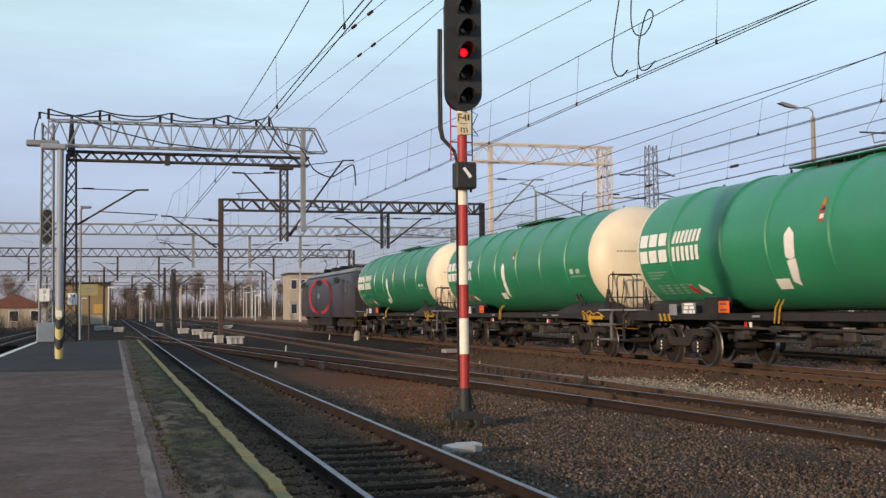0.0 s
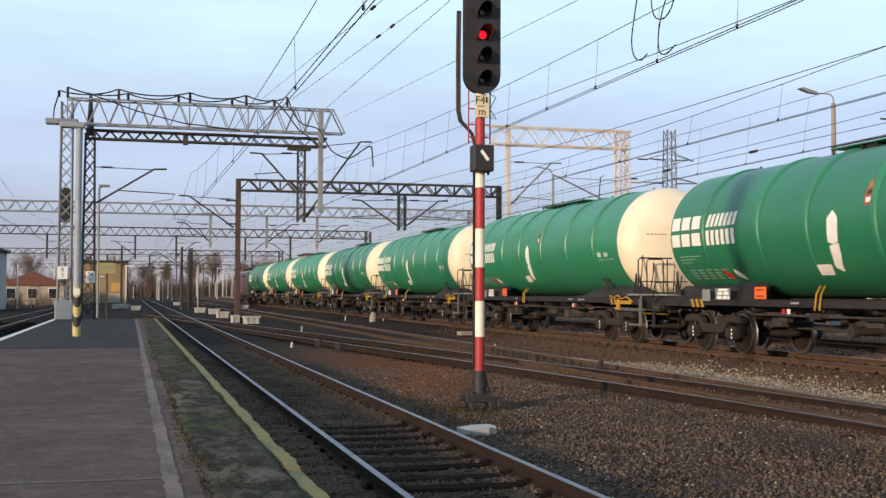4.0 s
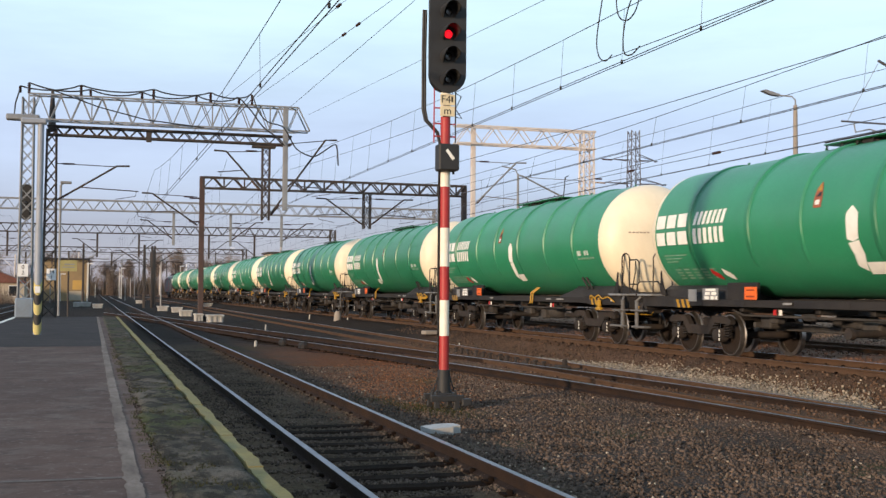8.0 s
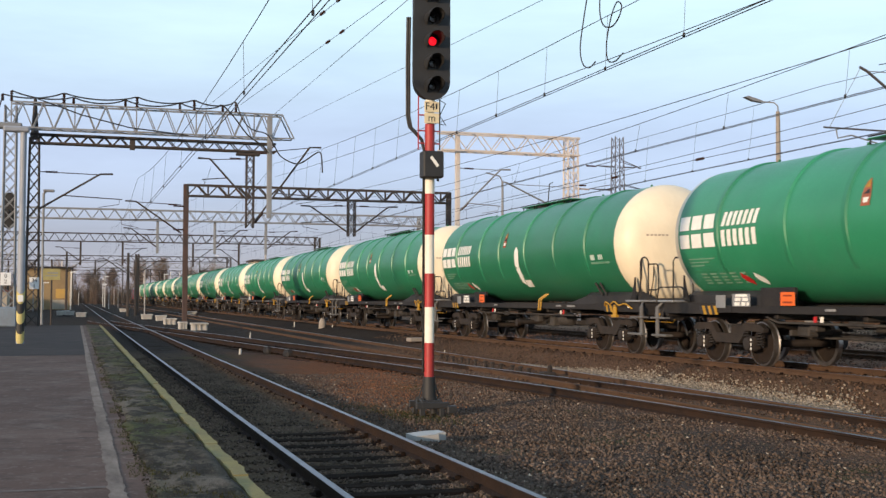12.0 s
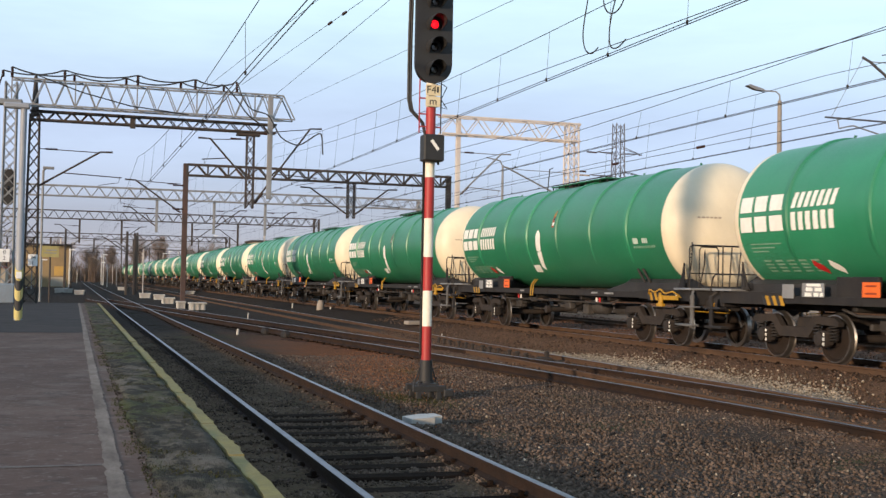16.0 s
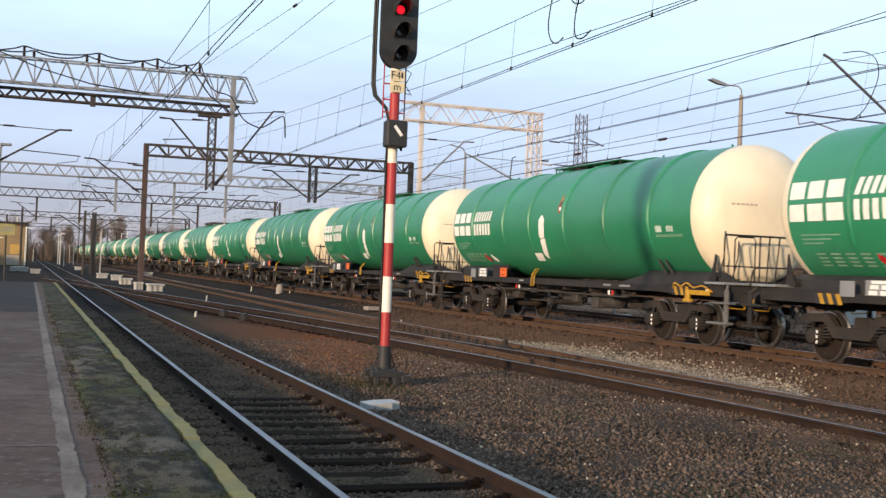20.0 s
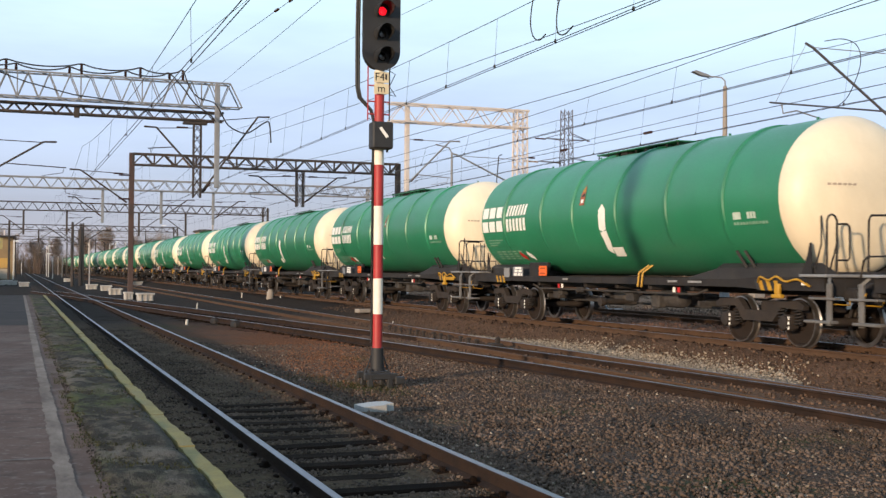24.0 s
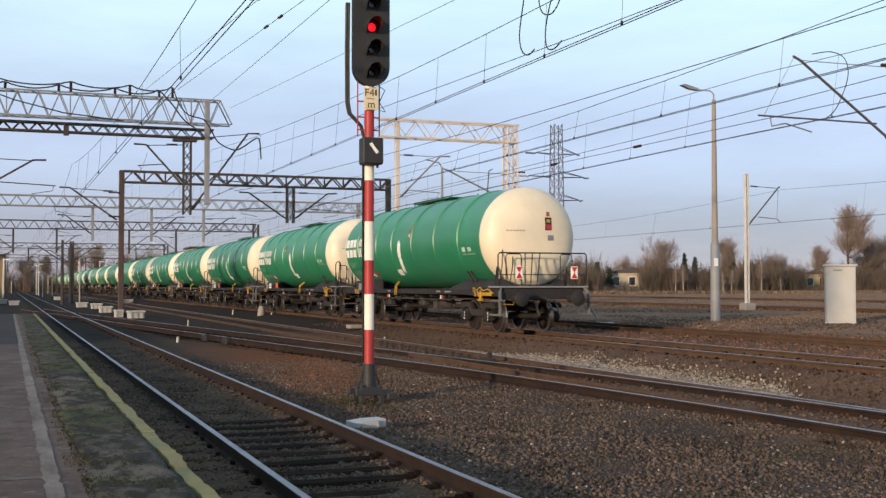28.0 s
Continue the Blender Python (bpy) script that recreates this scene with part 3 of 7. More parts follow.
def stone_material(name, c1, c2, patches=None):
    m = mat(name, c1, c2, rough=0.95, scale=1.4 if patches else 6, fine=40, bump=0.2, spec=0.15, dirt=patches, dirt_amount=0.8)
    n, l = m.node_tree.nodes, m.node_tree.links
    b = n["Principled BSDF"]
    old = b.inputs["Base Color"].links[0].from_socket
    geo = n.new("ShaderNodeNewGeometry")
    hsv = n.new("ShaderNodeHueSaturation")
    r = n.new("ShaderNodeMapRange")
    r.inputs[3].default_value, r.inputs[4].default_value = 0.5, 1.6
    l.new(geo.outputs["Random Per Island"], r.inputs[0])
    l.new(r.outputs[0], hsv.inputs["Value"])
    l.new(old, hsv.inputs["Color"])
    l.new(hsv.outputs[0], b.inputs["Base Color"])
    return m


M_STONES = stone_material("brown_ballast_stones", (0.105, 0.064, 0.042), (0.066, 0.042, 0.029))
M_FIELDSTONES = stone_material("field_ballast_stones", (0.134, 0.093, 0.068), (0.076, 0.053, 0.039), (0.042, 0.031, 0.023))
M_BEDSTONES = stone_material("track_ballast_stones", (0.125, 0.090, 0.066), (0.066, 0.048, 0.036), (0.046, 0.037, 0.025))
M_PALESTONES = stone_material("pale_gravel_stones", (0.31, 0.25, 0.185), (0.20, 0.162, 0.12))


def _field(r):
    y = 5.5 + 22 * r.random() ** 1.6
    return r.uniform(3.95, 8.95), y


def _near_bed(r):
    x, y = r.uniform(1.45, 3.95), 4.5 + 30 * r.random() ** 1.4
    if y < 15.5 and r.random() < 0.93:
        rows = SLEEPER_Y["track_platform"]
        k = min(range(len(rows)), key=lambda i: abs(rows[i] - y))
        y = rows[k] + 0.31 + r.gauss(0, 0.085)
    return x, y


def _mid_bed(r):
    return r.uniform(8.9, 12.4), 8 + 30 * r.random() ** 1.3


def _train_bed(r):
    return r.uniform(12.2, 16.5), 14 + 34 * r.random() ** 1.2


def _pale(r):
    y = 15 + 13.5 * r.random()
    return 11.3 + abs(r.gauss(0, 0.5)) * min(1.0, (29 - y) / 5, (y - 14.5) / 2), y


rocks("ballast_field", "loose brown ballast stones between the tracks", 64000, _field, 0.0235, M_FIELDSTONES, 11)
rocks("pale_crumbs", "sparse pale stones in the brown ballast", 1500, _field, 0.021, M_PALESTONES, 16)
rocks("ballast_platform_track", "brown-grey ballast stones between the sleepers", 34000, _near_bed, 0.019, M_BEDSTONES, 12, 0.002)
rocks("ballast_middle_track", "rusty ballast stones of the middle track", 9000, _mid_bed, 0.03, M_STONES, 13, 0.005)
rocks("ballast_train_track", "rusty ballast stones of the main track", 8000, _train_bed, 0.034, M_STONES, 14, 0.005)
rocks("pale_gravel", "strip of fresh pale gravel beside the middle track", 19000, _pale, 0.028, M_PALESTONES, 15, 0.005)

# platform
PLAT_Z, PLAT_END = 0.25, 60.0


def build_platform():
    p = thing("platform", "low asphalt station platform with a mossy edge strip", "platform", kind="structure")
    rng = random.Random(5)
    g = Geo()
    g.box((-1.2, 20, PLAT_Z - 0.3), (4.7, 2 * (PLAT_END - 20), 0.6), 0.01)
    part("asphalt", g, M_ASPHALT, p, "dark worn asphalt")
    g = Geo()
    ys = [-20 + 0.5 * k for k in range(44)] + [2 + 0.08 * k for k in range(375)] + [32 + 0.4 * k for k in range(71)]
    n = 12
    vs = []
    for y in ys:
        for k in range(n):
            x0 = 0.52 + 0.1 * noise.noise((y * 0.9, 3.0, 0)) + 0.05 * noise.noise((y * 4, 8.0, 0))
            x = x0 + (1.175 - x0) * k / (n - 1)
            vs.append((x, y, PLAT_Z + 0.006 + 0.024 * noise.noise((x * 3, y * 2, 1.5)) + 0.012 * noise.noise((x * 9, y * 7, 5.5)) + (0.012 if 0 < k < n - 1 else -0.02)))
    g.add(vs, [(j * n + k, j * n + k + 1, (j + 1) * n + k + 1, (j + 1) * n + k) for j in range(len(ys) - 1) for k in range(n - 1)])
    part("verge", g, M_VERGE, p, "strip of moss, grass and gravel", smooth=True)
    # edge stones: rough yellow-painted
    for i in range(80):
        y = -20 + i
        g = Geo()
        a, b = rng.uniform(-0.012, 0.012), rng.uniform(-0.012, 0.012)
        top = PLAT_Z + rng.uniform(0.0, 0.012)
        out = []
        for k in range(9):
            yy = y + k / 8 * 0.996
            out.append((1.185 + 0.03 * noise.noise((yy * 0.8, 2, 0)) + 0.022 * noise.noise((yy * 3.1, 5, 0)) + rng.uniform(-0.008, 0.008), yy))
        inn = [(1.302 + 0.025 * noise.noise(((y + k / 8) * 1.1, 9, 0)) + 0.018 * noise.noise(((y + k / 8) * 4, 6, 0)) + rng.uniform(-0.006, 0.006), y + k / 8 * 0.996) for k in range(9)]
        loop = out + inn[::-1]
        g.add([(*q, top) for q in loop] + [(q[0], q[1], -0.3) for q in loop], [tuple(range(18))[::-1], tuple(range(18, 36))] + [(k, (k + 1) % 18, 18 + (k + 1) % 18, 18 + k) for k in range(18)])
        part("edge_stone", g, M_YELLOW, p)
    # painted line
    g = Geo()
    vs = []
    ys = [-20 + 0.1 * k for k in range(220)] + [2 + 0.05 * k for k in range(1150)]
    for y in ys:
        rag = lambda s: 0.02 * noise.noise((y * 1.3, s, 0)) + 0.022 * noise.noise((y * 5.1, s, 2)) + 0.012 * noise.noise((y * 17, s, 4))
        vs += [(0.248 + rag(1), y, PLAT_Z + 0.004), (0.366 + rag(5), y, PLAT_Z + 0.0045)]
    g.add(vs, [(2 * i, 2 * i + 1, 2 * i + 3, 2 * i + 2) for i in range(len(ys) - 1)])
    part("painted_line", g, M_LINE, p, "worn white line")
    for y in (8.75,):
        g, vs = Geo(), []
        for k in range(25):
            x = -3.4 + 3.65 * k / 24
            yy = y + 0.03 * noise.noise((x * 1.5, y, 0))
            h = 0.02 + 0.09 * abs(noise.noise((x * 3, y, 4))) + 0.03 * abs(noise.noise((x * 11, y, 7)))
            vs += [(x, yy - h, PLAT_Z + 0.0035), (x, yy + h, PLAT_Z + 0.0035)]
        g.add(vs, [(2 * i, 2 * i + 1, 2 * i + 3, 2 * i + 2) for i in range(24)])
        part("seam", g, M_SEAM, p, "pale filled seam across the asphalt")
    g = Geo()
    g.box((-3.5, 20, PLAT_Z + 0.004), (0.18, 80, 0.012), 0.003)
    part("painted_line", g, M_MWHITE, p, "white line at the far edge")
    # asphalt in a darker colour from about y 29 to the platform end
    g = Geo()
    vs = []
    for k in range(25):
        x = -3.38 + 3.64 * k / 24
        vs += [(x, 28.9 + 0.25 * noise.noise((x * 0.9, 1.0, 0)) + 0.08 * noise.noise((x * 5, 1.0, 3)), PLAT_Z + 0.005), (x, PLAT_END, PLAT_Z + 0.005)]
    g.add(vs, [(2 * i, 2 * i + 1, 2 * i + 3, 2 * i + 2) for i in range(24)])
    part("asphalt_patch", g, M_ASPHALT_FAR, p, "darker stretch of asphalt towards the far end")
    g = Geo()
    g.prism(((PLAT_END, PLAT_Z), (PLAT_END, -0.3), (PLAT_END + 14, -0.3), (PLAT_END + 14, -0.2)), -3.4, 0.6, "x")
    part("ramp", g, M_ASPHALT_FAR, p)


def layered(m, layers, along):
    """Lays patches of other colours over a material: (scale, from, to, amount, colour) each, by noises of their own."""
    n, l = m.node_tree.nodes, m.node_tree.links
    b = n["Principled BSDF"]
    col = b.inputs["Base Color"].links[0].from_socket
    tc = n.new("ShaderNodeTexCoord")
    turn = n.new("ShaderNodeMapping")
    turn.inputs["Scale"].default_value, turn.inputs["Rotation"].default_value = (1, along, 1), (0.4, 0.3, 0.5)
    l.new(tc.outputs["Object"], turn.inputs[0])
    for sc, lo, hi, amount, c in layers:
        t = n.new("ShaderNodeTexNoise")
        t.noise_dimensions = "4D"
        t.inputs["W"].default_value = sc * 3.7
        t.inputs["Scale"].default_value, t.inputs["Detail"].default_value, t.inputs["Roughness"].default_value = sc, 6, 0.65
        l.new(turn.outputs[0], t.inputs["Vector"])
        r = n.new("ShaderNodeMapRange")
        r.inputs[1].default_value, r.inputs[2].default_value, r.inputs[4].default_value = lo, hi, amount
        l.new(t.outputs[0], r.inputs[0])
        x = n.new("ShaderNodeMix")
        x.data_type = "RGBA"
        x.inputs[7].default_value = (*c, 1)
        l.new(r.outputs[0], x.inputs[0])
        l.new(col, x.inputs[6])
        col = x.outputs[2]
    l.new(col, b.inputs["Base Color"])
    return m


def verge_material():
    """Trodden grit with dark soil, grey mud and moss in patches."""
    m = mat("mossy_verge", (0.096, 0.076, 0.055), (0.055, 0.046, 0.034), rough=0.95, scale=2.2, fine=55, bump=0.8, spec=0.1, along=0.45)
    return layered(m, ((1.4, 0.48, 0.60, 0.8, (0.140, 0.118, 0.092)), (0.9, 0.47, 0.58, 0.85, (0.054, 0.062, 0.020)), (2.6, 0.50, 0.57, 0.85, (0.024, 0.021, 0.016)),
                       (13, 0.60, 0.67, 0.65, (0.17, 0.14, 0.105)), (7, 0.53, 0.58, 0.85, (0.020, 0.018, 0.013)), (26, 0.60, 0.68, 0.6, (0.15, 0.125, 0.095))), 0.45)


layered(M_ASPHALT, ((0.16, 0.40, 0.75, 0.55, (0.135, 0.076, 0.056)), (1.7, 0.51, 0.64, 0.65, (0.150, 0.118, 0.098)), (3.6, 0.53, 0.63, 0.65, (0.056, 0.041, 0.035)),
                    (15, 0.56, 0.65, 0.7, (0.19, 0.155, 0.13)), (42, 0.60, 0.70, 0.5, (0.052, 0.039, 0.034))), 1.0)
layered(M_ASPHALT_FAR, ((1.1, 0.52, 0.66, 0.5, (0.075, 0.062, 0.055)), (21, 0.62, 0.70, 0.5, (0.10, 0.085, 0.075))), 1.0)
M_SEAM = mat("asphalt_seam", (0.15, 0.118, 0.098), (0.085, 0.063, 0.053), rough=0.9, scale=9, fine=50, bump=0.2)
M_VERGE = verge_material()
build_platform()


def grass(name, label, count, place, h0, h1, seed, material):
    """Short grass blades in one mesh."""
    r = random.Random(seed)
    g = Geo()
    for _ in range(count):
        x, y, z = place(r)
        h, a, lean = r.uniform(h0, h1), r.uniform(0, 6.28), r.uniform(0.0, 0.5)
        w = 0.004 + 0.003 * r.random()
        dx, dy = math.cos(a), math.sin(a)
        g.add([(x - dy * w, y + dx * w, z), (x + dy * w, y - dx * w, z), (x + dx * h * lean, y + dy * h * lean, z + h)], [(0, 1, 2)])
    me = bpy.data.meshes.new(name)
    me.from_pydata(g.v, [], g.f)
    me.materials.append(material)
    tagged(new(name, me), label, "grass", kind="stuff")


M_GRASS = mat("winter_grass", (0.038, 0.046, 0.014), (0.046, 0.042, 0.02), rough=0.9, scale=3, fine=30, bump=0.0, spec=0.1)


def _verge(r):
    while True:
        x, y = r.uniform(0.42, 1.14), 3.5 + 30 * r.random() ** 1.6
        if noise.noise((x * 3.1, y * 2.3, 7.0)) > 0.05:
            return x, y, PLAT_Z + 0.012


def _tuft(r):
    cx, cy = r.choice(((5.0, 17.4), (4.9, 17.0), (5.3, 16.8), (6.6, 22.4), (4.6, 18.2)))
    x, y = cx + r.gauss(0, 0.28), cy + r.gauss(0, 0.5)
    return x, y, ground_z(x)


grass("verge_grass", "thin moss and short grass on the platform verge", 9000, _verge, 0.006, 0.02, 21, M_GRASS)
grass("ballast_grass", "sparse green tufts in the ballast", 2500, _tuft, 0.02, 0.06, 22, M_GRASS)
M_RUSTSTONES = stone_material("rust_coloured_gravel", (0.19, 0.082, 0.038), (0.13, 0.058, 0.030))
rocks("rusty_gravel", "fine rust-coloured gravel behind the signal mast", 12000, lambda r: (lambda y: (0.7 + 0.235 * y + r.gauss(0, 0.55), y))(23.0 + r.gauss(0, 3.0)), 0.017, M_RUSTSTONES, 24, 0.004)


def upright_grass(name, label, count, place, h0, h1, w0, seed, material):
    """Dry stalks and clods that stand up from the field."""
    r = random.Random(seed)
    g = Geo()
    for _ in range(count):
        x, y = place(r)
        h, a, lean = r.uniform(h0, h1), r.uniform(0, 6.28), r.uniform(-0.8, 0.8)
        w = w0 * r.uniform(0.5, 1.5)
        dx, dy, z = math.cos(a) * w, math.sin(a) * w, ground_z(x) - 0.02
        g.add([(x - dx, y - dy, z), (x + dx, y + dy, z), (x + dx * 0.5 + dy * lean, y + dy * 0.5 - dx * lean, z + h), (x - dx * 0.6 + dy * lean, y - dy * 0.6 - dx * lean, z + h * r.uniform(0.4, 1))], [(0, 1, 2, 3)])
    me = bpy.data.meshes.new(name)
    me.from_pydata(g.v, [], g.f)
    me.materials.append(material)
    tagged(new(name, me), label, "dry grass", kind="stuff")


def _dry_field(r):
    while True:
        y = 30 + 140 * r.random() ** 1.7
        x = r.uniform(21.2, 24 + y * 0.95)
        band = noise.noise((x * 0.05, y * 0.12, 3.0)) + 0.6 * noise.noise((x * 0.3, y * 0.3, 9.0))
        if band > -0.12 and not (37.5 < x < 41.5 or 60.5 < x < 63.5):
            return x, y


M_DRYGRASS = stone_material("dry_field_grass", (0.19, 0.132, 0.088), (0.115, 0.082, 0.058))
M_SIDINGSTONES = stone_material("siding_rust_stones", (0.17, 0.088, 0.056), (0.115, 0.063, 0.042))
upright_grass("dry_grass_field", "short dry tan grass over the field beyond the tracks", 90000, _dry_field, 0.025, 0.085, 0.026, 41, M_DRYGRASS)
upright_grass("pale_stubble", "pale dry stubble along the edge of the wood", 9000, lambda r: (lambda y: (r.uniform(60, 170), y))(150 + 24 * r.random()), 0.15, 0.5, 0.12, 42, M_DRYGRASS)
rocks("outer_ballast", "rust-coloured ballast along the outer track", 16000, lambda r: (r.uniform(16.6, 22.5), 18 + 50 * r.random() ** 1.3), 0.036, M_SIDINGSTONES, 43, 0.004)
rocks("field_rubble", "scattered rubble and clods by the relay cabinet", 5200, lambda r: (r.gauss(26.0, 2.6), r.gauss(33, 3.6)), 0.035, M_FIELDSTONES, 44, 0.0)
rocks("siding_ballast", "rust-coloured ballast of the far sidings", 9000, lambda r: (r.choice((39.4, 39.4, 61.95)) + r.gauss(0, 1.1), 45 + 75 * r.random()), 0.07, M_SIDINGSTONES, 45, 0.03)


def _clumps(seed, f, lo, x0=0.5):
    def area(r):
        while True:
            x, y = r.uniform(x0, 1.15), 3.2 + 34 * r.random() ** 1.7
            if noise.noise((x * f, y * f * 0.6, seed)) + 0.4 * noise.noise((x * 9, y * 9, seed)) > lo:
                return x, y
    return area


M_MOSS = stone_material("green_moss_clumps", (0.040, 0.047, 0.015), (0.030, 0.034, 0.013))
M_CLODS = stone_material("dark_soil_clods", (0.028, 0.022, 0.017), (0.018, 0.015, 0.012))
M_TANGRIT = stone_material("tan_trodden_grit", (0.060, 0.048, 0.036), (0.040, 0.032, 0.025))
rocks("moss_clumps", "low green moss clumps on the platform verge", 11000, _clumps(3.0, 1.6, 0.05), 0.008, M_MOSS, 51, 0.553)
rocks("verge_grit", "brown grit and crumbs on the platform verge", 2500, lambda r: (r.uniform(0.5, 1.15), 3.2 + 22 * r.random() ** 1.5), 0.008, M_CLODS, 23, 0.554)
rocks("soil_clods", "dark damp soil clods on the platform verge", 9000, _clumps(8.0, 2.2, 0.05), 0.009, M_CLODS, 52, 0.553)
rocks("tan_grit", "tan grit trodden into the platform verge", 9000, _clumps(15.0, 1.3, 0.0), 0.006, M_TANGRIT, 53, 0.558)


# ---- the train ----
R, ZC, YF, YR = 1.5, 2.79, 7.1, -7.0       # tank radius, axis height, front and rear edge of the barrel


def on_tank(g, y0, y1, a0, a1, off=0.006, ny=4, na=6, slant=0.0):
    """A patch laid on the tank's near side; angles in degrees from level, up positive; slant moves the top along y."""
    vs = []
    for i in range(na + 1):
        a = radians(a0 + (a1 - a0) * i / na)
        for j in range(ny + 1):
            y = y0 + (y1 - y0) * j / ny + slant * i / na
            vs.append((-(R + off) * math.cos(a), y, ZC + (R + off) * math.sin(a)))
    w = ny + 1
    g.add(vs, [(i * w + j, i * w + j + 1, (i + 1) * w + j + 1, (i + 1) * w + j) for i in range(na) for j in range(ny)])


def strip(g, rows, off=0.008, n=4):
    """A mark on the tank from rows of (angle, rear edge y, front edge y), finely stepped so that it follows the curve."""
    vs = []
    for (a0, u0, w0), (a1, u1, w1) in zip(rows, rows[1:]):
        for k in range(n):
            f = k / n
            vs.append((a0 + (a1 - a0) * f, u0 + (u1 - u0) * f, w0 + (w1 - w0) * f))
    vs.append(rows[-1])
    pts = []
    for a, u, w in vs:
        c, z = -(R + off) * math.cos(radians(a)), ZC + (R + off) * math.sin(radians(a))
        pts += [(c, u, z), (c, w, z)]
    g.add(pts, [(2 * i, 2 * i + 1, 2 * i + 3, 2 * i + 2) for i in range(len(vs) - 1)])


def wheelset(parent, y):
    ws = part("wheelset", Geo().tube([(-0.95, 0, 0.46), (0.95, 0, 0.46)], 0.08, 10), M_BOGIE, parent, at=pose(0, y, 0), smooth=True)
    for s in (-1, 1):
        g = Geo()
        g.lathe([(0.1, s * 0.82), (0.14, s * 0.83), (0.16, s * 0.79), (0.38, s * 0.765), (0.405, s * 0.82), (0.43, s * 0.82)], (0, 0, 0.46), "x", 32, False)
        w = part("wheel", g, M_WHEEL, ws, smooth=True)
        g = Geo()
        g.lathe([(0.428, s * 0.823), (0.455, s * 0.82), (0.462, s * 0.72), (0.488, s * 0.70), (0.486, s * 0.69), (0.40, s * 0.69)], (0, 0, 0.46), "x", 32, False)
        part("tread", g, M_TREAD, ws, "polished steel tread", smooth=True)


def bogie(parent, y):
    b = part("bogie", Geo().box((0, 0, 0.72), (1.7, 0.45, 0.24), 0.03).box((0, 0, 0.86), (0.5, 0.5, 0.12), 0.03), M_BOGIE, parent, at=pose(0, y, 0))
    for s in (-1, 1):
        x = s * 1.02
        g = Geo()
        g.prism(((-1.38, 0.78), (-1.25, 0.86), (-0.62, 0.88), (-0.4, 0.66), (0.4, 0.66), (0.62, 0.88), (1.25, 0.86), (1.38, 0.78), (1.36, 0.70), (0.72, 0.73), (0.46, 0.46), (-0.46, 0.46), (-0.72, 0.73), (-1.36, 0.70)), x - 0.06, x + 0.06, "x")
        part("side_frame", g, M_BOGIE, b)
        for e in (-0.92, 0.92):
            g = Geo()
            g.box((x + s * 0.02, e, 0.46), (0.26, 0.3, 0.3), 0.05)
            g.lathe([(0.13, s * 0.1), (0.13, s * 0.17), (0.09, s * 0.185)], (x, e, 0.46), "x", 14)
            part("axle_box", g, M_BOGIE, b, smooth=True)
            if s < 0:
                g = Geo()
                for k in range(3):
                    g.box((x - 0.165, e - 0.16, 0.37 + 0.09 * k), (0.008, 0.035, 0.055))
                tagged(part("level_mark", g, M_WHITE, b, "three white painted dashes"), kind="stuff")
            for d in (-0.24, 0.24) if s < 0 else ():
                g = Geo()
                pts = [(x + 0.075 * math.cos(t * 0.9), e + d + 0.075 * math.sin(t * 0.9), 0.42 + 0.0082 * t) for t in range(36)]
                g.tube(pts, 0.016, 5)
                part("coil_spring", g, M_FRAME, b, smooth=True)
    for e in (-0.92, 0.92):
        wheelset(b, e)
    return b


def barrel_mesh():
    g = Geo()
    n, ys = 64, [YR + (YF - YR) * i / 8 for i in range(9)]
    vs = [(R * math.cos(2 * math.pi * k / n), y, ZC + R * math.sin(2 * math.pi * k / n)) for y in ys for k in range(n)]
    g.add(vs, [(i * n + k, i * n + (k + 1) % n, (i + 1) * n + (k + 1) % n, (i + 1) * n + k) for i in range(8) for k in range(n)])
    return g


def head(sign, y):
    """A dished tank end: a short straight skirt and a rounded dome."""
    g = Geo()
    prof = [(R, 0.0), (R * 0.998, 0.05)]
    for k in range(1, 13):
        a = k / 12 * math.pi / 2
        prof.append((max(R * math.cos(a) ** 0.72, 0.0) if k < 12 else 0.0, 0.05 + 0.62 * math.sin(a)))
    g.lathe([(r_, y + sign * d) for r_, d in prof], (0, 0, ZC), "y", 64)
    return g


def dome_patch(x0, x1, z0, z1, off=0.006, n=3):
    """A patch laid on the rear tank end."""
    vs = []
    for i in range(n + 1):
        for j in range(n + 1):
            x, z = x0 + (x1 - x0) * i / n, z0 + (z1 - z0) * j / n
            c = min(1.0, (math.hypot(x, z - ZC) / R) ** (1 / 0.72))
            vs.append((x, YR - 0.05 - 0.62 * math.sqrt(1 - c * c) - off, z))
    w = n + 1
    return Geo().add(vs, [(i * w + j, i * w + j + 1, (i + 1) * w + j + 1, (i + 1) * w + j) for i in range(n) for j in range(n)])


M_RUSTBAR = mat("faded_dark_lettering", (0.42, 0.33, 0.25), (0.36, 0.28, 0.21), rough=0.7, scale=8, fine=60, bump=0.0)


def ring_geo(y):
    g = Geo()
    arc = [radians(-40 + 260 * k / 40) for k in range(41)]
    sec = ((-0.085, -0.008), (-0.055, 0.042), (0.055, 0.042), (0.085, -0.008))
    vs = []
    for k, a in enumerate(arc):
        f = min(1.0, k / 7, (40 - k) / 7)
        vs += [((R + d * f - 0.004 * (1 - f)) * math.cos(a), y + e, ZC + (R + d * f - 0.004 * (1 - f)) * math.sin(a)) for e, d in sec]
    g.add(vs, [(i * 4 + k, i * 4 + k + 1, (i + 1) * 4 + k + 1, (i + 1) * 4 + k) for i in range(40) for k in range(3)] + [(0, 1, 2, 3), (163, 162, 161, 160)])
    return g


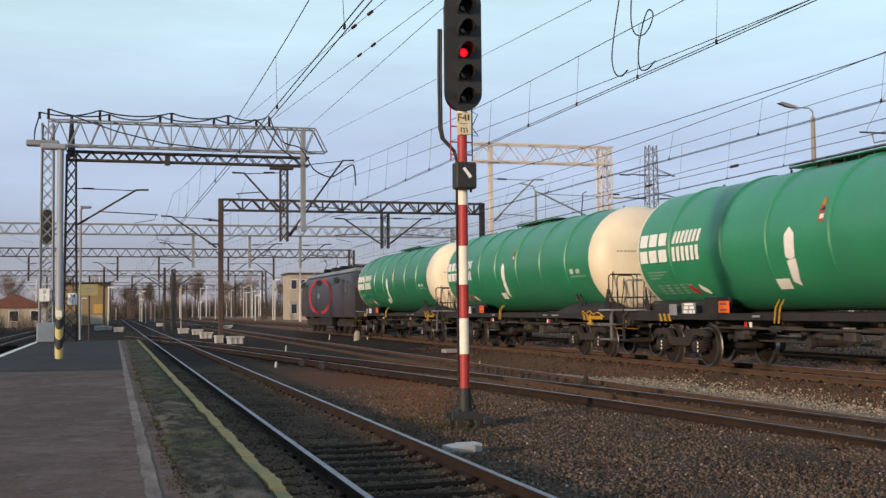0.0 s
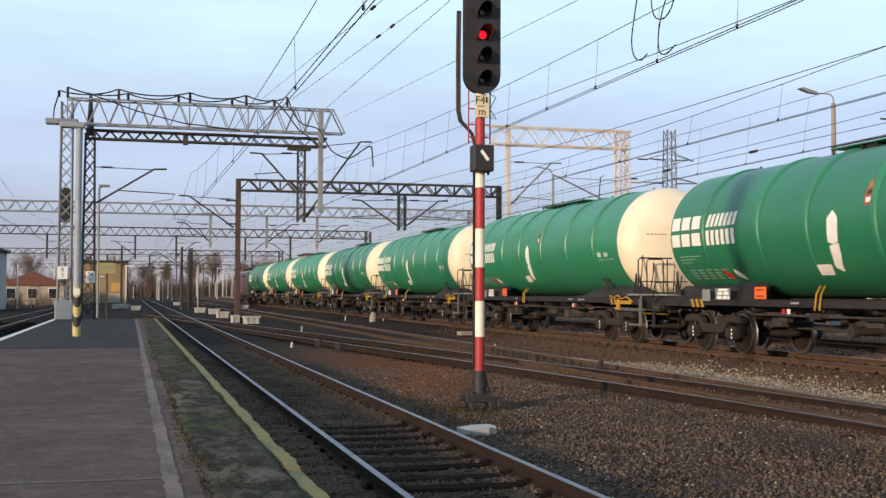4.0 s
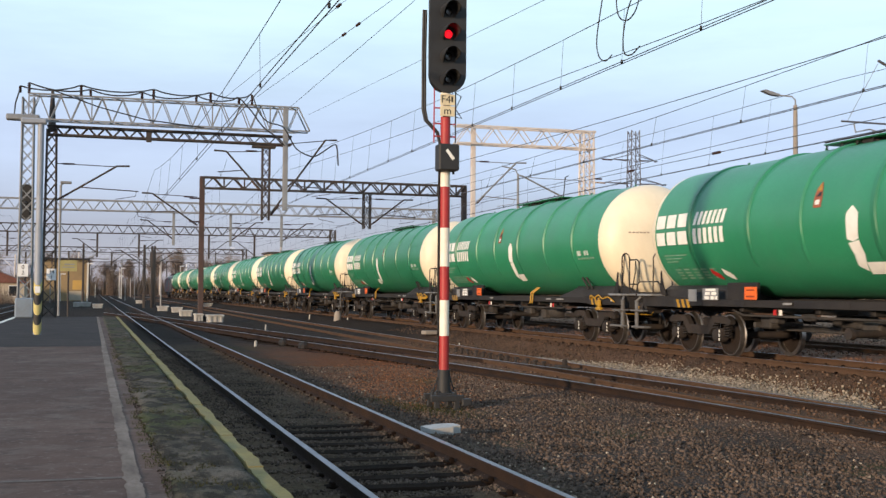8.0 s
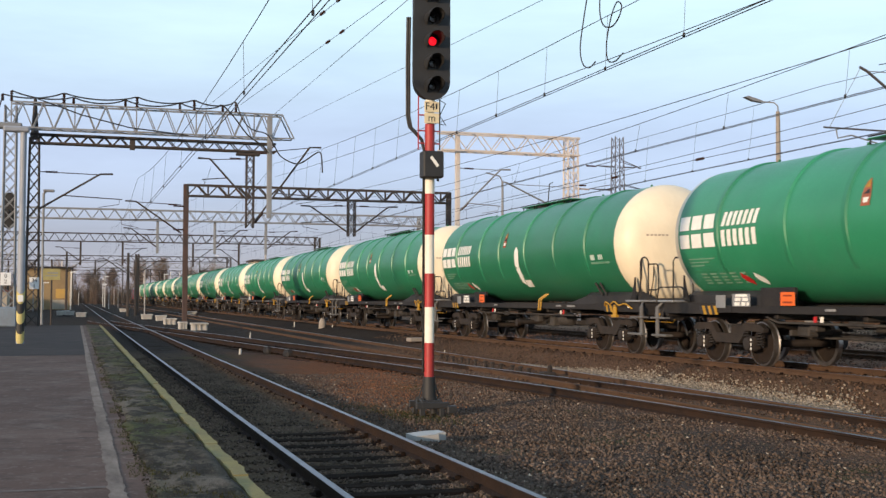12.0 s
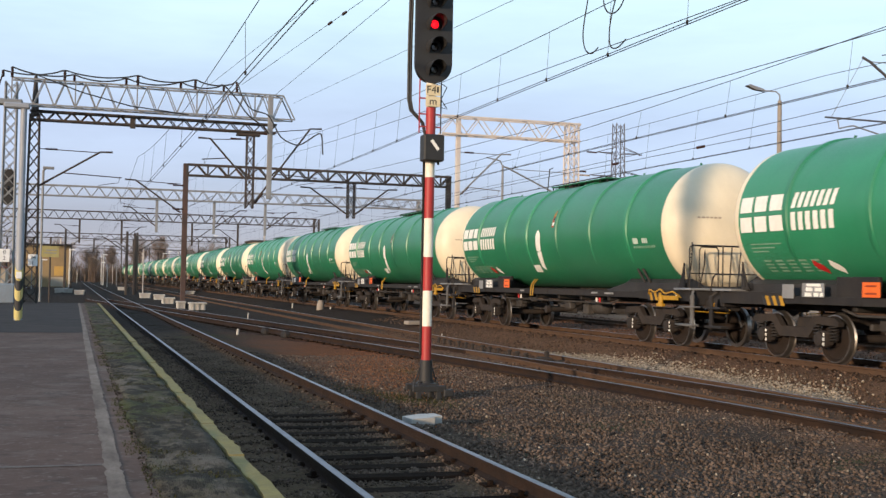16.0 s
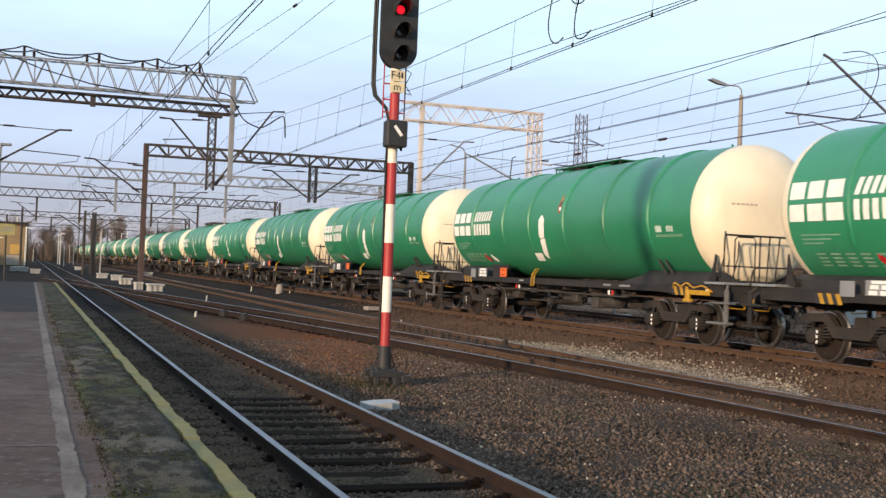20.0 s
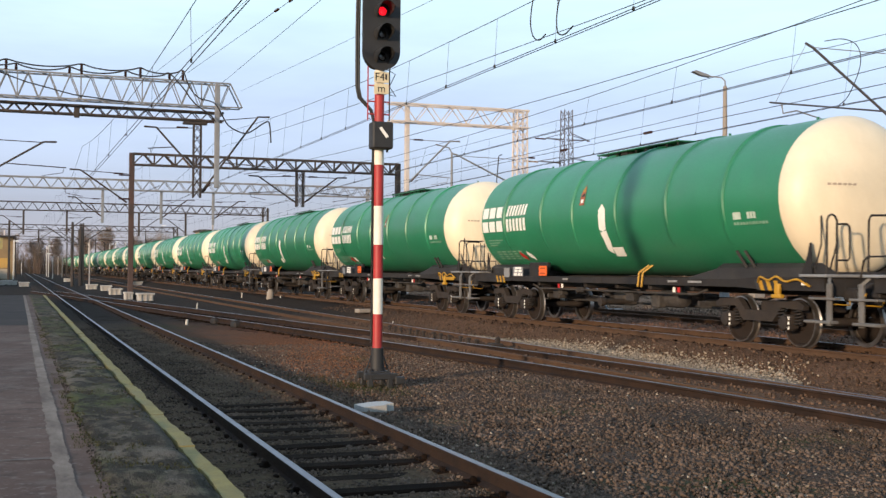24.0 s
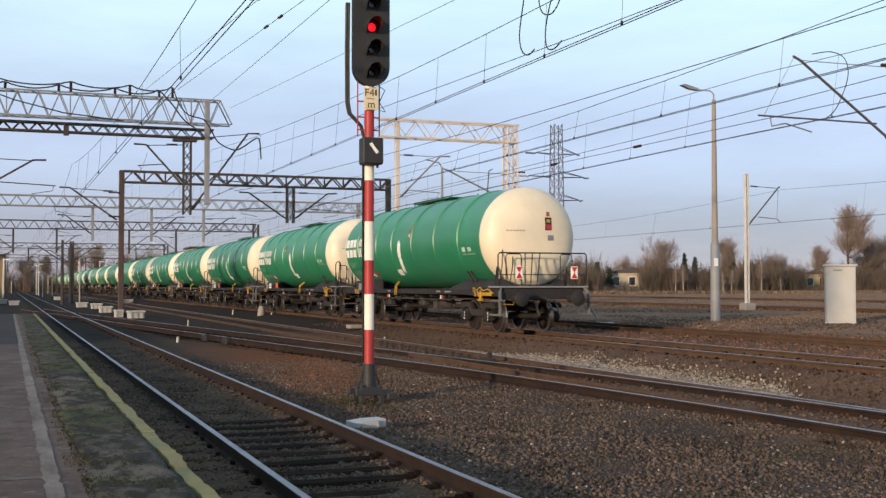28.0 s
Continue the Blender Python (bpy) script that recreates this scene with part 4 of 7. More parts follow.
def railing(w, hoops):
    """Handrails: tall ones round the rear platform, a low one along the near side of the front platform."""
    y = -8.14
    if hoops:
        g = Geo()
        g.tube([(-1.35, y, 1.3), (-1.35, y, 2.28), (-1.31, y, 2.36), (-1.25, y, 2.39), (-1.18, y, 2.36), (-1.14, y, 2.28), (-1.14, y, 1.3)], 0.02, 6)
        part("handrail", g, M_FRAME, w, smooth=True)
        g = Geo()
        g.tube([(-1.14, y, 2.22), (-0.92, y, 2.23), (-0.87, y, 2.18), (-0.87, y, 1.65), (-0.91, y, 1.6), (-1.14, y, 1.6)], 0.017, 6)
        part("handrail", g, M_FRAME, w, smooth=True)
        g = Geo()
        g.tube([(-0.47, y, 1.35), (-0.46, y, 2.3), (-0.41, y, 2.39), (0.02, y, 2.40), (0.08, y, 2.33), (0.08, y, 1.35)], 0.02, 6)
        part("handrail", g, M_FRAME, w, smooth=True)
    else:
        g = Geo()
        g.tube([(-1.40, y, 1.3), (-1.40, y, 2.24), (-1.35, y, 2.30), (1.35, y, 2.30), (1.40, y, 2.24), (1.40, y, 1.3)], 0.02, 6)
        g.tube([(-1.40, y, 1.68), (1.40, y, 1.68)], 0.013, 6)
        part("handrail", g, M_FRAME, w, smooth=True)
        for x0, x1 in ((-1.14, -0.66), (0.57, 0.95)):
            g = Geo()
            g.tube([(x0, y + 0.03, 1.35), (x0, y + 0.03, 2.2), (x0 + 0.05, y + 0.03, 2.27), (x1 - 0.05, y + 0.03, 2.27), (x1, y + 0.03, 2.2), (x1, y + 0.03, 1.35)], 0.016, 6)
            part("handrail", g, M_FRAME, w, smooth=True)
        for x0, x1 in ((-0.54, -0.54), (-0.37, -0.31), (-0.17, -0.07)):
            part("baluster", Geo().tube([(x0, y + 0.04, 1.35), (x1, y + 0.04, 2.29)], 0.017, 6), M_FRAME, w, smooth=True)
    g = Geo()
    g.tube([(-1.40, 8.3, 1.3), (-1.40, 8.22, 1.58), (-1.40, 8.12, 1.65), (-1.40, 7.15, 1.65), (-1.40, 7.05, 1.58), (-1.40, 7.0, 1.4)], 0.018, 6)
    part("low_handrail", g, M_FRAME, w, "low bent handrail", smooth=True)
    for sx in (-1, 1):
        for e, yy in ((-1, YR), (1, YF)):
            g = Geo()
            g.prism(((yy + e * 0.16, 1.34), (yy + e * 0.28, 1.55), (yy + e * 0.36, 1.75), (yy + e * 0.40, 1.92), (yy + e * 0.43, 1.92), (yy + e * 0.46, 1.34)), sx * 1.12 - 0.012, sx * 1.12 + 0.012, "x")
            part("gusset_plate", g, M_FRAME, w, "pointed dark gusset plate")


def build_wagon(name, hoops, last=False):
    w = thing(name, "green tank wagon with cream ends and white marks", "tank wagon", group="tank train")
    tank = part("tank", barrel_mesh(), M_GREEN, w, "green painted steel barrel", smooth=True)
    part("tank_end", head(1, YF), M_CREAM, w, "cream dished tank end", smooth=True)
    part("tank_end", head(-1, YR), M_CREAM, w, "cream dished tank end", smooth=True)
    for y in (5.5, 3.1, 1.27, -0.9, -3.1, -5.2):
        part("stiffening_ring", ring_geo(y), M_GREEN, tank, smooth=True)
    # marks on the near side: plain shapes in place of the owner's name
    for y1, y0 in ((7.03, 6.62), (6.53, 6.12), (6.02, 5.58)):
        for a0, a1 in ((-11.5, 0.0), (3.6, 15.5)):
            g = Geo()
            on_tank(g, y0, y1, a0, a1, ny=1, na=4)
            part("large_mark", g, M_WHITE, tank, "white block mark")
    for a0, a1, n, slant in ((4.2, 15.4, 7, -0.09), (-11.8, 1.2, 6, 0.0)):
        for k in range(n):
            g = Geo()
            yy, w_ = 5.32 - k * (1.36 / n), 1.36 / n
            on_tank(g, yy - w_ * 0.64, yy, a0, a1, ny=1, na=3, slant=slant)
            part("small_mark", g, M_WHITE, tank)
    g = Geo()
    for k in range(3):
        on_tank(g, YF - 1.35 + 0.25 * k, YF - 0.3, -21.5 - 3 * k, -20.5 - 3 * k, ny=1, na=1)
    for k in range(4):
        for j in range(5):
            on_tank(g, YF - 2.3 + 0.38 * j, YF - 2.05 + 0.38 * j, -36 - 3.2 * k, -34.4 - 3.2 * k, ny=1, na=1)
    tagged(part("data_lettering", g, M_FADED, tank, "faded rows of data bars"), kind="stuff")
    # unloading arrow in two halves, a dash beside it, and a warning label
    d = -0.68 if hoops else 0.0
    arrow = Geo()
    strip(arrow, ((6.3, d + 0.33, d + 0.36), (1.2, d + 0.18, d + 0.52), (-8, d + 0.21, d + 0.55), (-16.4, d + 0.26, d + 0.58), (-18.2, d + 0.40, d + 0.44)))
    part("arrow_mark", arrow, M_WHITE, tank, "upper half of the white unloading arrow")
    lower, e = Geo(), -0.30 if hoops else 0.0
    strip(lower, ((-17.6, d + 0.25, d + 0.27), (-19.2, d + 0.25, d + 0.57), (-28, d + 0.31 + e * 0.3, d + 0.60 + e * 0.3), (-37, d + 0.44 + e * 0.4, d + 0.68 + e * 0.4), (-41, d + 0.47 + e * 0.4, d + 0.5 + e * 0.4)))
    part("arrow_mark", lower, M_WHITE, tank, "lower half of the white unloading arrow")
    dash, yd = Geo(), -0.90 if hoops else 0.76
    strip(dash, ((-34, yd, yd + 0.5), (-44.3, yd + 0.1, yd + 0.56)))
    part("arrow_mark", dash, M_WHITE, tank, "slanted white dash beside the arrow")
    yl = 0.60 if hoops else -0.84
    g = Geo()
    strip(g, ((26.8, yl + 0.11, yl + 0.13), (22.0, yl + 0.04, yl + 0.21), (15, yl, yl + 0.24), (7.4, yl, yl + 0.24)))
    lab = part("warning_label", g, M_LABEL, tank, "faded red and yellow warning label")
    g = Geo()
    strip(g, ((25.5, yl + 0.11, yl + 0.13), (20, yl + 0.06, yl + 0.19)), 0.012)
    part("warning_symbol", g, M_SAFETY, lab)
    g = Geo()
    strip(g, ((18.5, yl + 0.05, yl + 0.10), (15.5, yl + 0.03, yl + 0.2)), 0.012)
    part("warning_symbol", g, M_BLACK, lab)
    g = Geo()
    strip(g, ((13, yl + 0.05, yl + 0.19), (9.5, yl + 0.06, yl + 0.18)), 0.012)
    part("warning_symbol", g, M_WHITE, lab)
    for dy, mt, nm in ((2.23, M_HRED, "red_placard"), (2.72, M_WHITE, "white_placard"))if not last else ((2.23, M_HRED, "red_placard"), (2.72, M_WHITE, "white_placard"), (3.2, M_HRED, "red_placard")):
        g = Geo()
        y = YF - dy
        strip(g, ((-35, y + 0.13, y + 0.15), (-39.5, y - 0.1, y + 0.17), (-43, y - 0.17, y + 0.1), (-47.5, y - 0.15, y - 0.13)), 0.012)
        part(nm, g, mt, tank)
    g = Geo()
    on_tank(g, -5.80, -5.54, -15.4, -10.0, ny=1, na=2)
    for k in range(3):
        on_tank(g, -6.08 - 0.095 * k, -6.0 - 0.095 * k, -15.2, -10.3, ny=1, na=2)
    tagged(part("wagon_lettering", g, M_PALELETTER, tank, "white bars of lettering"), kind="stuff")
    g = Geo()
    for k in range(11):
        on_tank(g, -5.60 - 0.1 * k, -5.53 - 0.1 * k, -19.6, -17.4, ny=1, na=1)
    tagged(part("small_lettering", g, M_FADED, tank, "row of faded lettering bars"), kind="stuff")
    # saddle and underside details
    for y0, y1 in ((-7.45, -4.4), (4.1, 7.45)):
        g = Geo()
        if y0 < 0:
            g.prism(((-4.4, 1.2), (-4.4, 1.46), (-3.3, 1.27), (-3.3, 1.2)), -1.03, 1.03, "x")
        g.prism(((-1.02, 1.16), (-1.04, 1.47), (-0.9, 1.56), (-0.6, 1.4), (0.6, 1.4), (0.9, 1.56), (1.04, 1.49), (1.02, 1.16)), y0, y1, "y")
        part("saddle", g, M_BAND, w, "dark grey saddle plate under the tank")
    for x in (-1, 1):
        part("bolster_plate", Geo().box((x * 1.19, 3.72, 1.36), (0.1, 1.15, 0.5), 0.02), M_FRAME, w)
    for y in (-5.35, -5.62):
        part("tank_bracket", Geo().bar((-1.17, y + 0.1, 1.80), (-1.05, y - 0.08, 1.47), 0.03, 0.05), M_FRAME, w)
    # underframe
    for s in (-1, 1):
        g = Geo()
        x = s * 1.3
        g.box((x, 0, 1.165), (0.04, 16.1, 0.14), 0.008).box((x - s * 0.05, 0, 1.235), (0.14, 16.1, 0.02), 0.006).box((x - s * 0.05, 0, 1.105), (0.14, 16.1, 0.02), 0.006)
        for k in range(9):
            g.box((x + s * 0.012, -7.0 + 1.75 * k, 1.17), (0.03, 0.035, 0.12))
        for e in (-1, 1):
            g.prism(((e * 5.2, 1.23), (e * 6.2, 1.30), (e * 8.05, 1.31), (e * 8.05, 1.06), (e * 6.4, 1.06), (e * 5.2, 1.11)), x - 0.03, x + 0.03, "x")
        part("side_sill", g, M_FRAME, w)
    part("centre_sill", Geo().box((0, 0, 1.11), (0.6, 15.9, 0.32), 0.02), M_FRAME, w)
    for y in (-3.6, -1.9, -0.4, 1.2, 2.6, 3.9):
        part("cross_beam", Geo().box((0, y, 1.08), (2.3, 0.14, 0.2), 0.02), M_FRAME, w)
    for y in (-3.3, 3.3):
        part("brake_rod", Geo().box((0.1, y, 0.66), (0.12, 2.4, 0.1), 0.02).box((-0.4, y * 1.1, 0.72), (1.2, 0.08, 0.12), 0.02), M_GEAR, w)
    for s in (-1, 1):
        part("headstock", Geo().box((0, s * 8.1, 1.13), (2.5, 0.14, 0.32), 0.02), M_FRAME, w)
        part("end_platform", Geo().box((0, s * 7.85, 1.33), (2.86, 0.72, 0.05), 0.01), M_GALV, w, "worn grey platform plate")
        for x in (-0.88, 0.88):
            g = Geo()
            g.lathe([(0.13, 8.14), (0.13, 8.4), (0.09, 8.42), (0.09, 8.56), (0.2, 8.58), (0.22, 8.62), (0.17, 8.655), (0.0, 8.66)], (x, 0, 1.0), "y", 18)
            if s < 0:
                g.v = [(a, -b, c) for a, b, c in g.v]
            part("buffer", g, M_FRAME, w, smooth=True)
        g = Geo()
        g.tube([(0, s * 8.15, 1.0), (0, s * 8.4, 1.0), (0, s * 8.5, 0.93), (0, s * 8.45, 0.82), (0, s * 8.55, 0.7)], 0.045, 8)
        part("coupling", g, M_FRAME, w, smooth=True)
        for x in (-0.3, 0.35):
            g = Geo()
            g.tube([(x, s * 8.15, 0.95), (x + 0.02, s * 8.35, 0.75), (x + 0.04, s * 8.45, 0.5), (x + 0.08, s * 8.5, 0.62)], 0.025, 6)
            part("brake_hose", g, M_BLACK, w, smooth=True)
        for x in (-1.40, 1.40):
            g = Geo()
            yy = s * 8.27
            g.box((x, yy, 0.84), (0.05, 0.12, 0.72), 0.008)
            g.box((x, yy + s * -0.12, 0.94), (0.16, 0.68, 0.04), 0.01).box((x, yy + s * -0.22, 0.54), (0.2, 0.68, 0.05), 0.01)
            g.bar((x, yy, 1.18), (x * 0.94, yy - s * 0.1, 1.3), 0.05)
            part("step", g, M_FRAME if s > 0 and not hoops else M_STEP, w, "grey step on a post" if s < 0 or hoops else "")
            g = Geo()
            g.tube([(x * 0.98, s * 8.2, 1.05), (x * 0.98, s * 8.28, 0.85), (x * 0.7, s * 8.28, 0.83), (x * 0.66, s * 8.2, 1.02)], 0.014, 6)
            part("shunter_handle", g, M_SAFETY, w, "yellow bent shunter's handle", smooth=True)
        # hazard striped plates on the sill ends
        for x in (-1.345, 1.345):
            g = Geo()
            ys = [(-6.5 if s < 0 else 6.05) + 0.115 * (k - 3) for k in range(7)]
            for k in range(6):
                g.slot = k % 2
                g.add([(x, yy + d, zz) for yy, d, zz in ((ys[k], 0, 1.05), (ys[k + 1], 0, 1.05), (ys[k + 1], 0.09, 1.235), (ys[k], 0.09, 1.235))], [(0, 1, 2, 3)])
            part("hazard_plate", g, [M_SAFETY, M_BLACK], w, "yellow and black striped plate")
        bogie(w, s * 5.80)
    railing(w, hoops)
    # ladder up the rear, chocks, brake gear under the floor
    g = Geo()
    for x in (-1.05, -0.72):
        g.tube([(x, YR - 0.45, 1.45), (x, YR - 0.62, 1.9), (x + 0.05, YR - 0.55, 2.4)], 0.016, 6)
    part("grab_rail", g, M_FRAME, w, smooth=True)
    for y, l in ((1.9, 1.1), (-2.2, 0.9)):
        g = Geo()
        g.lathe([(0.0, -l / 2 - 0.06), (0.17, -l / 2), (0.19, -l / 2 + 0.05), (0.19, l / 2 - 0.05), (0.17, l / 2), (0.0, l / 2 + 0.06)], (0.25 if y > 0 else -0.7, y, 0.78), "y", 16)
        part("air_reservoir", g, M_GEAR, w, smooth=True)
    g = Geo()
    for c, d in (((-0.55, 0.2, 0.72), (0.5, 0.7, 0.42)), ((0.5, 2.2, 0.75), (0.7, 0.9, 0.44)), ((0.6, -1.3, 0.72), (0.6, 1.2, 0.46)), ((-0.75, 3.4, 0.78), (0.35, 0.5, 0.36)), ((-0.9, -1.9, 0.72), (0.3, 0.45, 0.4)), ((-1.0, -0.9, 0.8), (0.25, 0.5, 0.3)), ((-0.9, 2.9, 0.85), (0.3, 0.34, 0.25)), ((-1.05, -2.9, 0.95), (0.2, 0.3, 0.26)), ((-1.1, 1.5, 0.92), (0.12, 0.5, 0.18))):
        part("brake_gear", Geo().box(c, [v * 0.72 for v in d], 0.03), M_GEAR, w)
    g = Geo()
    for x, z in ((-1.15, 0.92), (-0.3, 0.62), (0.6, 0.8)):
        g.tube([(x, -4.2, z + 0.1), (x, -3.8, z), (x, 3.8, z), (x, 4.2, z + 0.1)], 0.025, 6)
    part("brake_pipe", g, M_GEAR, w, smooth=True)
    g = Geo()
    g.tube([(-0.2, 0.0, 1.3), (-0.2, 0.0, 0.9), (-0.6, 0.0, 0.66), (-1.25, 0.0, 0.66)], 0.075, 10)
    g.lathe([(0.11, -1.36), (0.11, -1.25)], (0, 0.0, 0.66), "x", 14)
    part("outlet_pipe", g, M_BOGIE, w, smooth=True)
    for y in (-2.02, -1.86) if hoops else (0.92, 1.08):
        g = Geo()
        g.tube([(-1.22, y - 0.16 if hoops else y + 0.1, 1.52), (-1.39, y - 0.02, 1.36), (-1.40, y + 0.03, 1.04)], 0.024 if hoops else 0.019, 6)
        part("brake_lever", g, M_SAFETY, w, "bent yellow bar", smooth=True)
    # yellow hand brake rod and its bracket over the rear bogie
    g = Geo()
    g.tube(smooth([(-1.36, -6.2, 1.2), (-1.42, -6.35, 1.30), (-1.42, -6.6, 1.24), (-1.4, -6.8, 1.31), (-1.42, -7.1, 1.22), (-1.4, -7.4, 1.26), (-1.36, -7.7, 1.14)]), 0.019, 6)
    part("hand_brake_bar", g, M_SAFETY, w, "bent yellow hand brake bar", smooth=True)
    part("hand_brake_bracket", Geo().box((-1.4, -6.85, 1.05), (0.07, 0.14, 0.26), 0.015).box((-1.4, -6.85, 0.95), (0.1, 0.28, 0.07), 0.015), M_SAFETY, w, "yellow bracket")
    if not hoops:
        part("hand_brake_plate", Geo().box((-1.39, -7.3, 1.12), (0.03, 0.7, 0.1), 0.01), M_SAFETY, w, "yellow plate")
    # plates on the sill
    part("data_plate", Geo().box((-1.345, 4.82, 1.36), (0.012, 0.66, 0.26), 0.003), M_GALV, w, "grey plate with white squares")
    g = Geo()
    for yy, zz, ly, lz in ((4.80, 1.455, 0.42, 0.05), (4.66, 1.375, 0.2, 0.07), (4.93, 1.375, 0.2, 0.07), (4.56, 1.28, 0.08, 0.07), (4.72, 1.28, 0.14, 0.07), (4.96, 1.28, 0.2, 0.07)):
        g.box((-1.354, yy, zz), (0.006, ly, lz))
    tagged(part("plate_lettering", g, M_WHITE, w), kind="stuff")
    for y, mt in ((2.55, M_HRED), (2.35, M_WHITE), (-3.02, M_WHITE), (-3.2, M_HRED)):
        part("brake_label", Geo().box((-1.2, y, 1.0), (0.012, 0.10, 0.11), 0.002), mt, w)
    part("plate_holder", Geo().box((-1.345, 5.6, 1.33), (0.02, 0.36, 0.27), 0.004), M_GALV, w)
    if not last:
        pl = part("hazard_number_plate", Geo().box((-1.36, 3.18, 1.385), (0.014, 0.46, 0.26), 0.003), M_ORANGE, w, "orange hazard plate")
        part("plate_lettering", Geo().box((-1.37, 3.18, 1.45), (0.006, 0.28, 0.035)).box((-1.37, 3.18, 1.32), (0.006, 0.3, 0.035)), M_DARKORANGE, pl)
    for y, sz, mt in ((-3.18, 0.36, M_SILLMARK), (-4.03, 0.5, M_SILLMARK), (1.9, 0.3, M_SILLMARK), (-7.5, 0.1, M_WHITE)):
        part("sill_label", Geo().box((-1.345, y, 1.18), (0.012, sz, 0.045), 0.002), mt, w)
    # roof walkway and manhole
    wk = part("walkway", Geo().box((0, 0.18, ZC + R + 0.075), (0.7, 3.85, 0.03), 0.006), M_RING, w, "dark green grated roof walkway")
    g = Geo()
    for k in range(9):
        for s in (-0.3, 0.3):
            g.tube([(s, -1.7 + 0.47 * k, ZC + R + 0.07), (s, -1.7 + 0.47 * k, ZC + R - 0.08)], 0.02, 5)
    tagged(part("walkway_legs", g, M_FRAME, wk), kind="stuff")
    for s in (-0.32, 0.32):
        g = Geo()
        g.tube([(s, -1.75, ZC + R + 0.12), (s, 2.1, ZC + R + 0.12)], 0.014, 6)
        part("toe_rail", g, M_FRAME, wk, smooth=True)
    g = Geo()
    g.lathe([(0.28, 0), (0.28, 0.16), (0.31, 0.17), (0.31, 0.2), (0.12, 0.26), (0.0, 0.27)], (0, 0.9, ZC + R - 0.12), "z", 20)
    part("manhole", g, M_FRAME, w, smooth=True)
    for k in range(5):
        y = -6.2 + 2.9 * k
        part("lifting_lug", Geo().tube([(0.0, y, ZC + R - 0.03), (0.0, y, ZC + R + 0.08)], 0.03, 6), M_RING, tank)
    if last:
        for x in (-0.77, 0.98):
            g = Geo()
            g.box((x, -8.19, 1.74), (0.22, 0.02, 0.36), 0.004)
            bd = part("tail_board", g, M_WHITE, w, "white and red tail board")
            g = Geo()
            for sg in (-1, 1):
                g.prism(((x - 0.1, 1.74 + sg * 0.16), (x + 0.1, 1.74 + sg * 0.16), (x, 1.74)), -8.208, -8.202, "y")
            part("red_triangle", g, M_HRED, bd)
        lb = part("warning_label", dome_patch(0.31, 0.53, 2.98, 3.36), M_BLACK, w, "red and black warning label on the tank end")
        part("label_symbol", dome_patch(0.34, 0.50, 3.01, 3.15, 0.012), M_HRED, lb)
        part("label_symbol", dome_patch(0.36, 0.48, 3.21, 3.3, 0.012), M_SAFETY, lb)
        part("label_tip", dome_patch(0.36, 0.47, 3.39, 3.52, 0.012), M_LABEL, lb)
        part("end_label", dome_patch(0.39, 0.59, 2.68, 2.84), M_GALV, w, "small grey label")
    for k in range(6):
        part("end_lettering", dome_patch(-0.9 + 0.1 * k, -0.83 + 0.1 * k, 2.945, 2.985), M_RUSTBAR, w)
    return w


M_PALELETTER = mat("pale_worn_lettering", (0.50, 0.58, 0.50), (0.36, 0.46, 0.38), rough=0.6, scale=9, fine=60, bump=0.0)
M_LABEL = mat("faded_red_label", (0.36, 0.10, 0.045), (0.28, 0.08, 0.04), rough=0.6, scale=12, fine=60, bump=0.0)
M_DARKORANGE = mat("dark_orange_digits", (0.30, 0.05, 0.012), (0.24, 0.04, 0.01), rough=0.6, scale=8, fine=60, bump=0.0)
M_SILLMARK = mat("grey_stencil_lettering", (0.34, 0.34, 0.33), (0.16, 0.16, 0.16), rough=0.7, scale=16, fine=60, bump=0.0)
M_STEP = mat("worn_grey_step_paint", (0.15, 0.15, 0.15), (0.105, 0.105, 0.10), rough=0.65, scale=4, fine=50, bump=0.1, dirt=(0.09, 0.075, 0.06), dirt_amount=0.6)
M_FADED = mat("faded_white_lettering", (0.22, 0.36, 0.26), (0.14, 0.28, 0.18), rough=0.6, scale=5, fine=60, bump=0.0)

# Way of the first near wagon along the track: seconds, metres
SPEED_ROWS = ((0, 19.66), (2, 53.89), (4, 88.17), (6, 122.38), (8, 156.41), (10, 190.24), (12, 223.89), (14, 257.37), (16, 290.75), (18, 324.01), (20, 357.14), (22, 390.12), (24, 423.12), (26, 456.00), (28, 488.72))
PITCH, ARROW = 17.334, 0.15
HOOPED = {7, 8, 9, 10, 11, 12, 23, 24, 25}
wagon_a = build_wagon("tank_wagon", False)
wagon_b = build_wagon("tank_wagon", True)
wagon_z = build_wagon("tank_wagon", False, True)
WAGONS = {}
for _k in range(-2, 27):
    src, first = (wagon_z, True) if _k == 26 else (wagon_b, _k == 7) if _k in HOOPED else (wagon_a, _k == -2)
    WAGONS[_k] = src if first else copy_thing(src, pose(TRAIN_X, 0, TRAIN_Z))


def train_pose(k, s):
    return pose(TRAIN_X, s - ARROW - PITCH * k, TRAIN_Z)


def motions():
    for k, wagon in WAGONS.items():
        walk(wagon, [(t, train_pose(k, s)) for t, s in SPEED_ROWS])
    walk(loco, [(t, pose(TRAIN_X, s - ARROW + PITCH * 2 + 8.67 + 9.4, TRAIN_Z)) for t, s in SPEED_ROWS])


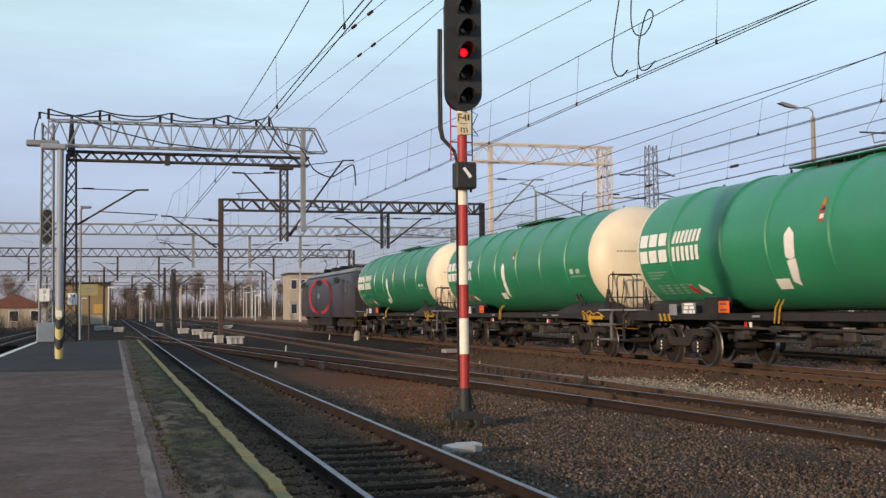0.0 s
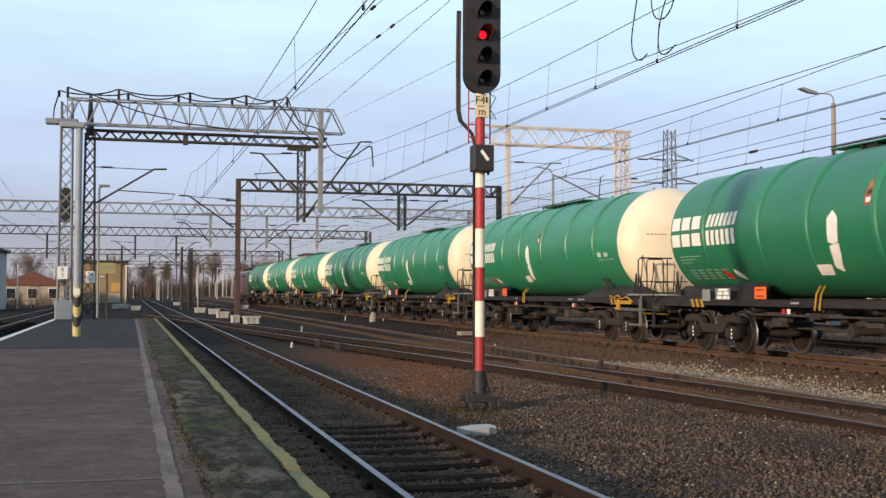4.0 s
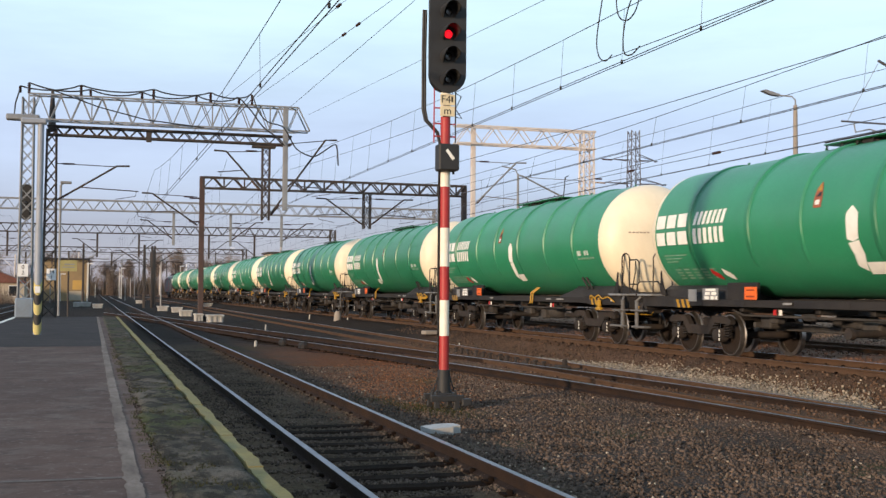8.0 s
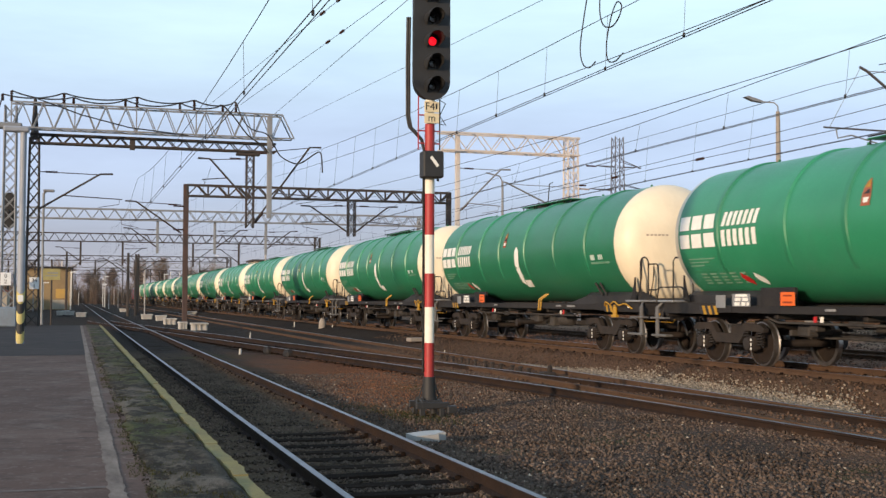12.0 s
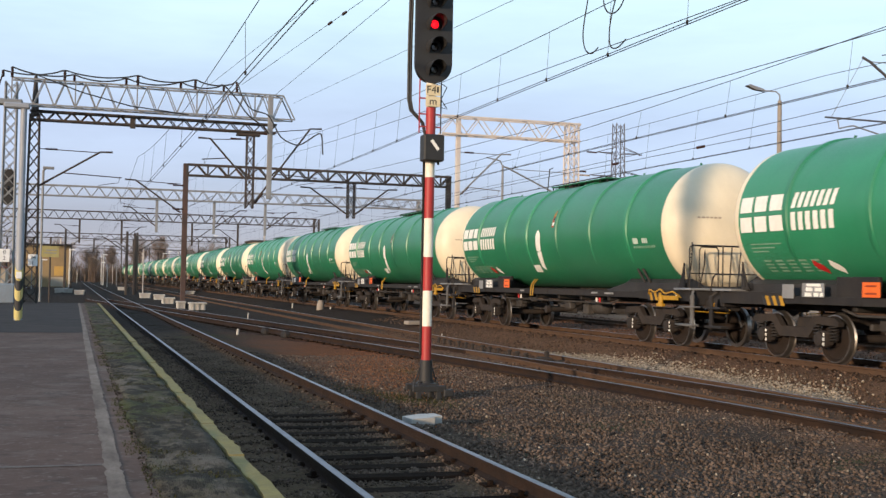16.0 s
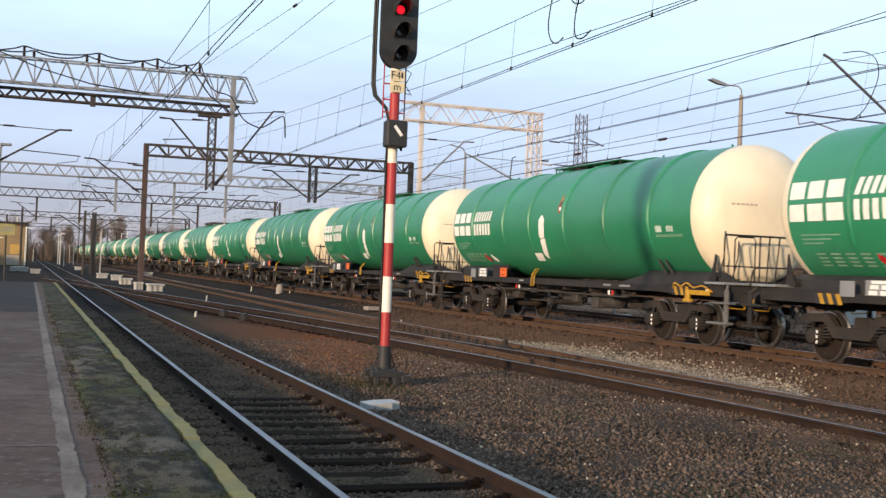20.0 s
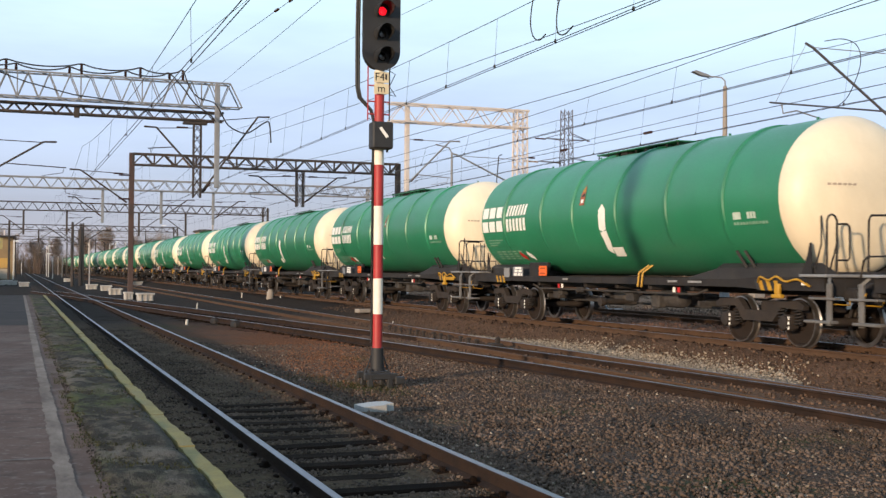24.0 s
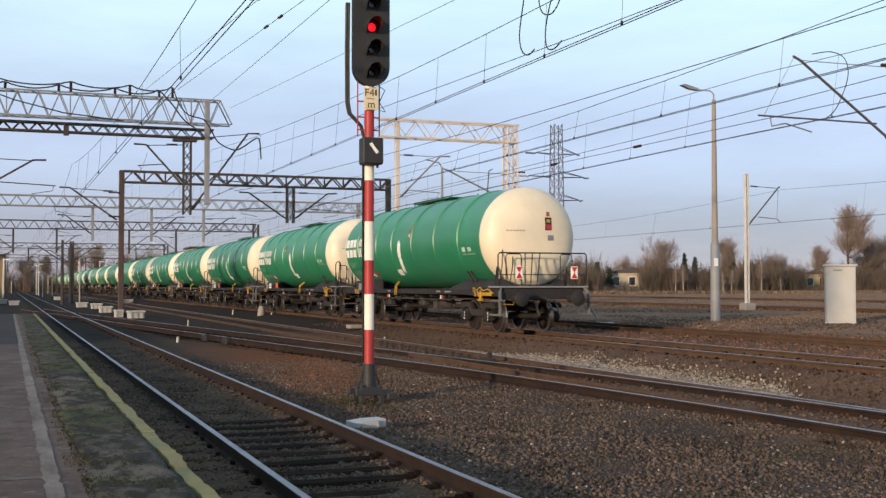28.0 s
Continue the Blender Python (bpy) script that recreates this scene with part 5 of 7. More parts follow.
def build_loco():
    w = thing("locomotive", "dark grey electric locomotive with a red ring mark", "locomotive", group="tank train")
    sec = ((-1.46, 1.0), (-1.48, 1.4), (-1.48, 2.95), (-1.34, 3.42), (-1.05, 3.66), (1.05, 3.66), (1.34, 3.42), (1.48, 2.95), (1.48, 1.4), (1.46, 1.0))
    g, n = Geo(), len(sec)
    lofts = ((-9.25, 0.90, -0.95), (-9.0, 0.97, -0.55), (-8.2, 1.0, 0.0), (8.2, 1.0, 0.0), (9.0, 0.97, -0.55), (9.25, 0.90, -0.95))
    vs = [(x * k, y, z if z < 2.3 else 2.3 + (z - 2.3) * (1 + d * 0.62)) for y, k, d in lofts for x, z in sec]
    g.add(vs, [(i * n + k, i * n + (k + 1) % n, (i + 1) * n + (k + 1) % n, (i + 1) * n + k) for i in range(5) for k in range(n)] + [tuple(range(n)), tuple(5 * n + k for k in range(n))])
    part("body", g, M_LOCO, w, smooth=True)
    part("roof", Geo().prism(((-1.2, 3.62), (1.2, 3.62), (0.95, 3.84), (-0.95, 3.84)), -7.9, 7.9, "y"), M_GALV, w)
    for s in (-1, 1):
        g = Geo()
        vs = [(x, s * (9.17 - (z - 2.32) * 0.74), z) for x, z in ((-1.25, 2.36), (1.25, 2.36), (1.15, 3.25), (-1.15, 3.25))]
        g.add(vs, [(0, 1, 2, 3)])
        part("windscreen", g, M_GLASS, w)
        for x in (-1.0, 1.0):
            part("headlight", Geo().lathe([(0.12, 0), (0.12, 0.04), (0.0, 0.06)], (x, s * 9.2, 1.6), "y", 12), M_WHITE, w)
        for y in (s * 7.5,):
            part("cab_window", Geo().box((-1.485, y, 2.75), (0.02, 0.7, 0.7), 0.005), M_GLASS, w)
            part("cab_door", Geo().box((-1.487, y - s * 1.1, 2.2), (0.02, 0.7, 2.0), 0.005), M_LOCO, w)
    g = Geo()
    for a0, a1 in ((100, 260), (-80, 80)):
        ring = []
        for k in range(17):
            a = radians(a0 + (a1 - a0) * k / 16)
            ring.append((a, 1.3))
        vs = [(-1.492, 1.2 + rr * 3.6 * math.cos(a), 2.3 + rr * math.sin(a)) for a, _ in ring for rr in (0.98, 1.18)]
        g.add(vs, [(2 * i, 2 * i + 1, 2 * i + 3, 2 * i + 2) for i in range(16)])
    part("ring_mark", g, M_HRED, w, "red ring mark")
    part("side_mark", Geo().box((-1.49, 1.6, 2.35), (0.01, 0.7, 0.3)), M_GALV, w)
    for y in (-6.0, 0.0, 6.0):
        g = Geo()
        for k in range(8):
            g.box((-1.485, y + 2.2 - 0.18 * k, 3.2), (0.02, 0.13, 0.34))
        part("louvre", g, M_FRAME, w)
    for y in (-5.6, 5.6):
        b = part("bogie", Geo().box((0, y, 0.72), (2.3, 4.4, 0.36), 0.05).box((-1.12, y, 0.6), (0.14, 4.8, 0.3), 0.04), M_BOGIE, w)
        for e in (-1.8, 0, 1.8):
            for s in (-1, 1):
                part("wheel", Geo().lathe([(0.0, s * 0.72), (0.6, s * 0.72), (0.62, s * 0.7), (0.6, s * 0.84), (0.0, s * 0.86)], (0, y + e, 0.6), "x", 24), M_WHEEL, b, smooth=True)
                part("axle_box", Geo().box((s * 1.1, y + e, 0.6), (0.2, 0.5, 0.42), 0.06), M_BOGIE, b)
    part("underfloor_box", Geo().box((0, 0, 0.75), (2.6, 4.2, 0.6), 0.06), M_FRAME, w)
    for s in (-1, 1):
        for x in (-0.88, 0.88):
            part("buffer", Geo().lathe([(0.11, 9.0), (0.11, 9.3), (0.22, 9.32), (0.2, 9.4), (0, 9.4)], (x, 0, 1.0), "y", 14) if s > 0 else Geo().lathe([(0.11, -9.0), (0.11, -9.3), (0.22, -9.32), (0.2, -9.4), (0, -9.4)], (x, 0, 1.0), "y", 14), M_FRAME, w, smooth=True)
    for y, up in ((5.6, True), (-5.6, False)):
        g = Geo()
        z1 = 5.2 if up else 4.1
        for x in (-0.35, 0.35):
            g.tube([(x, y + 0.6, 3.9), (x, y - 0.9, (3.9 + z1) / 2), (x * 1.5, y + 0.3, z1)], 0.025, 6)
        g.tube([(-0.8, y + 0.3, z1 - 0.05), (-0.5, y + 0.3, z1 + 0.03), (0.5, y + 0.3, z1 + 0.03), (0.8, y + 0.3, z1 - 0.05)], 0.02, 6)
        part("pantograph", g, M_FRAME, w, smooth=True)
    for k in range(6):
        part("roof_box", Geo().box((0.3 * (-1) ** k, -3.5 + 1.4 * k, 4.0), (0.9, 0.8, 0.3), 0.04), M_FRAME, w)
    return w


M_LOCO = mat("dark_loco_paint", (0.040, 0.030, 0.032), (0.028, 0.024, 0.026), rough=0.45, scale=1, fine=30, bump=0.02, dirt=(0.06, 0.045, 0.035))
M_GLASS = mat("dark_window_glass", (0.02, 0.025, 0.03), (0.015, 0.018, 0.02), rough=0.1, scale=1, fine=20, bump=0.0, spec=0.8)
loco = build_loco()


# ---- signal mast and small things by the tracks ----
def text_mesh(body, size, material):
    cu = bpy.data.curves.new("text", "FONT")
    cu.body, cu.size, cu.align_x, cu.align_y, cu.extrude = body, size, "CENTER", "CENTER", 0.001
    ob = bpy.data.objects.new("text", cu)
    scene.collection.objects.link(ob)
    me = bpy.data.meshes.new_from_object(ob.evaluated_get(bpy.context.evaluated_depsgraph_get()))
    bpy.data.objects.remove(ob)
    me.materials.clear()
    me.materials.append(material)
    return me


def build_signal(m):
    w = thing("signal_mast", "red and white banded railway signal mast showing red", "railway signal", m)
    bands = ((0.60, 1.15, M_RED), (1.15, 1.71, M_MWHITE), (1.71, 2.24, M_RED), (2.24, 2.85, M_MWHITE), (2.85, 3.50, M_RED), (3.50, 3.74, M_MWHITE), (4.16, 4.61, M_RED), (4.61, 5.0, M_MWHITE))
    for a, b, mt in bands:
        part("mast_band", Geo().lathe([(0.077, a), (0.077, b)], n=20), mt, w, smooth=True)
    part("mast_core", Geo().lathe([(0.07, 0.5), (0.07, 6.6)], n=16), M_BLACK, w, smooth=True)
    g = Geo()
    g.lathe([(0.13, 0.26), (0.13, 0.29), (0.108, 0.292), (0.096, 0.62)], n=20)
    part("foot", g, M_BLACK, w, smooth=True)
    g = Geo()
    g.box((0, 0, 0.245), (0.34, 0.34, 0.035), 0.01)
    for y in (-0.19, 0.19):
        g.box((0, y, 0.185), (0.54, 0.075, 0.1), 0.01)
    for x in (-0.15, 0.15):
        g.box((x, 0, 0.19), (0.07, 0.46, 0.08), 0.01)
        g.tube([(x, -0.13, 0.23), (x, -0.13, 0.3)], 0.02, 6).tube([(x, 0.13, 0.23), (x, 0.13, 0.3)], 0.02, 6)
    part("base_frame", g, M_BLACK, w)
    for x in (-0.17, 0.15):
        for y in (-0.19, 0.19):
            part("leg", Geo().box((x, y, 0.06), (0.085, 0.07, 0.18), 0.01), M_BLACK, w)
    part("terminal_box", Geo().box((0.3, -0.22, 0.12), (0.16, 0.12, 0.12), 0.015), M_BLACK, w)
    for x in (-0.2, 0.2):
        part("brace", Geo().tube([(x, 0, 0.2), (x * 0.5, 0, 0.5)], 0.012, 6), M_BLACK, w, smooth=True)
    # lamp head: a rounded shield with five hooded lamps
    z0, z1, hw = 4.98, 7.0, 0.30
    ring = [(-hw, z1), (hw, z1)]
    ring = [(hw * math.cos(radians(a)), z0 + hw + hw * math.sin(radians(a))) for a in range(180, 361, 12)] + [(hw * math.cos(radians(a)), z1 - hw + hw * math.sin(radians(a))) for a in range(0, 181, 12)]
    head_ = part("lamp_shield", Geo().prism(ring, -0.12, -0.06, "y"), M_BLACK, w, "black rounded signal shield")
    inner = [(x * 0.82, z0 + (z - z0) * 0.96 + 0.04) for x, z in ring]
    part("lamp_case", Geo().prism(inner, -0.06, 0.16, "y"), M_BLACK, head_)
    for k in range(5):
        z = 5.19 + 0.36 * k
        lit = k == 2
        part("lens", Geo().lathe([(0.0, -0.145), (0.05, -0.14), (0.068, -0.122)], (0, 0, z), "y", 20), M_REDLIGHT if lit else M_LENS, head_, "lit red lamp" if lit else "", smooth=True)
        g = Geo()
        n, vs = 14, []
        for d, rr, lo in ((-0.12, 0.135, -50), (-0.34, 0.13, -8), (-0.42, 0.128, 18)):
            for k2 in range(n + 1):
                a = radians(lo + (180 - 2 * lo) * k2 / n)
                vs += [(rr * math.cos(a), d, z + rr * math.sin(a)), ((rr - 0.012) * math.cos(a), d, z + (rr - 0.012) * math.sin(a))]
        st = 2 * (n + 1)
        for i in range(2):
            for k2 in range(n):
                b = i * st + 2 * k2
                g.add([vs[b], vs[b + 2], vs[b + st + 2], vs[b + st]], [(0, 1, 2, 3)])
                g.add([vs[b + 1], vs[b + 3], vs[b + st + 3], vs[b + st + 1]], [(0, 1, 2, 3)])
        for k2 in range(n):
            b = 2 * st + 2 * k2
            g.add([vs[b], vs[b + 1], vs[b + 3], vs[b + 2]], [(0, 1, 2, 3)])
        part("hood", g, M_BLACK, head_, smooth=True)
    # name plates
    for z, txt, hgt in ((4.87, "F4", 0.17), (4.69, "m", 0.16)):
        pl = part("name_plate", Geo().box((0, -0.1, z), (0.24, 0.015, hgt), 0.003), M_PLATE, w, "cream plate with black lettering")
        part("lettering", text_mesh(txt, 0.17, M_BLACK), None, pl, at=pose(-0.03 if txt == "F4" else 0, -0.1095, z, 90))
    part("lettering", Geo().box((0.075, -0.109, 4.88), (0.03, 0.003, 0.09)), M_BLACK, w)
    # control box with a slanted white bar
    bx = part("relay_box", Geo().box((0.0, -0.1, 3.95), (0.33, 0.26, 0.42), 0.02), M_BLACK, w)
    g = Geo()
    g.prism(((-0.07, 4.05), (-0.03, 4.08), (0.085, 3.93), (0.045, 3.90)), -0.237, -0.233, "y")
    part("slanted_bar", g, M_WHITE, bx)
    part("conduit", Geo().tube([(0.12, -0.05, 3.75), (0.12, -0.05, 3.7)], 0.02, 6), M_BLACK, bx)
    # cables and climbing rails
    for dx in (0.0, -0.035):
        g = Geo()
        g.tube([(-0.33 + dx, 0.02, 6.3), (-0.34 + dx, 0.02, 5.6), (-0.335 + dx, 0.02, 4.72), (-0.30 + dx, 0.02, 4.55), (-0.12 + dx * 0.5, 0.02, 4.36), (-0.09, 0.02, 4.2), (-0.09, 0.02, 0.7)], 0.022, 7)
        part("cable", g, M_BLACK, w, smooth=True)
    for x in (-0.19, 0.165):
        g = Geo()
        g.tube([(x, 0.0, 4.2), (x, 0.0, 5.05)], 0.011, 6)
        part("climbing_rail", g, M_RED if x < 0 else M_BLACK, w, smooth=True)
    for z in (4.3, 4.5, 4.75):
        part("bracket", Geo().tube([(-0.19, 0, z), (0.165, 0, z)], 0.012, 6), M_RED, w, smooth=True)
    part("bracket", Geo().tube([(0.165, 0, 5.0), (0.26, 0, 4.95), (0.165, 0, 4.75), (0.27, 0, 4.6), (0.165, 0, 4.62)], 0.008, 5), M_BLACK, w, smooth=True)
    return w


M_PLATE = mat("cream_plate", (0.72, 0.62, 0.40), (0.62, 0.52, 0.33), rough=0.5, scale=6, fine=50, bump=0.03, dirt=(0.4, 0.3, 0.18))
build_signal(pose(5.32, 17.3, -0.22))

g = Geo()
g.prism(((-0.24, 0.13), (-0.24, -0.13), (0.06, -0.17), (0.06, -0.10), (0.2, -0.10), (0.2, 0.1), (0.0, 0.17)), 0.05, 0.145, "z")
slab = thing("cable_cover", "pale concrete cable cover slab beside the rail", "concrete block", pose(4.22, 13.75, -0.19, 2, -3, 12))
part("slab", g, M_CONC, slab)
part("lower_slab", Geo().box((-0.06, -0.02, 0.015), (0.26, 0.24, 0.07), 0.012), M_CONC, slab)


M_PEG = mat("weathered_white_peg", (0.50, 0.48, 0.43), (0.38, 0.36, 0.32), rough=0.8, scale=8, fine=60, bump=0.1, dirt=(0.2, 0.16, 0.12), dirt_amount=0.6)


def peg(name, label, x, y, h, r, material, z=None):
    t = thing(name, label, "marker", pose(x, y, ground_z(x) if z is None else z, 0, 4, 0), group="track markers")
    part("post", Geo().lathe([(r, -0.05), (r, h - r), (r * 0.6, h)], n=10), material, t, smooth=True)
    return t


peg("marker_peg", "small white marker peg in the ballast", 5.16, 37.8, 0.19, 0.045, M_PEG)
peg("marker_peg", "thin white marker peg by the switch", 7.66, 52.8, 0.27, 0.035, M_PEG)
peg("marker_peg", "thin white marker peg by the main track", 12.3, 67.0, 0.3, 0.04, M_PEG)
peg("marker_peg", "thin white marker peg by the main track", 13.0, 59.7, 0.14, 0.035, M_PEG)
peg("marker_peg", "thin white marker peg by the main track", 11.6, 36.0, 0.08, 0.025, M_PEG)
peg("stump", "weathered grey concrete stump by the main track", 12.7, 60.9, 0.5, 0.2, M_LAMPCONC)
for x, y in ((6.2, 38.4), (6.45, 36.0)):
    t = thing("point_motor", "low dark switch gear box in the ballast", "switch gear", pose(x, y, -0.22, 0, 0, 10))
    part("case", Geo().box((0, 0, 0.09), (0.28, 0.42, 0.2), 0.05), M_FRAME, t)
    part("lid", Geo().box((0, 0, 0.205), (0.21, 0.32, 0.05), 0.015), M_FRAME, t)
t = thing("concrete_slab", "flat grey concrete slab beside the main track", "concrete block", pose(12.35, 41.7, 0.0, 0, 0, 6))
part("slab", Geo().box((0, 0, 0.08), (0.72, 0.45, 0.14), 0.02), M_LAMPCONC, t)
for k in range(14):
    t = thing("rail_anchor", "small dark anchor bolt standing beside the rail", "bolt", pose(9.9 + 0.03 * (k % 3), 24.4 + 0.62 * k, -0.17, 0, 3 * (k % 4) - 4, 0), group="rail anchors")
    part("bolt", Geo().box((0, 0, 0.1), (0.05, 0.09, 0.2), 0.012).box((0, 0, 0.2), (0.09, 0.12, 0.05), 0.012), M_BOGIE, t)
t = thing("rail_anchor", "bent dark clamp lying beside the rail", "bolt", pose(10.0, 23.6, -0.13), group="rail anchors")
part("bolt", Geo().box((0, 0, 0.08), (0.3, 0.3, 0.12), 0.03).box((0.06, 0, 0.2), (0.1, 0.1, 0.14), 0.02), M_BOGIE, t)


# ---- gantries, posts and cantilevers ----
def lattice_post(parent, x, y, z0, z1, w0, w1, material, panel=0.55, name="lattice_post", leg=0.07):
    """Four legs with crossed lacing on all sides, tapering from w0 to w1."""
    g = Geo()

    def corner(z, sx, sy):
        w = w0 + (w1 - w0) * (z - z0) / (z1 - z0)
        return (x + sx * w / 2, y + sy * w / 2, z)

    for sx in (-1, 1):
        for sy in (-1, 1):
            g.bar(corner(z0, sx, sy), corner(z1, sx, sy), leg)
    n = max(2, int((z1 - z0) / panel))
    for i in range(n):
        a, b = z0 + (z1 - z0) * i / n, z0 + (z1 - z0) * (i + 1) / n
        for p, q in (((-1, -1), (1, -1)), ((1, 1), (-1, 1)), ((-1, -1), (-1, 1)), ((1, -1), (1, 1))):
            g.bar(corner(a, *p), corner(b, *q), leg * 0.5)
            g.bar(corner(a, *q), corner(b, *p), leg * 0.5)
    return part(name, g, material, parent)


def truss(parent, x0, x1, y, zb, zt, depth, half, material, chord=0.08, web=0.05, verticals=0, single=False):
    """A box truss along x: four chords, zigzag webs front and back, cross ties."""
    for z in (zb, zt):
        for s in (-1, 1):
            part("chord", Geo().bar((x0, y + s * depth / 2, z), (x1, y + s * depth / 2, z), chord), material, parent)
    n = max(2, round((x1 - x0) / half))
    dx = (x1 - x0) / n
    joined = Geo()
    for i in range(n):
        a, b = (zb, zt) if i % 2 == 0 else (zt, zb)
        for s in (-1, 1):
            g = joined if single or s > 0 else Geo()
            g.bar((x0 + i * dx, y + s * depth / 2, a), (x0 + (i + 1) * dx, y + s * depth / 2, b), web)
            if g is not joined:
                part("web_bar", g, material, parent)
        if i % 2 == 0:
            joined.bar((x0 + i * dx, y - depth / 2, zb), (x0 + (i + 1) * dx, y + depth / 2, zb), web * 0.8)
            joined.bar((x0 + i * dx, y - depth / 2, zt), (x0 + (i + 1) * dx, y + depth / 2, zt), web * 0.8)
        if verticals and i % verticals == 0:
            joined.bar((x0 + i * dx, y - depth / 2, zb), (x0 + i * dx, y - depth / 2, zt), web * 1.3)
    tagged(part("web_lattice", joined, material, parent), kind="stuff")


def insulator(parent, p, q, r=0.06, n=5):
    """A ribbed insulator between two points."""
    p, q = Vector(p), Vector(q)
    pts, rs = [], []
    for i in range(2 * n + 1):
        pts.append(p.lerp(q, i / (2 * n)))
        rs.append(r if i % 2 else r * 0.55)
    return part("insulator", Geo().tube(pts, rs, 8), M_INSUL, parent, smooth=True)


def cantilever(parent, x, y, zlow, zhigh, tip, zt, reg, zr, material=None):
    """A catenary bracket: a slanting tube up to the tip, a top stay with insulator, a registration arm."""
    m = material or M_DARKSTEEL
    s = 1 if tip > x else -1
    part("bracket_tube", Geo().tube([(x, y, zlow), (tip, y, zt), (tip + s * 0.6, y, zt + 0.02)], 0.05, 7), m, parent, smooth=True)
    part("top_stay", Geo().tube([(x, y, zhigh), (tip, y, zt - 0.03)], 0.022, 6), m, parent, smooth=True)
    insulator(parent, (x + s * 0.25, y, zhigh), (x + s * 0.8, y, zhigh))
    insulator(parent, (x + s * 0.1, y, zlow + 0.06), (x + s * 0.5, y, zlow + 0.06 + 0.4 * abs((zt - zlow) / (tip - x))), 0.07)
    f = (zr + 0.12 - zlow) / (zt - zlow)
    xr = x + (tip - x) * f
    part("registration_arm", Geo().tube([(xr, y, zr + 0.12), (reg, y, zr)], 0.026, 6), m, parent, smooth=True)
    part("steady_arm", Geo().tube([(reg - s * 0.1, y, zr), (reg - s * 0.15, y, zr - 0.25), (reg - s * 1.1, y, zr - 0.42)], 0.016, 5), m, parent, smooth=True)


def sagged(p, q, sag, n=12):
    p, q = Vector(p), Vector(q)
    return [p.lerp(q, i / n) - Vector((0, 0, 4 * sag * (i / n) * (1 - i / n))) for i in range(n + 1)]


# light grey gantry over the platform
ga = thing("signal_gantry", "light grey lattice gantry spanning the platform and tracks", "gantry", pose(0, 0, 0))
lattice_post(ga, -3.03, 58, 0.25, 10.75, 0.62, 0.5, M_GALV, 0.6)
part("post_foot", Geo().box((-3.03, 58, 0.72), (0.85, 0.8, 0.95), 0.06), M_GALVBLUE, ga)
truss(ga, -3.0, 9.9, 58, 9.72, 10.92, 0.7, 0.47, M_GALV, 0.075, 0.045, verticals=6)
for s in (-1, 1):
    part("end_bar", Geo().bar((9.9, 58 + s * 0.35, 10.92), (10.5, 58 + s * 0.35, 9.74), 0.06), M_GALV, ga)
    part("end_bar", Geo().bar((9.9, 58 + s * 0.35, 9.74), (10.5, 58 + s * 0.35, 9.74), 0.06), M_GALV, ga)
part("drop_post", Geo().box((9.25, 57.6, 8.25), (0.24, 0.22, 5.2), 0.02), M_GALV, ga)
part("post_cap", Geo().box((-3.25, 57.7, 9.75), (1.5, 0.5, 0.28), 0.05), M_GALV, ga)
INSUL_X = ((-3.4, 0), (-0.64, 1), (2.75, 1), (5.5, 1), (7.55, 1)), ((-3.0, 1), (-0.2, 0), (2.2, 0), (4.8, 0), (6.9, 0))
for row in INSUL_X:
    for x, tall in row:
        h = 0.5 if tall else 0.32
        insulator(ga, (x, 57.65, 10.93), (x, 57.65, 10.93 + h), 0.085)
cables = thing("jumper_cables", "black jumper cables swagging over the gantry insulators", "cable")
for row in INSUL_X:
    pts = []
    for (xa, ta), (xb, tb) in zip(row, row[1:]):
        pts += sagged((xa, 57.6, 11.42 if ta else 11.24), (xb, 57.6, 11.42 if tb else 11.24), 0.22, 8)[:-1]
    xa, ta = row[-1]
    pts.append(Vector((xa, 57.6, 11.42 if ta else 11.24)))
    if row is INSUL_X[0]:
        pts += [Vector(p) for p in ((7.81, 57.4, 10.64), (8.29, 57.4, 10.09), (9.0, 57.3, 9.89), (9.32, 57.2, 9.47), (9.73, 57.2, 8.77), (10.45, 57.2, 8.42), (10.89, 57.2, 8.52), (11.62, 57.2, 9.03), (11.82, 57.2, 8.9), (11.89, 57.2, 8.0))]
    else:
        pts += [Vector(p) for p in ((7.5, 57.5, 10.6), (8.1, 57.4, 9.8), (8.8, 57.3, 9.3), (9.15, 57.3, 8.9))]
    part("cable", Geo().tube(smooth(pts, 3), 0.035, 6), M_BLACK, cables, smooth=True)
part("cable", Geo().tube([(-3.4, 57.6, 11.1), (-3.6, 57.6, 10.4), (-3.65, 57.6, 9.7), (-3.1, 57.6, 9.8)], 0.035, 6), M_BLACK, cables, smooth=True)
part("cable", Geo().tube([(-1.9, 57.5, 11.1), (0.2, 57.5, 10.4), (2.4, 57.5, 9.9), (5.2, 57.5, 9.65)], 0.03, 6), M_BLACK, cables, smooth=True)

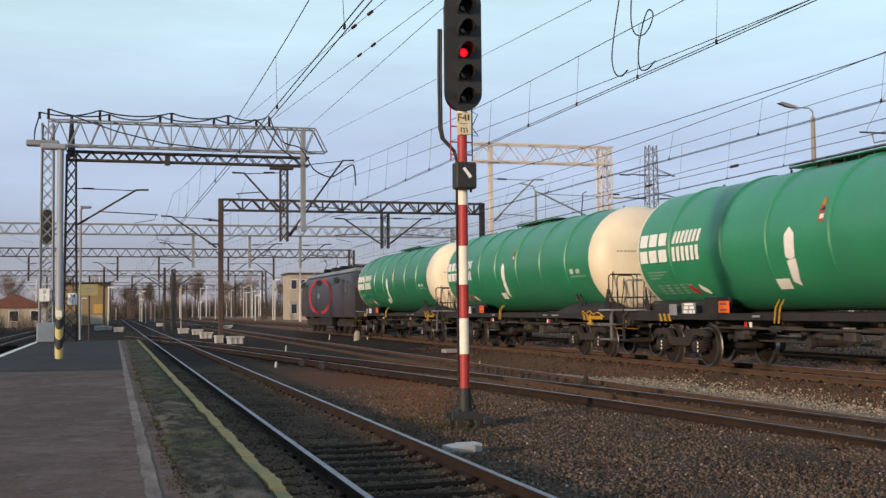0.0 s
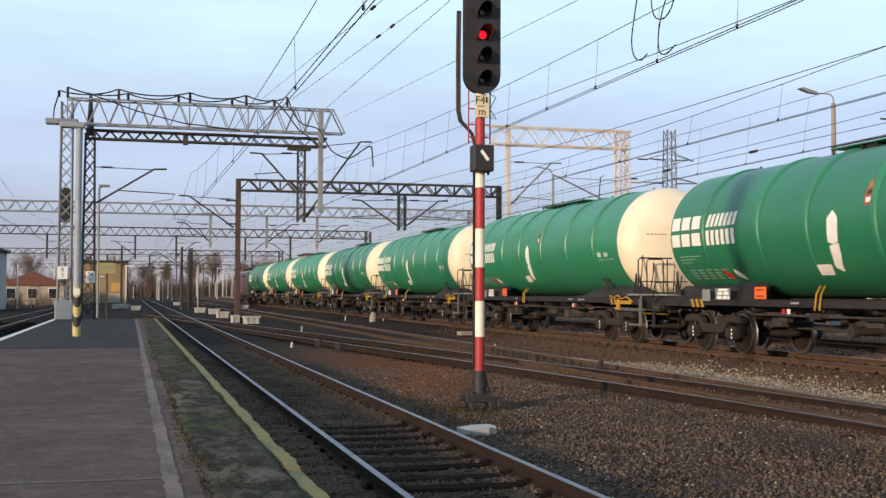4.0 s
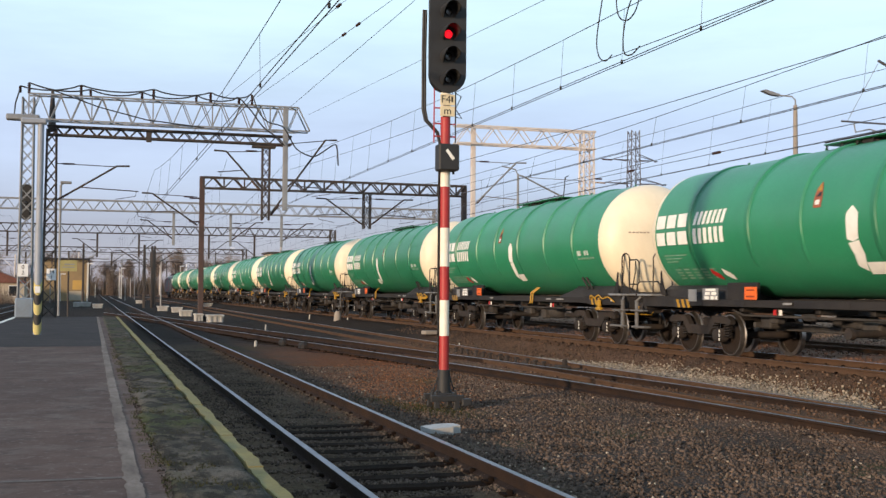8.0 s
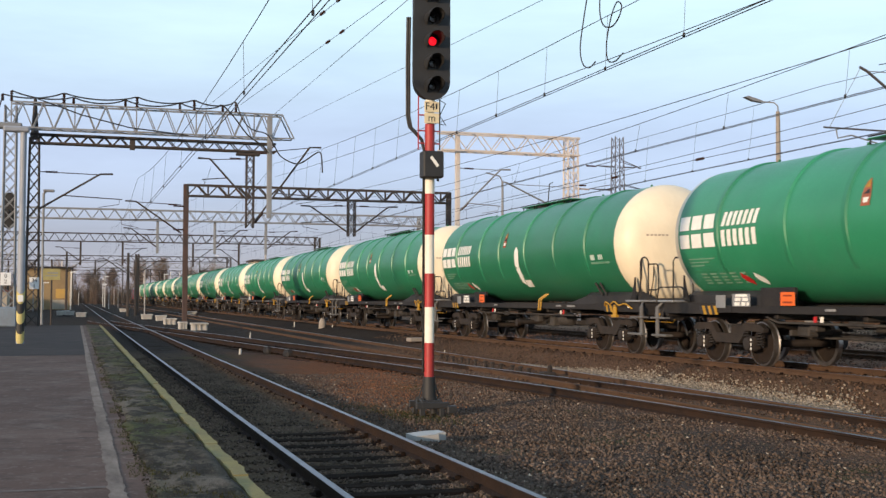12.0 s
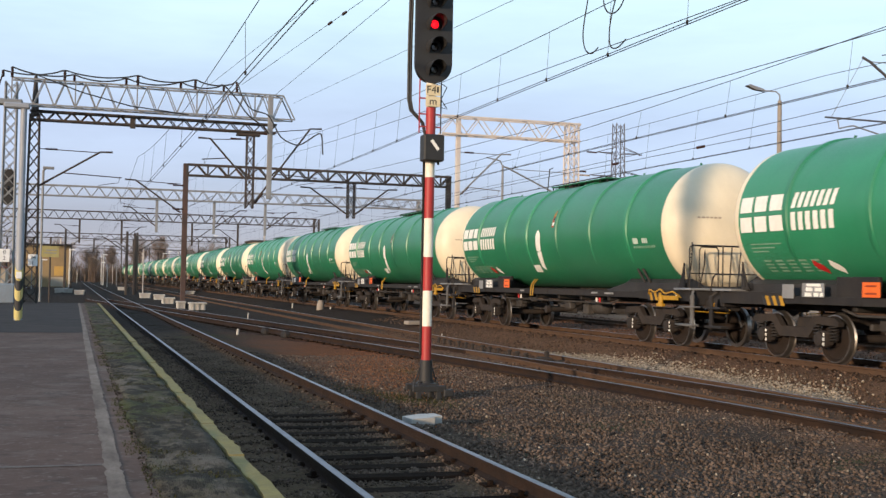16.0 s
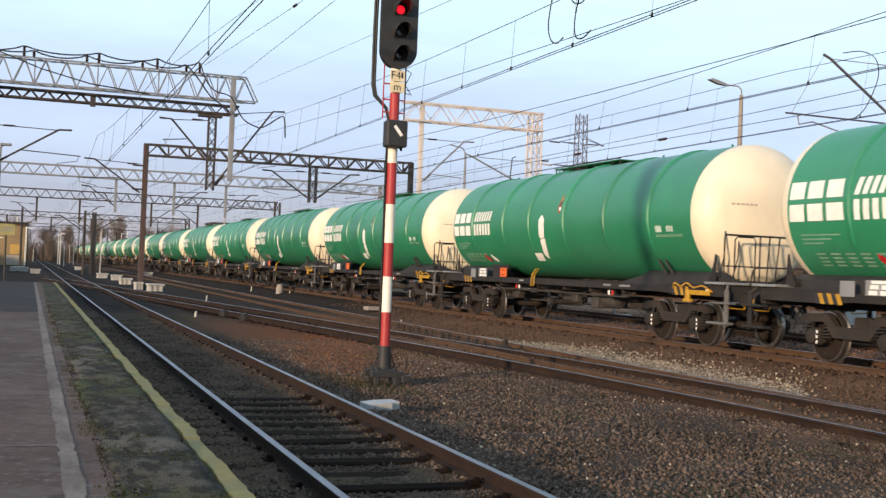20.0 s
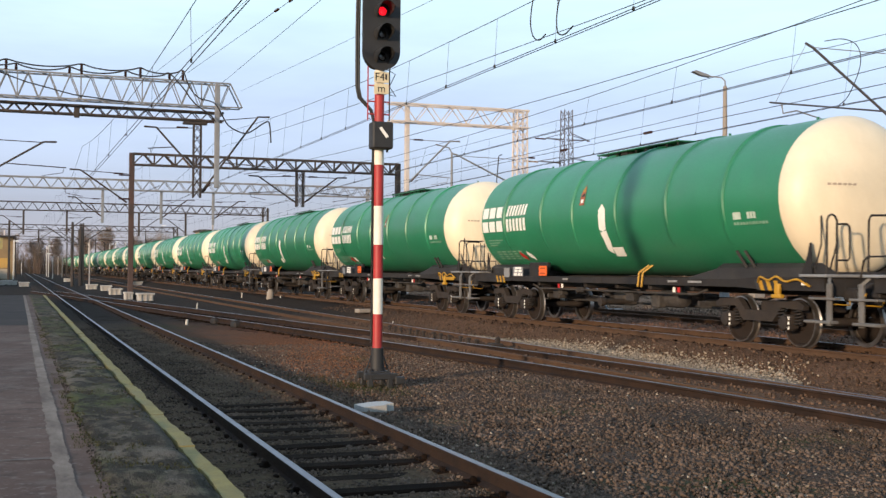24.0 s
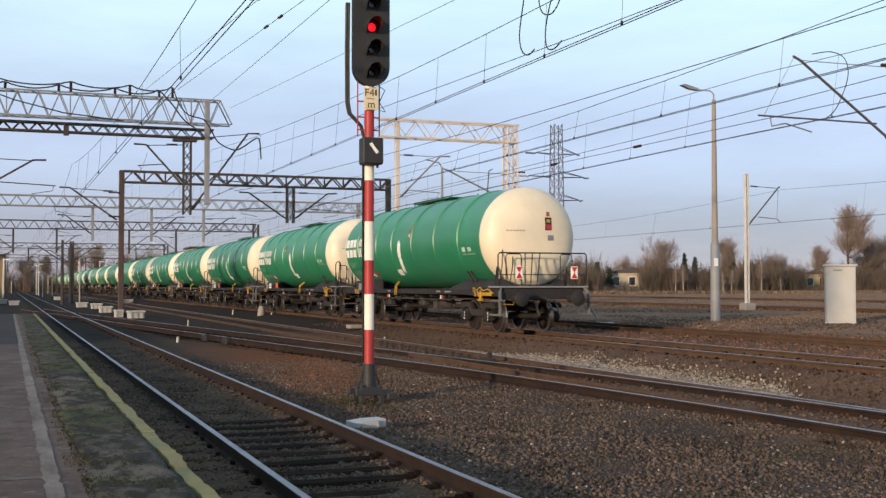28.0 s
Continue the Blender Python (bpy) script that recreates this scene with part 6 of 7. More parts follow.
# dark gantry beside it
gb = thing("catenary_gantry", "dark lattice catenary gantry with a tapering post", "gantry")
lattice_post(gb, -1.98, 58.9, 0.25, 9.4, 0.62, 0.42, M_DARKSTEEL, 0.62)
part("post_tip", Geo().tube([(-1.98, 58.9, 9.3), (-1.98, 58.9, 11.35)], [0.2, 0.07], 4), M_DARKSTEEL, gb)
truss(gb, -2.2, 9.75, 58.9, 9.14, 9.56, 0.5, 0.39, M_DARKSTEEL, 0.085, 0.05)
lattice_post(gb, 8.42, 58.6, 5.2, 9.0, 0.36, 0.36, M_DARKSTEEL, 0.5, "drop_post", 0.06)
part("hanger_plate", Geo().box((8.3, 58.6, 8.95), (1.2, 0.4, 0.12), 0.02), M_DARKSTEEL, gb)
part("splice_plate", Geo().box((2.6, 58.6, 9.19), (0.26, 0.06, 0.5), 0.01), M_DARKSTEEL, gb)
cantilever(gb, -1.7, 58.9, 5.95, 7.75, 1.1, 7.72, 2.15, 6.5)
cantilever(gb, 8.2, 58.6, 6.7, 8.72, 6.4, 8.66, 6.0, 7.6)
cantilever(gb, 8.6, 58.6, 5.4, 9.05, 11.5, 9.45, 11.9, 6.9)
part("km_plate", Geo().box((-1.87, 58.5, 2.32), (0.44, 0.02, 0.56), 0.004), M_SIGN, gb, "white kilometre plate")
part("lettering", text_mesh("34", 0.26, M_BLACK), None, gb, at=pose(-1.87, 58.485, 2.45, 90))
part("lettering", text_mesh("1", 0.26, M_BLACK), None, gb, at=pose(-1.87, 58.485, 2.18, 90))
part("km_plate", Geo().box((-3.1, 57.45, 2.5), (0.46, 0.02, 0.6), 0.004), M_SIGN, ga, "white kilometre plate")
part("lettering", text_mesh("0", 0.26, M_BLACK), None, ga, at=pose(-3.1, 57.435, 2.64, 90))
part("lettering", text_mesh("2", 0.26, M_BLACK), None, ga, at=pose(-3.1, 57.435, 2.37, 90))
# back of a signal hung on the grey post
sg = part("signal_shield", Geo().prism([(-3.08 + 0.27 * math.cos(radians(a)), (6.4 if a < 180 else 5.2) + 0.27 * math.sin(radians(a))) for a in range(0, 360, 15)], 58.6, 58.8, "y"), M_BLACK, ga)
part("lens", Geo().lathe([(0, 58.57), (0.1, 58.6)], (-3.08, 0, 5.75), "y", 14), M_LENS, sg)

# tubular lamp post with a striped foot
lp = thing("platform_lamp_post", "pale tubular lamp post with a yellow and black striped foot", "lamp post", pose(-1.54, 36.5, 0.25))
part("post", Geo().lathe([(0.115, 0), (0.115, 3.2), (0.095, 3.25), (0.095, 6.35)], n=16), M_GALVPALE, lp, smooth=True)
part("luminaire", Geo().box((-0.2, 0, 6.42), (0.75, 0.3, 0.17), 0.05), M_GALVPALE, lp)
for k in range(5):
    g = Geo()
    for i in range(16):
        a0, a1 = 2 * math.pi * i / 16, 2 * math.pi * (i + 1) / 16
        z = lambda a: 0.30 * k + 0.18 * math.sin(a) + 0.18
        vs = [(0.121 * math.cos(a0), 0.121 * math.sin(a0), max(0, z(a0) - 0.02)), (0.121 * math.cos(a1), 0.121 * math.sin(a1), max(0, z(a1) - 0.02)), (0.121 * math.cos(a1), 0.121 * math.sin(a1), z(a1) + 0.28), (0.121 * math.cos(a0), 0.121 * math.sin(a0), z(a0) + 0.28)]
        g.add(vs, [(0, 1, 2, 3)])
    part("stripe", g, M_STRIPE if k % 2 == 0 else M_BLACK, lp)
part("notice", Geo().box((0.0, -0.16, 1.35), (0.16, 0.02, 0.2), 0.004), M_SIGN, lp)
lp2 = thing("platform_lamp_post", "slim grey lamp post behind the dark gantry", "lamp post", pose(-1.6, 62, 0.25))
part("post", Geo().tube([(0, 0, 0), (0, 0, 6.7), (0.15, 0, 6.85)], 0.06, 8), M_GALV, lp2, smooth=True)
part("luminaire", Geo().box((0.25, 0, 6.85), (0.55, 0.25, 0.13), 0.04), M_GALV, lp2)
bd = thing("notice_board", "yellowed notice board on a thin post", "sign", pose(-1.13, 61, -0.05))
part("post", Geo().tube([(0, 0, 0), (0, 0, 3.6)], 0.045, 8), M_DARKSTEEL, bd, smooth=True)
part("board", Geo().box((0, -0.06, 2.85), (0.82, 0.03, 0.56), 0.006), M_BOARD, bd, "dull yellow board with unreadable lines")
part("lines", Geo().box((0.05, -0.08, 2.92), (0.5, 0.004, 0.06)).box((0.0, -0.08, 2.78), (0.58, 0.004, 0.05)), M_GALV, bd)

# portal over the middle and main tracks
gc = thing("portal_gantry", "dark steel portal gantry over the main tracks", "gantry")
for x in (6.25, 22.8):
    part("post", Geo().box((x, 70, 4.1), (0.30, 0.34, 8.7), 0.02), M_RUSTPOST if x < 10 else M_DARKSTEEL, gc)
    part("post_foot", Geo().box((x, 70, -0.12), (0.6, 0.6, 0.4), 0.05), M_BOGIE, gc)
truss(gc, 6.3, 22.8, 70, 7.75, 8.4, 0.5, 0.62, M_DARKSTEEL, 0.1, 0.07, verticals=2)
for x in (16.4,):
    lattice_post(gc, x, 70, 5.5, 7.8, 0.42, 0.42, M_DARKSTEEL, 0.6, "drop_post", 0.07)
cantilever(gc, 6.0, 70, 5.5, 7.2, 3.35, 7.33, 2.4, 6.2)
cantilever(gc, 16.1, 70, 5.8, 7.4, 13.8, 7.33, 13.2, 6.3)
cantilever(gc, 16.7, 70, 5.8, 7.4, 18.8, 7.4, 19.6, 6.3)
for z in (7.1, 5.7):
    insulator(gc, (6.1, 69.8, z), (5.5, 69.8, z))

# pale gantry beyond the train
gd = thing("signal_gantry", "pale weathered lattice gantry beyond the train", "gantry")
truss(gd, 19.0, 27.3, 60, 9.8, 10.78, 0.7, 0.75, M_PALESTEEL, 0.09, 0.045, verticals=0)
lattice_post(gd, 26.9, 60, 0.3, 10.85, 0.75, 0.6, M_PALESTEEL, 0.6)
part("post", Geo().box((20.06, 60, 5.5), (0.24, 0.24, 10.4), 0.02), M_PALESTEEL, gd)
cantilever(gd, 20.2, 60, 6.48, 8.85, 22.6, 8.85, 22.6, 6.8, M_GALV)
part("bracket_tube", Geo().tube([(26.6, 60, 6.5), (22.99, 60, 8.12), (22.8, 60, 8.16)], 0.05, 7), M_GALV, gd, smooth=True)
part("top_stay", Geo().tube([(22.99, 60, 8.1), (24.0, 60, 8.04), (26.6, 60, 8.0)], 0.02, 6), M_GALV, gd, smooth=True)
for z in (8.1, 7.2, 6.4):
    insulator(gd, (27.2, 59.7, z), (27.7, 59.7, z))
part("cable", Geo().tube([(25.6, 59.6, 8.2), (25.4, 59.6, 8.1), (25.3, 59.6, 6.9), (25.2, 59.6, 5.8)], 0.03, 5), M_BLACK, gd, smooth=True)

# long gantries farther down the yard
def far_gantry(label, x0, x1, y, zb, zt, material, drops, half, posts):
    t = thing("yard_gantry", label, "gantry", group="yard gantries")
    truss(t, x0, x1, y, zb, zt, 0.8, half * 0.68, material, 0.10, 0.055, single=True)
    for x in drops:
        part("drop_post", Geo().box((x, y, (5.4 + zb) / 2), (0.22, 0.22, zb - 5.4), 0.02), material, t)
        s = 1 if int(x) % 2 else -1
        cantilever(t, x, y, 5.9, 7.4, x + s * 2.2, 7.5, x + s * 2.9, 6.4, M_DARKSTEEL)
    for x in posts:
        lattice_post(t, x, y, -0.2, zt, 0.7, 0.6, material, 1.2, "post", 0.1)
    return t


far_gantry("long pale lattice gantry across the whole yard", -22, 30, 100, 8.2, 9.05, M_GALV, (6.6, 11.4, 15.8), 0.9, (-22, 30))
far_gantry("long dark lattice gantry across the whole yard", -30, 28.5, 140, 8.2, 9.15, M_DARKSTEEL, (-9.3, 0.55, 5.27, 13.4, 18.85), 0.95, (-30, 28.5))
far_gantry("distant dark lattice gantry", -34, 24, 190, 7.5, 8.3, M_DARKSTEEL, (-6, 3, 9), 1.1, (-34, 24))
far_gantry("distant pale lattice gantry", -34, 40, 250, 8.0, 9.0, M_GALV, (-4, 6, 14, 22), 1.3, (-34, 40))
far_gantry("distant dark lattice gantry", -30, 46, 330, 8.0, 9.2, M_DARKSTEEL, (0, 8, 18, 28), 1.5, (-30, 46))

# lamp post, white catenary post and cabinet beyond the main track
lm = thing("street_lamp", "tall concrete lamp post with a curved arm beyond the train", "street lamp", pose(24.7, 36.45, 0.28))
part("post", Geo().lathe([(0.125, 2.9), (0.115, 3.4), (0.075, 8.3)], n=14), M_LAMPCONC, lm, smooth=True)
part("socket", Geo().lathe([(0.185, 0), (0.165, 2.85), (0.13, 2.95)], n=14), M_GALV, lm, "grey concrete socket", smooth=True)
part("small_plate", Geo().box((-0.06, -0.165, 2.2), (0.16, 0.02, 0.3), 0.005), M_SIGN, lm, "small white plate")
part("arm", Geo().tube([(0, 0, 8.2), (0, 0, 8.5), (-0.1, 0.08, 8.64), (-0.5, 0.33, 8.70)], 0.028, 8), M_GALV, lm, smooth=True)
part("lamp_head", Geo().prism(((-1.22, 8.83), (-1.08, 8.88), (-0.5, 8.74), (-0.45, 8.66), (-0.85, 8.70)), 0.25, 0.45, "y"), M_GALV, lm)
wp = thing("catenary_post", "white lattice catenary post in the far field", "catenary post", pose(36.9, 51.5, 0.28))
for x in (-0.14, 0.14):
    part("channel", Geo().box((x * 0.62, 0, 3.82), (0.065, 0.16, 7.0), 0.01), M_WPOST, wp)
g = Geo()
for k in range(13):
    g.bar((-0.09, -0.07, 0.4 + 0.5 * k), (0.09, -0.07, 0.65 + 0.5 * k), 0.04)
part("lacing", g, M_WPOST, wp)
part("post_foot", Geo().box((0, 0, 0.15), (0.7, 0.6, 0.5), 0.06), M_LAMPCONC, wp)
part("bracket_tube", Geo().tube([(0.12, 0, 4.55), (2.05, 0, 6.62), (2.15, 0, 6.66)], 0.04, 7), M_DARKGALV, wp, smooth=True)
part("top_stay", Geo().tube([(0.12, 0, 6.66), (2.05, 0, 6.58)], 0.018, 6), M_DARKGALV, wp, smooth=True)
part("registration_arm", Geo().tube([(0.75, 0, 5.0), (1.95, 0, 4.92), (2.2, 0, 4.7)], 0.02, 6), M_DARKGALV, wp, smooth=True)
part("steady_wire", Geo().tube([(2.05, 0, 6.5), (1.95, 0, 4.95)], 0.01, 5), M_DARKGALV, wp, smooth=True)
insulator(wp, (0.25, 0, 4.7), (0.55, 0, 5.02), 0.05)
insulator(wp, (0.3, 0, 6.65), (0.7, 0, 6.63), 0.05)
cb = thing("relay_cabinet", "tall pale grey relay cabinet beside the tracks", "cabinet", pose(27.3, 32.7, 0.28, 0, 0, -35))
part("body", Geo().box((0, 0, 1.0), (0.98, 0.75, 2.0), 0.015), M_CABINET, cb)
part("roof", Geo().box((0, 0, 2.03), (1.1, 0.86, 0.07), 0.02), M_CABINET, cb)
part("door", Geo().box((0, -0.385, 1.0), (0.86, 0.02, 1.8), 0.006), M_CABINET, cb)
part("plinth", Geo().box((0, 0, -0.02), (1.05, 0.8, 0.12), 0.01), M_CONC, cb)
part("vent", Geo().box((-0.1, -0.40, 1.86), (0.3, 0.015, 0.06), 0.004), M_GALV, cb)
sn = thing("fallen_stake", "thin leaning stake with a flat foot beyond the main track", "stake", pose(21.3, 39.2, 0.15))
part("stake", Geo().tube([(-0.7, 0, 1.2), (0.0, 0, 0.0)], 0.04, 6), M_GALV, sn, smooth=True)
part("foot", Geo().box((0.15, 0, 0.02), (0.9, 0.3, 0.06), 0.01), M_CONC, sn)
# bracket of a post that stands beyond the view
bk = thing("catenary_bracket_post", "grey catenary post with a slanting bracket over the outer track", "catenary post")
part("post", Geo().box((24.6, 26.4, 4.7), (0.3, 0.3, 9.0), 0.02), M_PALESTEEL, bk)
part("bracket_tube", Geo().tube([(24.5, 26.4, 5.42), (20.84, 26.5, 7.96), (20.6, 26.5, 8.06)], 0.04, 8), M_DARKGALV, bk, smooth=True)
part("registration_arm", Geo().tube([(23.5, 26.5, 6.3), (19.4, 26.5, 6.33)], 0.026, 6), M_DARKGALV, bk, smooth=True)
part("steady_arm", Geo().tube([(19.8, 26.5, 6.3), (19.85, 26.5, 6.05), (20.3, 26.5, 6.15), (21.2, 26.5, 5.95)], 0.022, 6), M_GALV, bk, smooth=True)
part("stay", Geo().tube([(20.84, 26.5, 7.96), (24.5, 26.4, 7.95)], 0.014, 5), M_GALV, bk, smooth=True)
part("stay", Geo().tube([(20.6, 26.5, 8.0), (19.6, 26.5, 6.35)], 0.008, 5), M_GALV, bk, smooth=True)
insulator(bk, (24.2, 26.4, 5.65), (23.75, 26.41, 5.95), 0.08)
insulator(bk, (24.1, 26.4, 8.0), (23.6, 26.4, 8.0), 0.06)

# high-voltage pylon far off
py = thing("power_pylon", "distant grey lattice power pylon with three pairs of arms", "pylon")
lattice_post(py, 59.7, 120, 0.3, 20.4, 1.5, 1.0, M_PYLON, 1.5, "tower", 0.09)
for z, l in ((16.9, 2.7), (14.2, 3.6), (11.5, 3.0)):
    for s in (-1, 1):
        g = Geo()
        for e in (-0.5, 0.5):
            g.bar((59.7 + s * 0.5, 120 + e, z), (59.7 + s * l, 120, z + 0.1), 0.09)
            g.bar((59.7 + s * 0.5, 120 + e, z + 0.7), (59.7 + s * l, 120, z + 0.1), 0.07)
        arm = part("arm", g, M_PYLON, py)
        part("insulator", Geo().tube([(59.7 + s * l, 120, z), (59.7 + s * l * 1.3, 121, z + 0.15)], 0.09, 6), M_INSUL, py)
l2 = thing("street_lamp", "distant slim lamp post beyond the train", "street lamp", pose(28.4, 75, 0.3))
part("post", Geo().lathe([(0.14, 0), (0.08, 9.6)], n=8), M_GALV, l2, smooth=True)
part("arm", Geo().tube([(0, 0, 9.5), (-0.2, 0, 9.9), (-1.2, 0, 10.1)], 0.05, 6), M_GALV, l2, smooth=True)


# ---- overhead line ----
def catenary(label, x, spans, zc, pair=True, zig=0.18, drops=6.3, rc=0.009, rm=0.0085):
    """Contact wire(s) and sagging messenger with droppers; spans: (y, messenger height) at each support, and the sag between."""
    t = thing("overhead_line", label, "overhead wire", group="overhead lines")
    side, far = 1, Geo()
    for (ya, za, sag), (yb, zb, _) in zip(spans, spans[1:]):
        xa, xb = x + zig * side, x - zig * side
        side = -side
        for dx in ((-0.05, 0.05) if pair and ya < 60 else (0.0,)):
            part("contact_wire", Geo().tube([(xa + dx, ya, zc), (xb + dx, yb, zc)], rc, 5), M_WIRE, t, smooth=True)
        pts = sagged((x, ya, za), (x, yb, zb), sag, 16)
        part("messenger_wire", Geo().tube(pts, rm, 5), M_WIRE, t, smooth=True)
        if drops:
            n = max(3, int((yb - ya) / drops))
            for i in range(1, n):
                f = i / n
                zz = za + (zb - za) * f - 4 * sag * f * (1 - f)
                if zz - zc < 0.2:
                    continue
                xx = xa + (xb - xa) * f
                if ya >= 100:
                    far.tube([(x, ya + (yb - ya) * f, zz), (xx, ya + (yb - ya) * f + 0.1, zc)], 0.006, 3)
                    continue
                dr = part("dropper", Geo().tube([(x, ya + (yb - ya) * f, zz), (xx, ya + (yb - ya) * f + 0.1, zc)], 0.0045, 4), M_WIRE, t)
                part("clamp", Geo().box((xx, ya + (yb - ya) * f + 0.1, zc + 0.02), (0.04, 0.04, 0.08), 0.01), M_WIRE, dr)
    if far.v:
        tagged(part("dropper_row", far, M_WIRE, t), kind="stuff")
    return t


def wire(label, pts, r=0.010, beads=()):
    t = thing("wire", label, "wire", group="overhead lines")
    part("strand", Geo().tube(pts, r, 5), M_WIRE, t, smooth=True)
    for f in beads:
        i = int(f * (len(pts) - 1))
        p = Vector(pts[i]).lerp(Vector(pts[min(i + 1, len(pts) - 1)]), f * (len(pts) - 1) - i)
        q = Vector(pts[i]).lerp(Vector(pts[min(i + 1, len(pts) - 1)]), min(1, f * (len(pts) - 1) - i + 0.02))
        d = (Vector(pts[-1]) - Vector(pts[0])).normalized()
        insulator(t, p - d * 0.25, p + d * 0.25, 0.05)
    return t


FAR = ((100, 7.6, 0.4), (140, 7.6, 0.4), (190, 7.5, 0.5), (250, 7.5, 0.5), (330, 7.5, 0.0))
catenary("twin contact wire and messenger over the platform track", 2.9, ((-4, 7.4, 1.15), (59, 7.6, 0.8)) + FAR, 5.42)
catenary("twin contact wire and messenger over the middle track", 9.75, ((-22, 8.4, 1.4), (59, 8.6, 0.7)) + FAR, 6.08, drops=2.9)
catenary("twin contact wire and messenger over the main track", 14.35, ((-25, 9.48, 1.0), (45, 6.27, 0.0), (70, 7.4, 0.6)) + FAR, 5.58, drops=4.2)
catenary("contact wire and messenger over the outer track", 19.4, ((-30, 8.2, 0.6), (26.5, 7.47, 0.1), (70, 7.6, 0.8)) + FAR, 5.82, drops=3.2)
catenary("contact wire and messenger over the far siding", 39.2, ((-20, 7.2, 0.7), (51.5, 6.8, 0.8), (110, 6.8, 0.8), (180, 6.8, 0)), 5.0, pair=False, rc=0.012)
catenary("contact wire and messenger behind the platform", -6.45, ((20, 7.4, 0.8), (59, 7.6, 0.8)) + FAR, 5.5, drops=0)
catenary("overhead wires beyond the outer track", 24.5, ((70, 7.6, 0.8),) + FAR, 5.9, drops=6.3)
catenary("overhead wires of the switch", 6.5, ((59, 8.3, 0.5), (70, 7.5, 0.6)) + FAR, 5.8, drops=6.3)
wire("high feeder wire running to the grey gantry", sagged((8.34, -8, 9.28), (9.42, 58, 10.89), 0.03), 0.010)
wire("high thin feeder wire", sagged((8.78, -8, 5.94), (10.5, 58, 10.65), 0.02), 0.007)
wire("feeder wire with insulators running to the gantry top", sagged((9.72, -8, 8.87), (7.77, 57.6, 11.33), 0.03), 0.010, (0.69, 0.72))
wire("feeder wire with insulators running to the gantry top", sagged((8.3, -8, 8.5), (6.07, 57.6, 11.11), 0.03), 0.009, (0.60, 0.63))
wire("feeder wire over the main track", sagged((15.2, -30, 7.4), (14.0, 70, 7.8), 0.99), 0.010)
wire("feeder wire over the outer track", sagged((18.8, -30, 5.85), (18.8, 70, 6.2), 0.0), 0.010, (0.62, 0.68))
wire("feeder wire over the outer track", sagged((18.0, -10, 7.0), (18.0, 70, 6.3), 0.55), 0.009)
wire("auxiliary wire under the middle messenger", sagged((9.75, -22, 5.55), (9.75, 59, 7.9), 0.52), 0.008)
# looped jumpers hanging from the messenger over the middle track
def hung(y, z):
    return (9.75, y - 0.45, z)


jm = thing("jumper_loops", "looped black jumper cables hanging from the messenger", "cable")
part("cable", Geo().tube(smooth([hung(21.3, 7.9), hung(21.55, 7.3), hung(21.72, 6.75), hung(21.6, 6.4), hung(21.3, 6.26), hung(21.0, 6.32)]), 0.014, 6), M_BLACK, jm, smooth=True)
part("cable", Geo().tube(smooth([hung(20.75, 7.9), hung(20.8, 7.3), hung(20.65, 6.98), hung(20.3, 6.86), hung(20.0, 6.95), hung(19.85, 7.15), hung(20.05, 7.28), hung(20.3, 7.05), hung(20.5, 6.6), hung(20.45, 6.25), hung(20.15, 6.16), hung(19.8, 6.25)]), 0.014, 6), M_BLACK, jm, smooth=True)
jn = thing("jumper_loops", "looped cable beside the outer track bracket", "cable")
part("cable", Geo().tube(smooth([(19.4, 24.2, 7.6), (19.5, 23.6, 7.55), (19.6, 23.2, 7.3), (19.6, 23.1, 6.8), (19.5, 23.4, 6.1), (19.4, 23.7, 5.85)]), 0.012, 6), M_BLACK, jn, smooth=True)


# ---- buildings, boxes, far masts and woods ----
M_OCHRE = mat("ochre_plaster", (0.30, 0.215, 0.115), (0.22, 0.155, 0.085), rough=0.9, scale=0.5, fine=25, bump=0.15, dirt=(0.33, 0.22, 0.1))
M_CREAMWALL = mat("cream_plaster", (0.42, 0.36, 0.28), (0.34, 0.29, 0.225), rough=0.9, scale=0.8, fine=25, bump=0.1, dirt=(0.35, 0.3, 0.24))
M_CREAMYELLOW = mat("faded_yellow_plaster", (0.36, 0.29, 0.16), (0.3, 0.24, 0.14), rough=0.9, scale=0.8, fine=25, bump=0.1, dirt=(0.24, 0.2, 0.14))
M_NOTICE = mat("faded_orange_notice", (0.50, 0.30, 0.07), (0.42, 0.26, 0.08), rough=0.7, scale=2, fine=25, bump=0.02)
M_ROOF = mat("dark_roof_felt", (0.05, 0.045, 0.045), (0.07, 0.06, 0.055), rough=0.9, scale=1, fine=20, bump=0.1)
M_REDROOF = mat("red_tile_roof", (0.17, 0.065, 0.045), (0.12, 0.05, 0.037), rough=0.85, scale=2, fine=30, bump=0.2)
M_BARK = mat("bare_bark", (0.10, 0.072, 0.055), (0.07, 0.05, 0.04), rough=0.95, scale=3, fine=30, bump=0.2)
M_TWIG = mat("bare_twigs", (0.27, 0.20, 0.17), (0.19, 0.145, 0.12), rough=0.95, scale=0.3, fine=10, bump=0.0, dirt=(0.10, 0.09, 0.05))
M_WBOX = mat("whitewashed_concrete", (0.50, 0.48, 0.44), (0.38, 0.365, 0.335), rough=0.85, scale=3, fine=40, bump=0.2, dirt=(0.25, 0.21, 0.17), dirt_amount=0.5)
M_BIRCH = mat("pale_birch_bark", (0.40, 0.35, 0.29), (0.28, 0.24, 0.2), rough=0.9, scale=5, fine=30, bump=0.2, dirt=(0.10, 0.09, 0.08), dirt_amount=0.5)
M_FIR = mat("dark_fir", (0.02, 0.035, 0.02), (0.03, 0.045, 0.025), rough=0.95, scale=2, fine=20, bump=0.1)


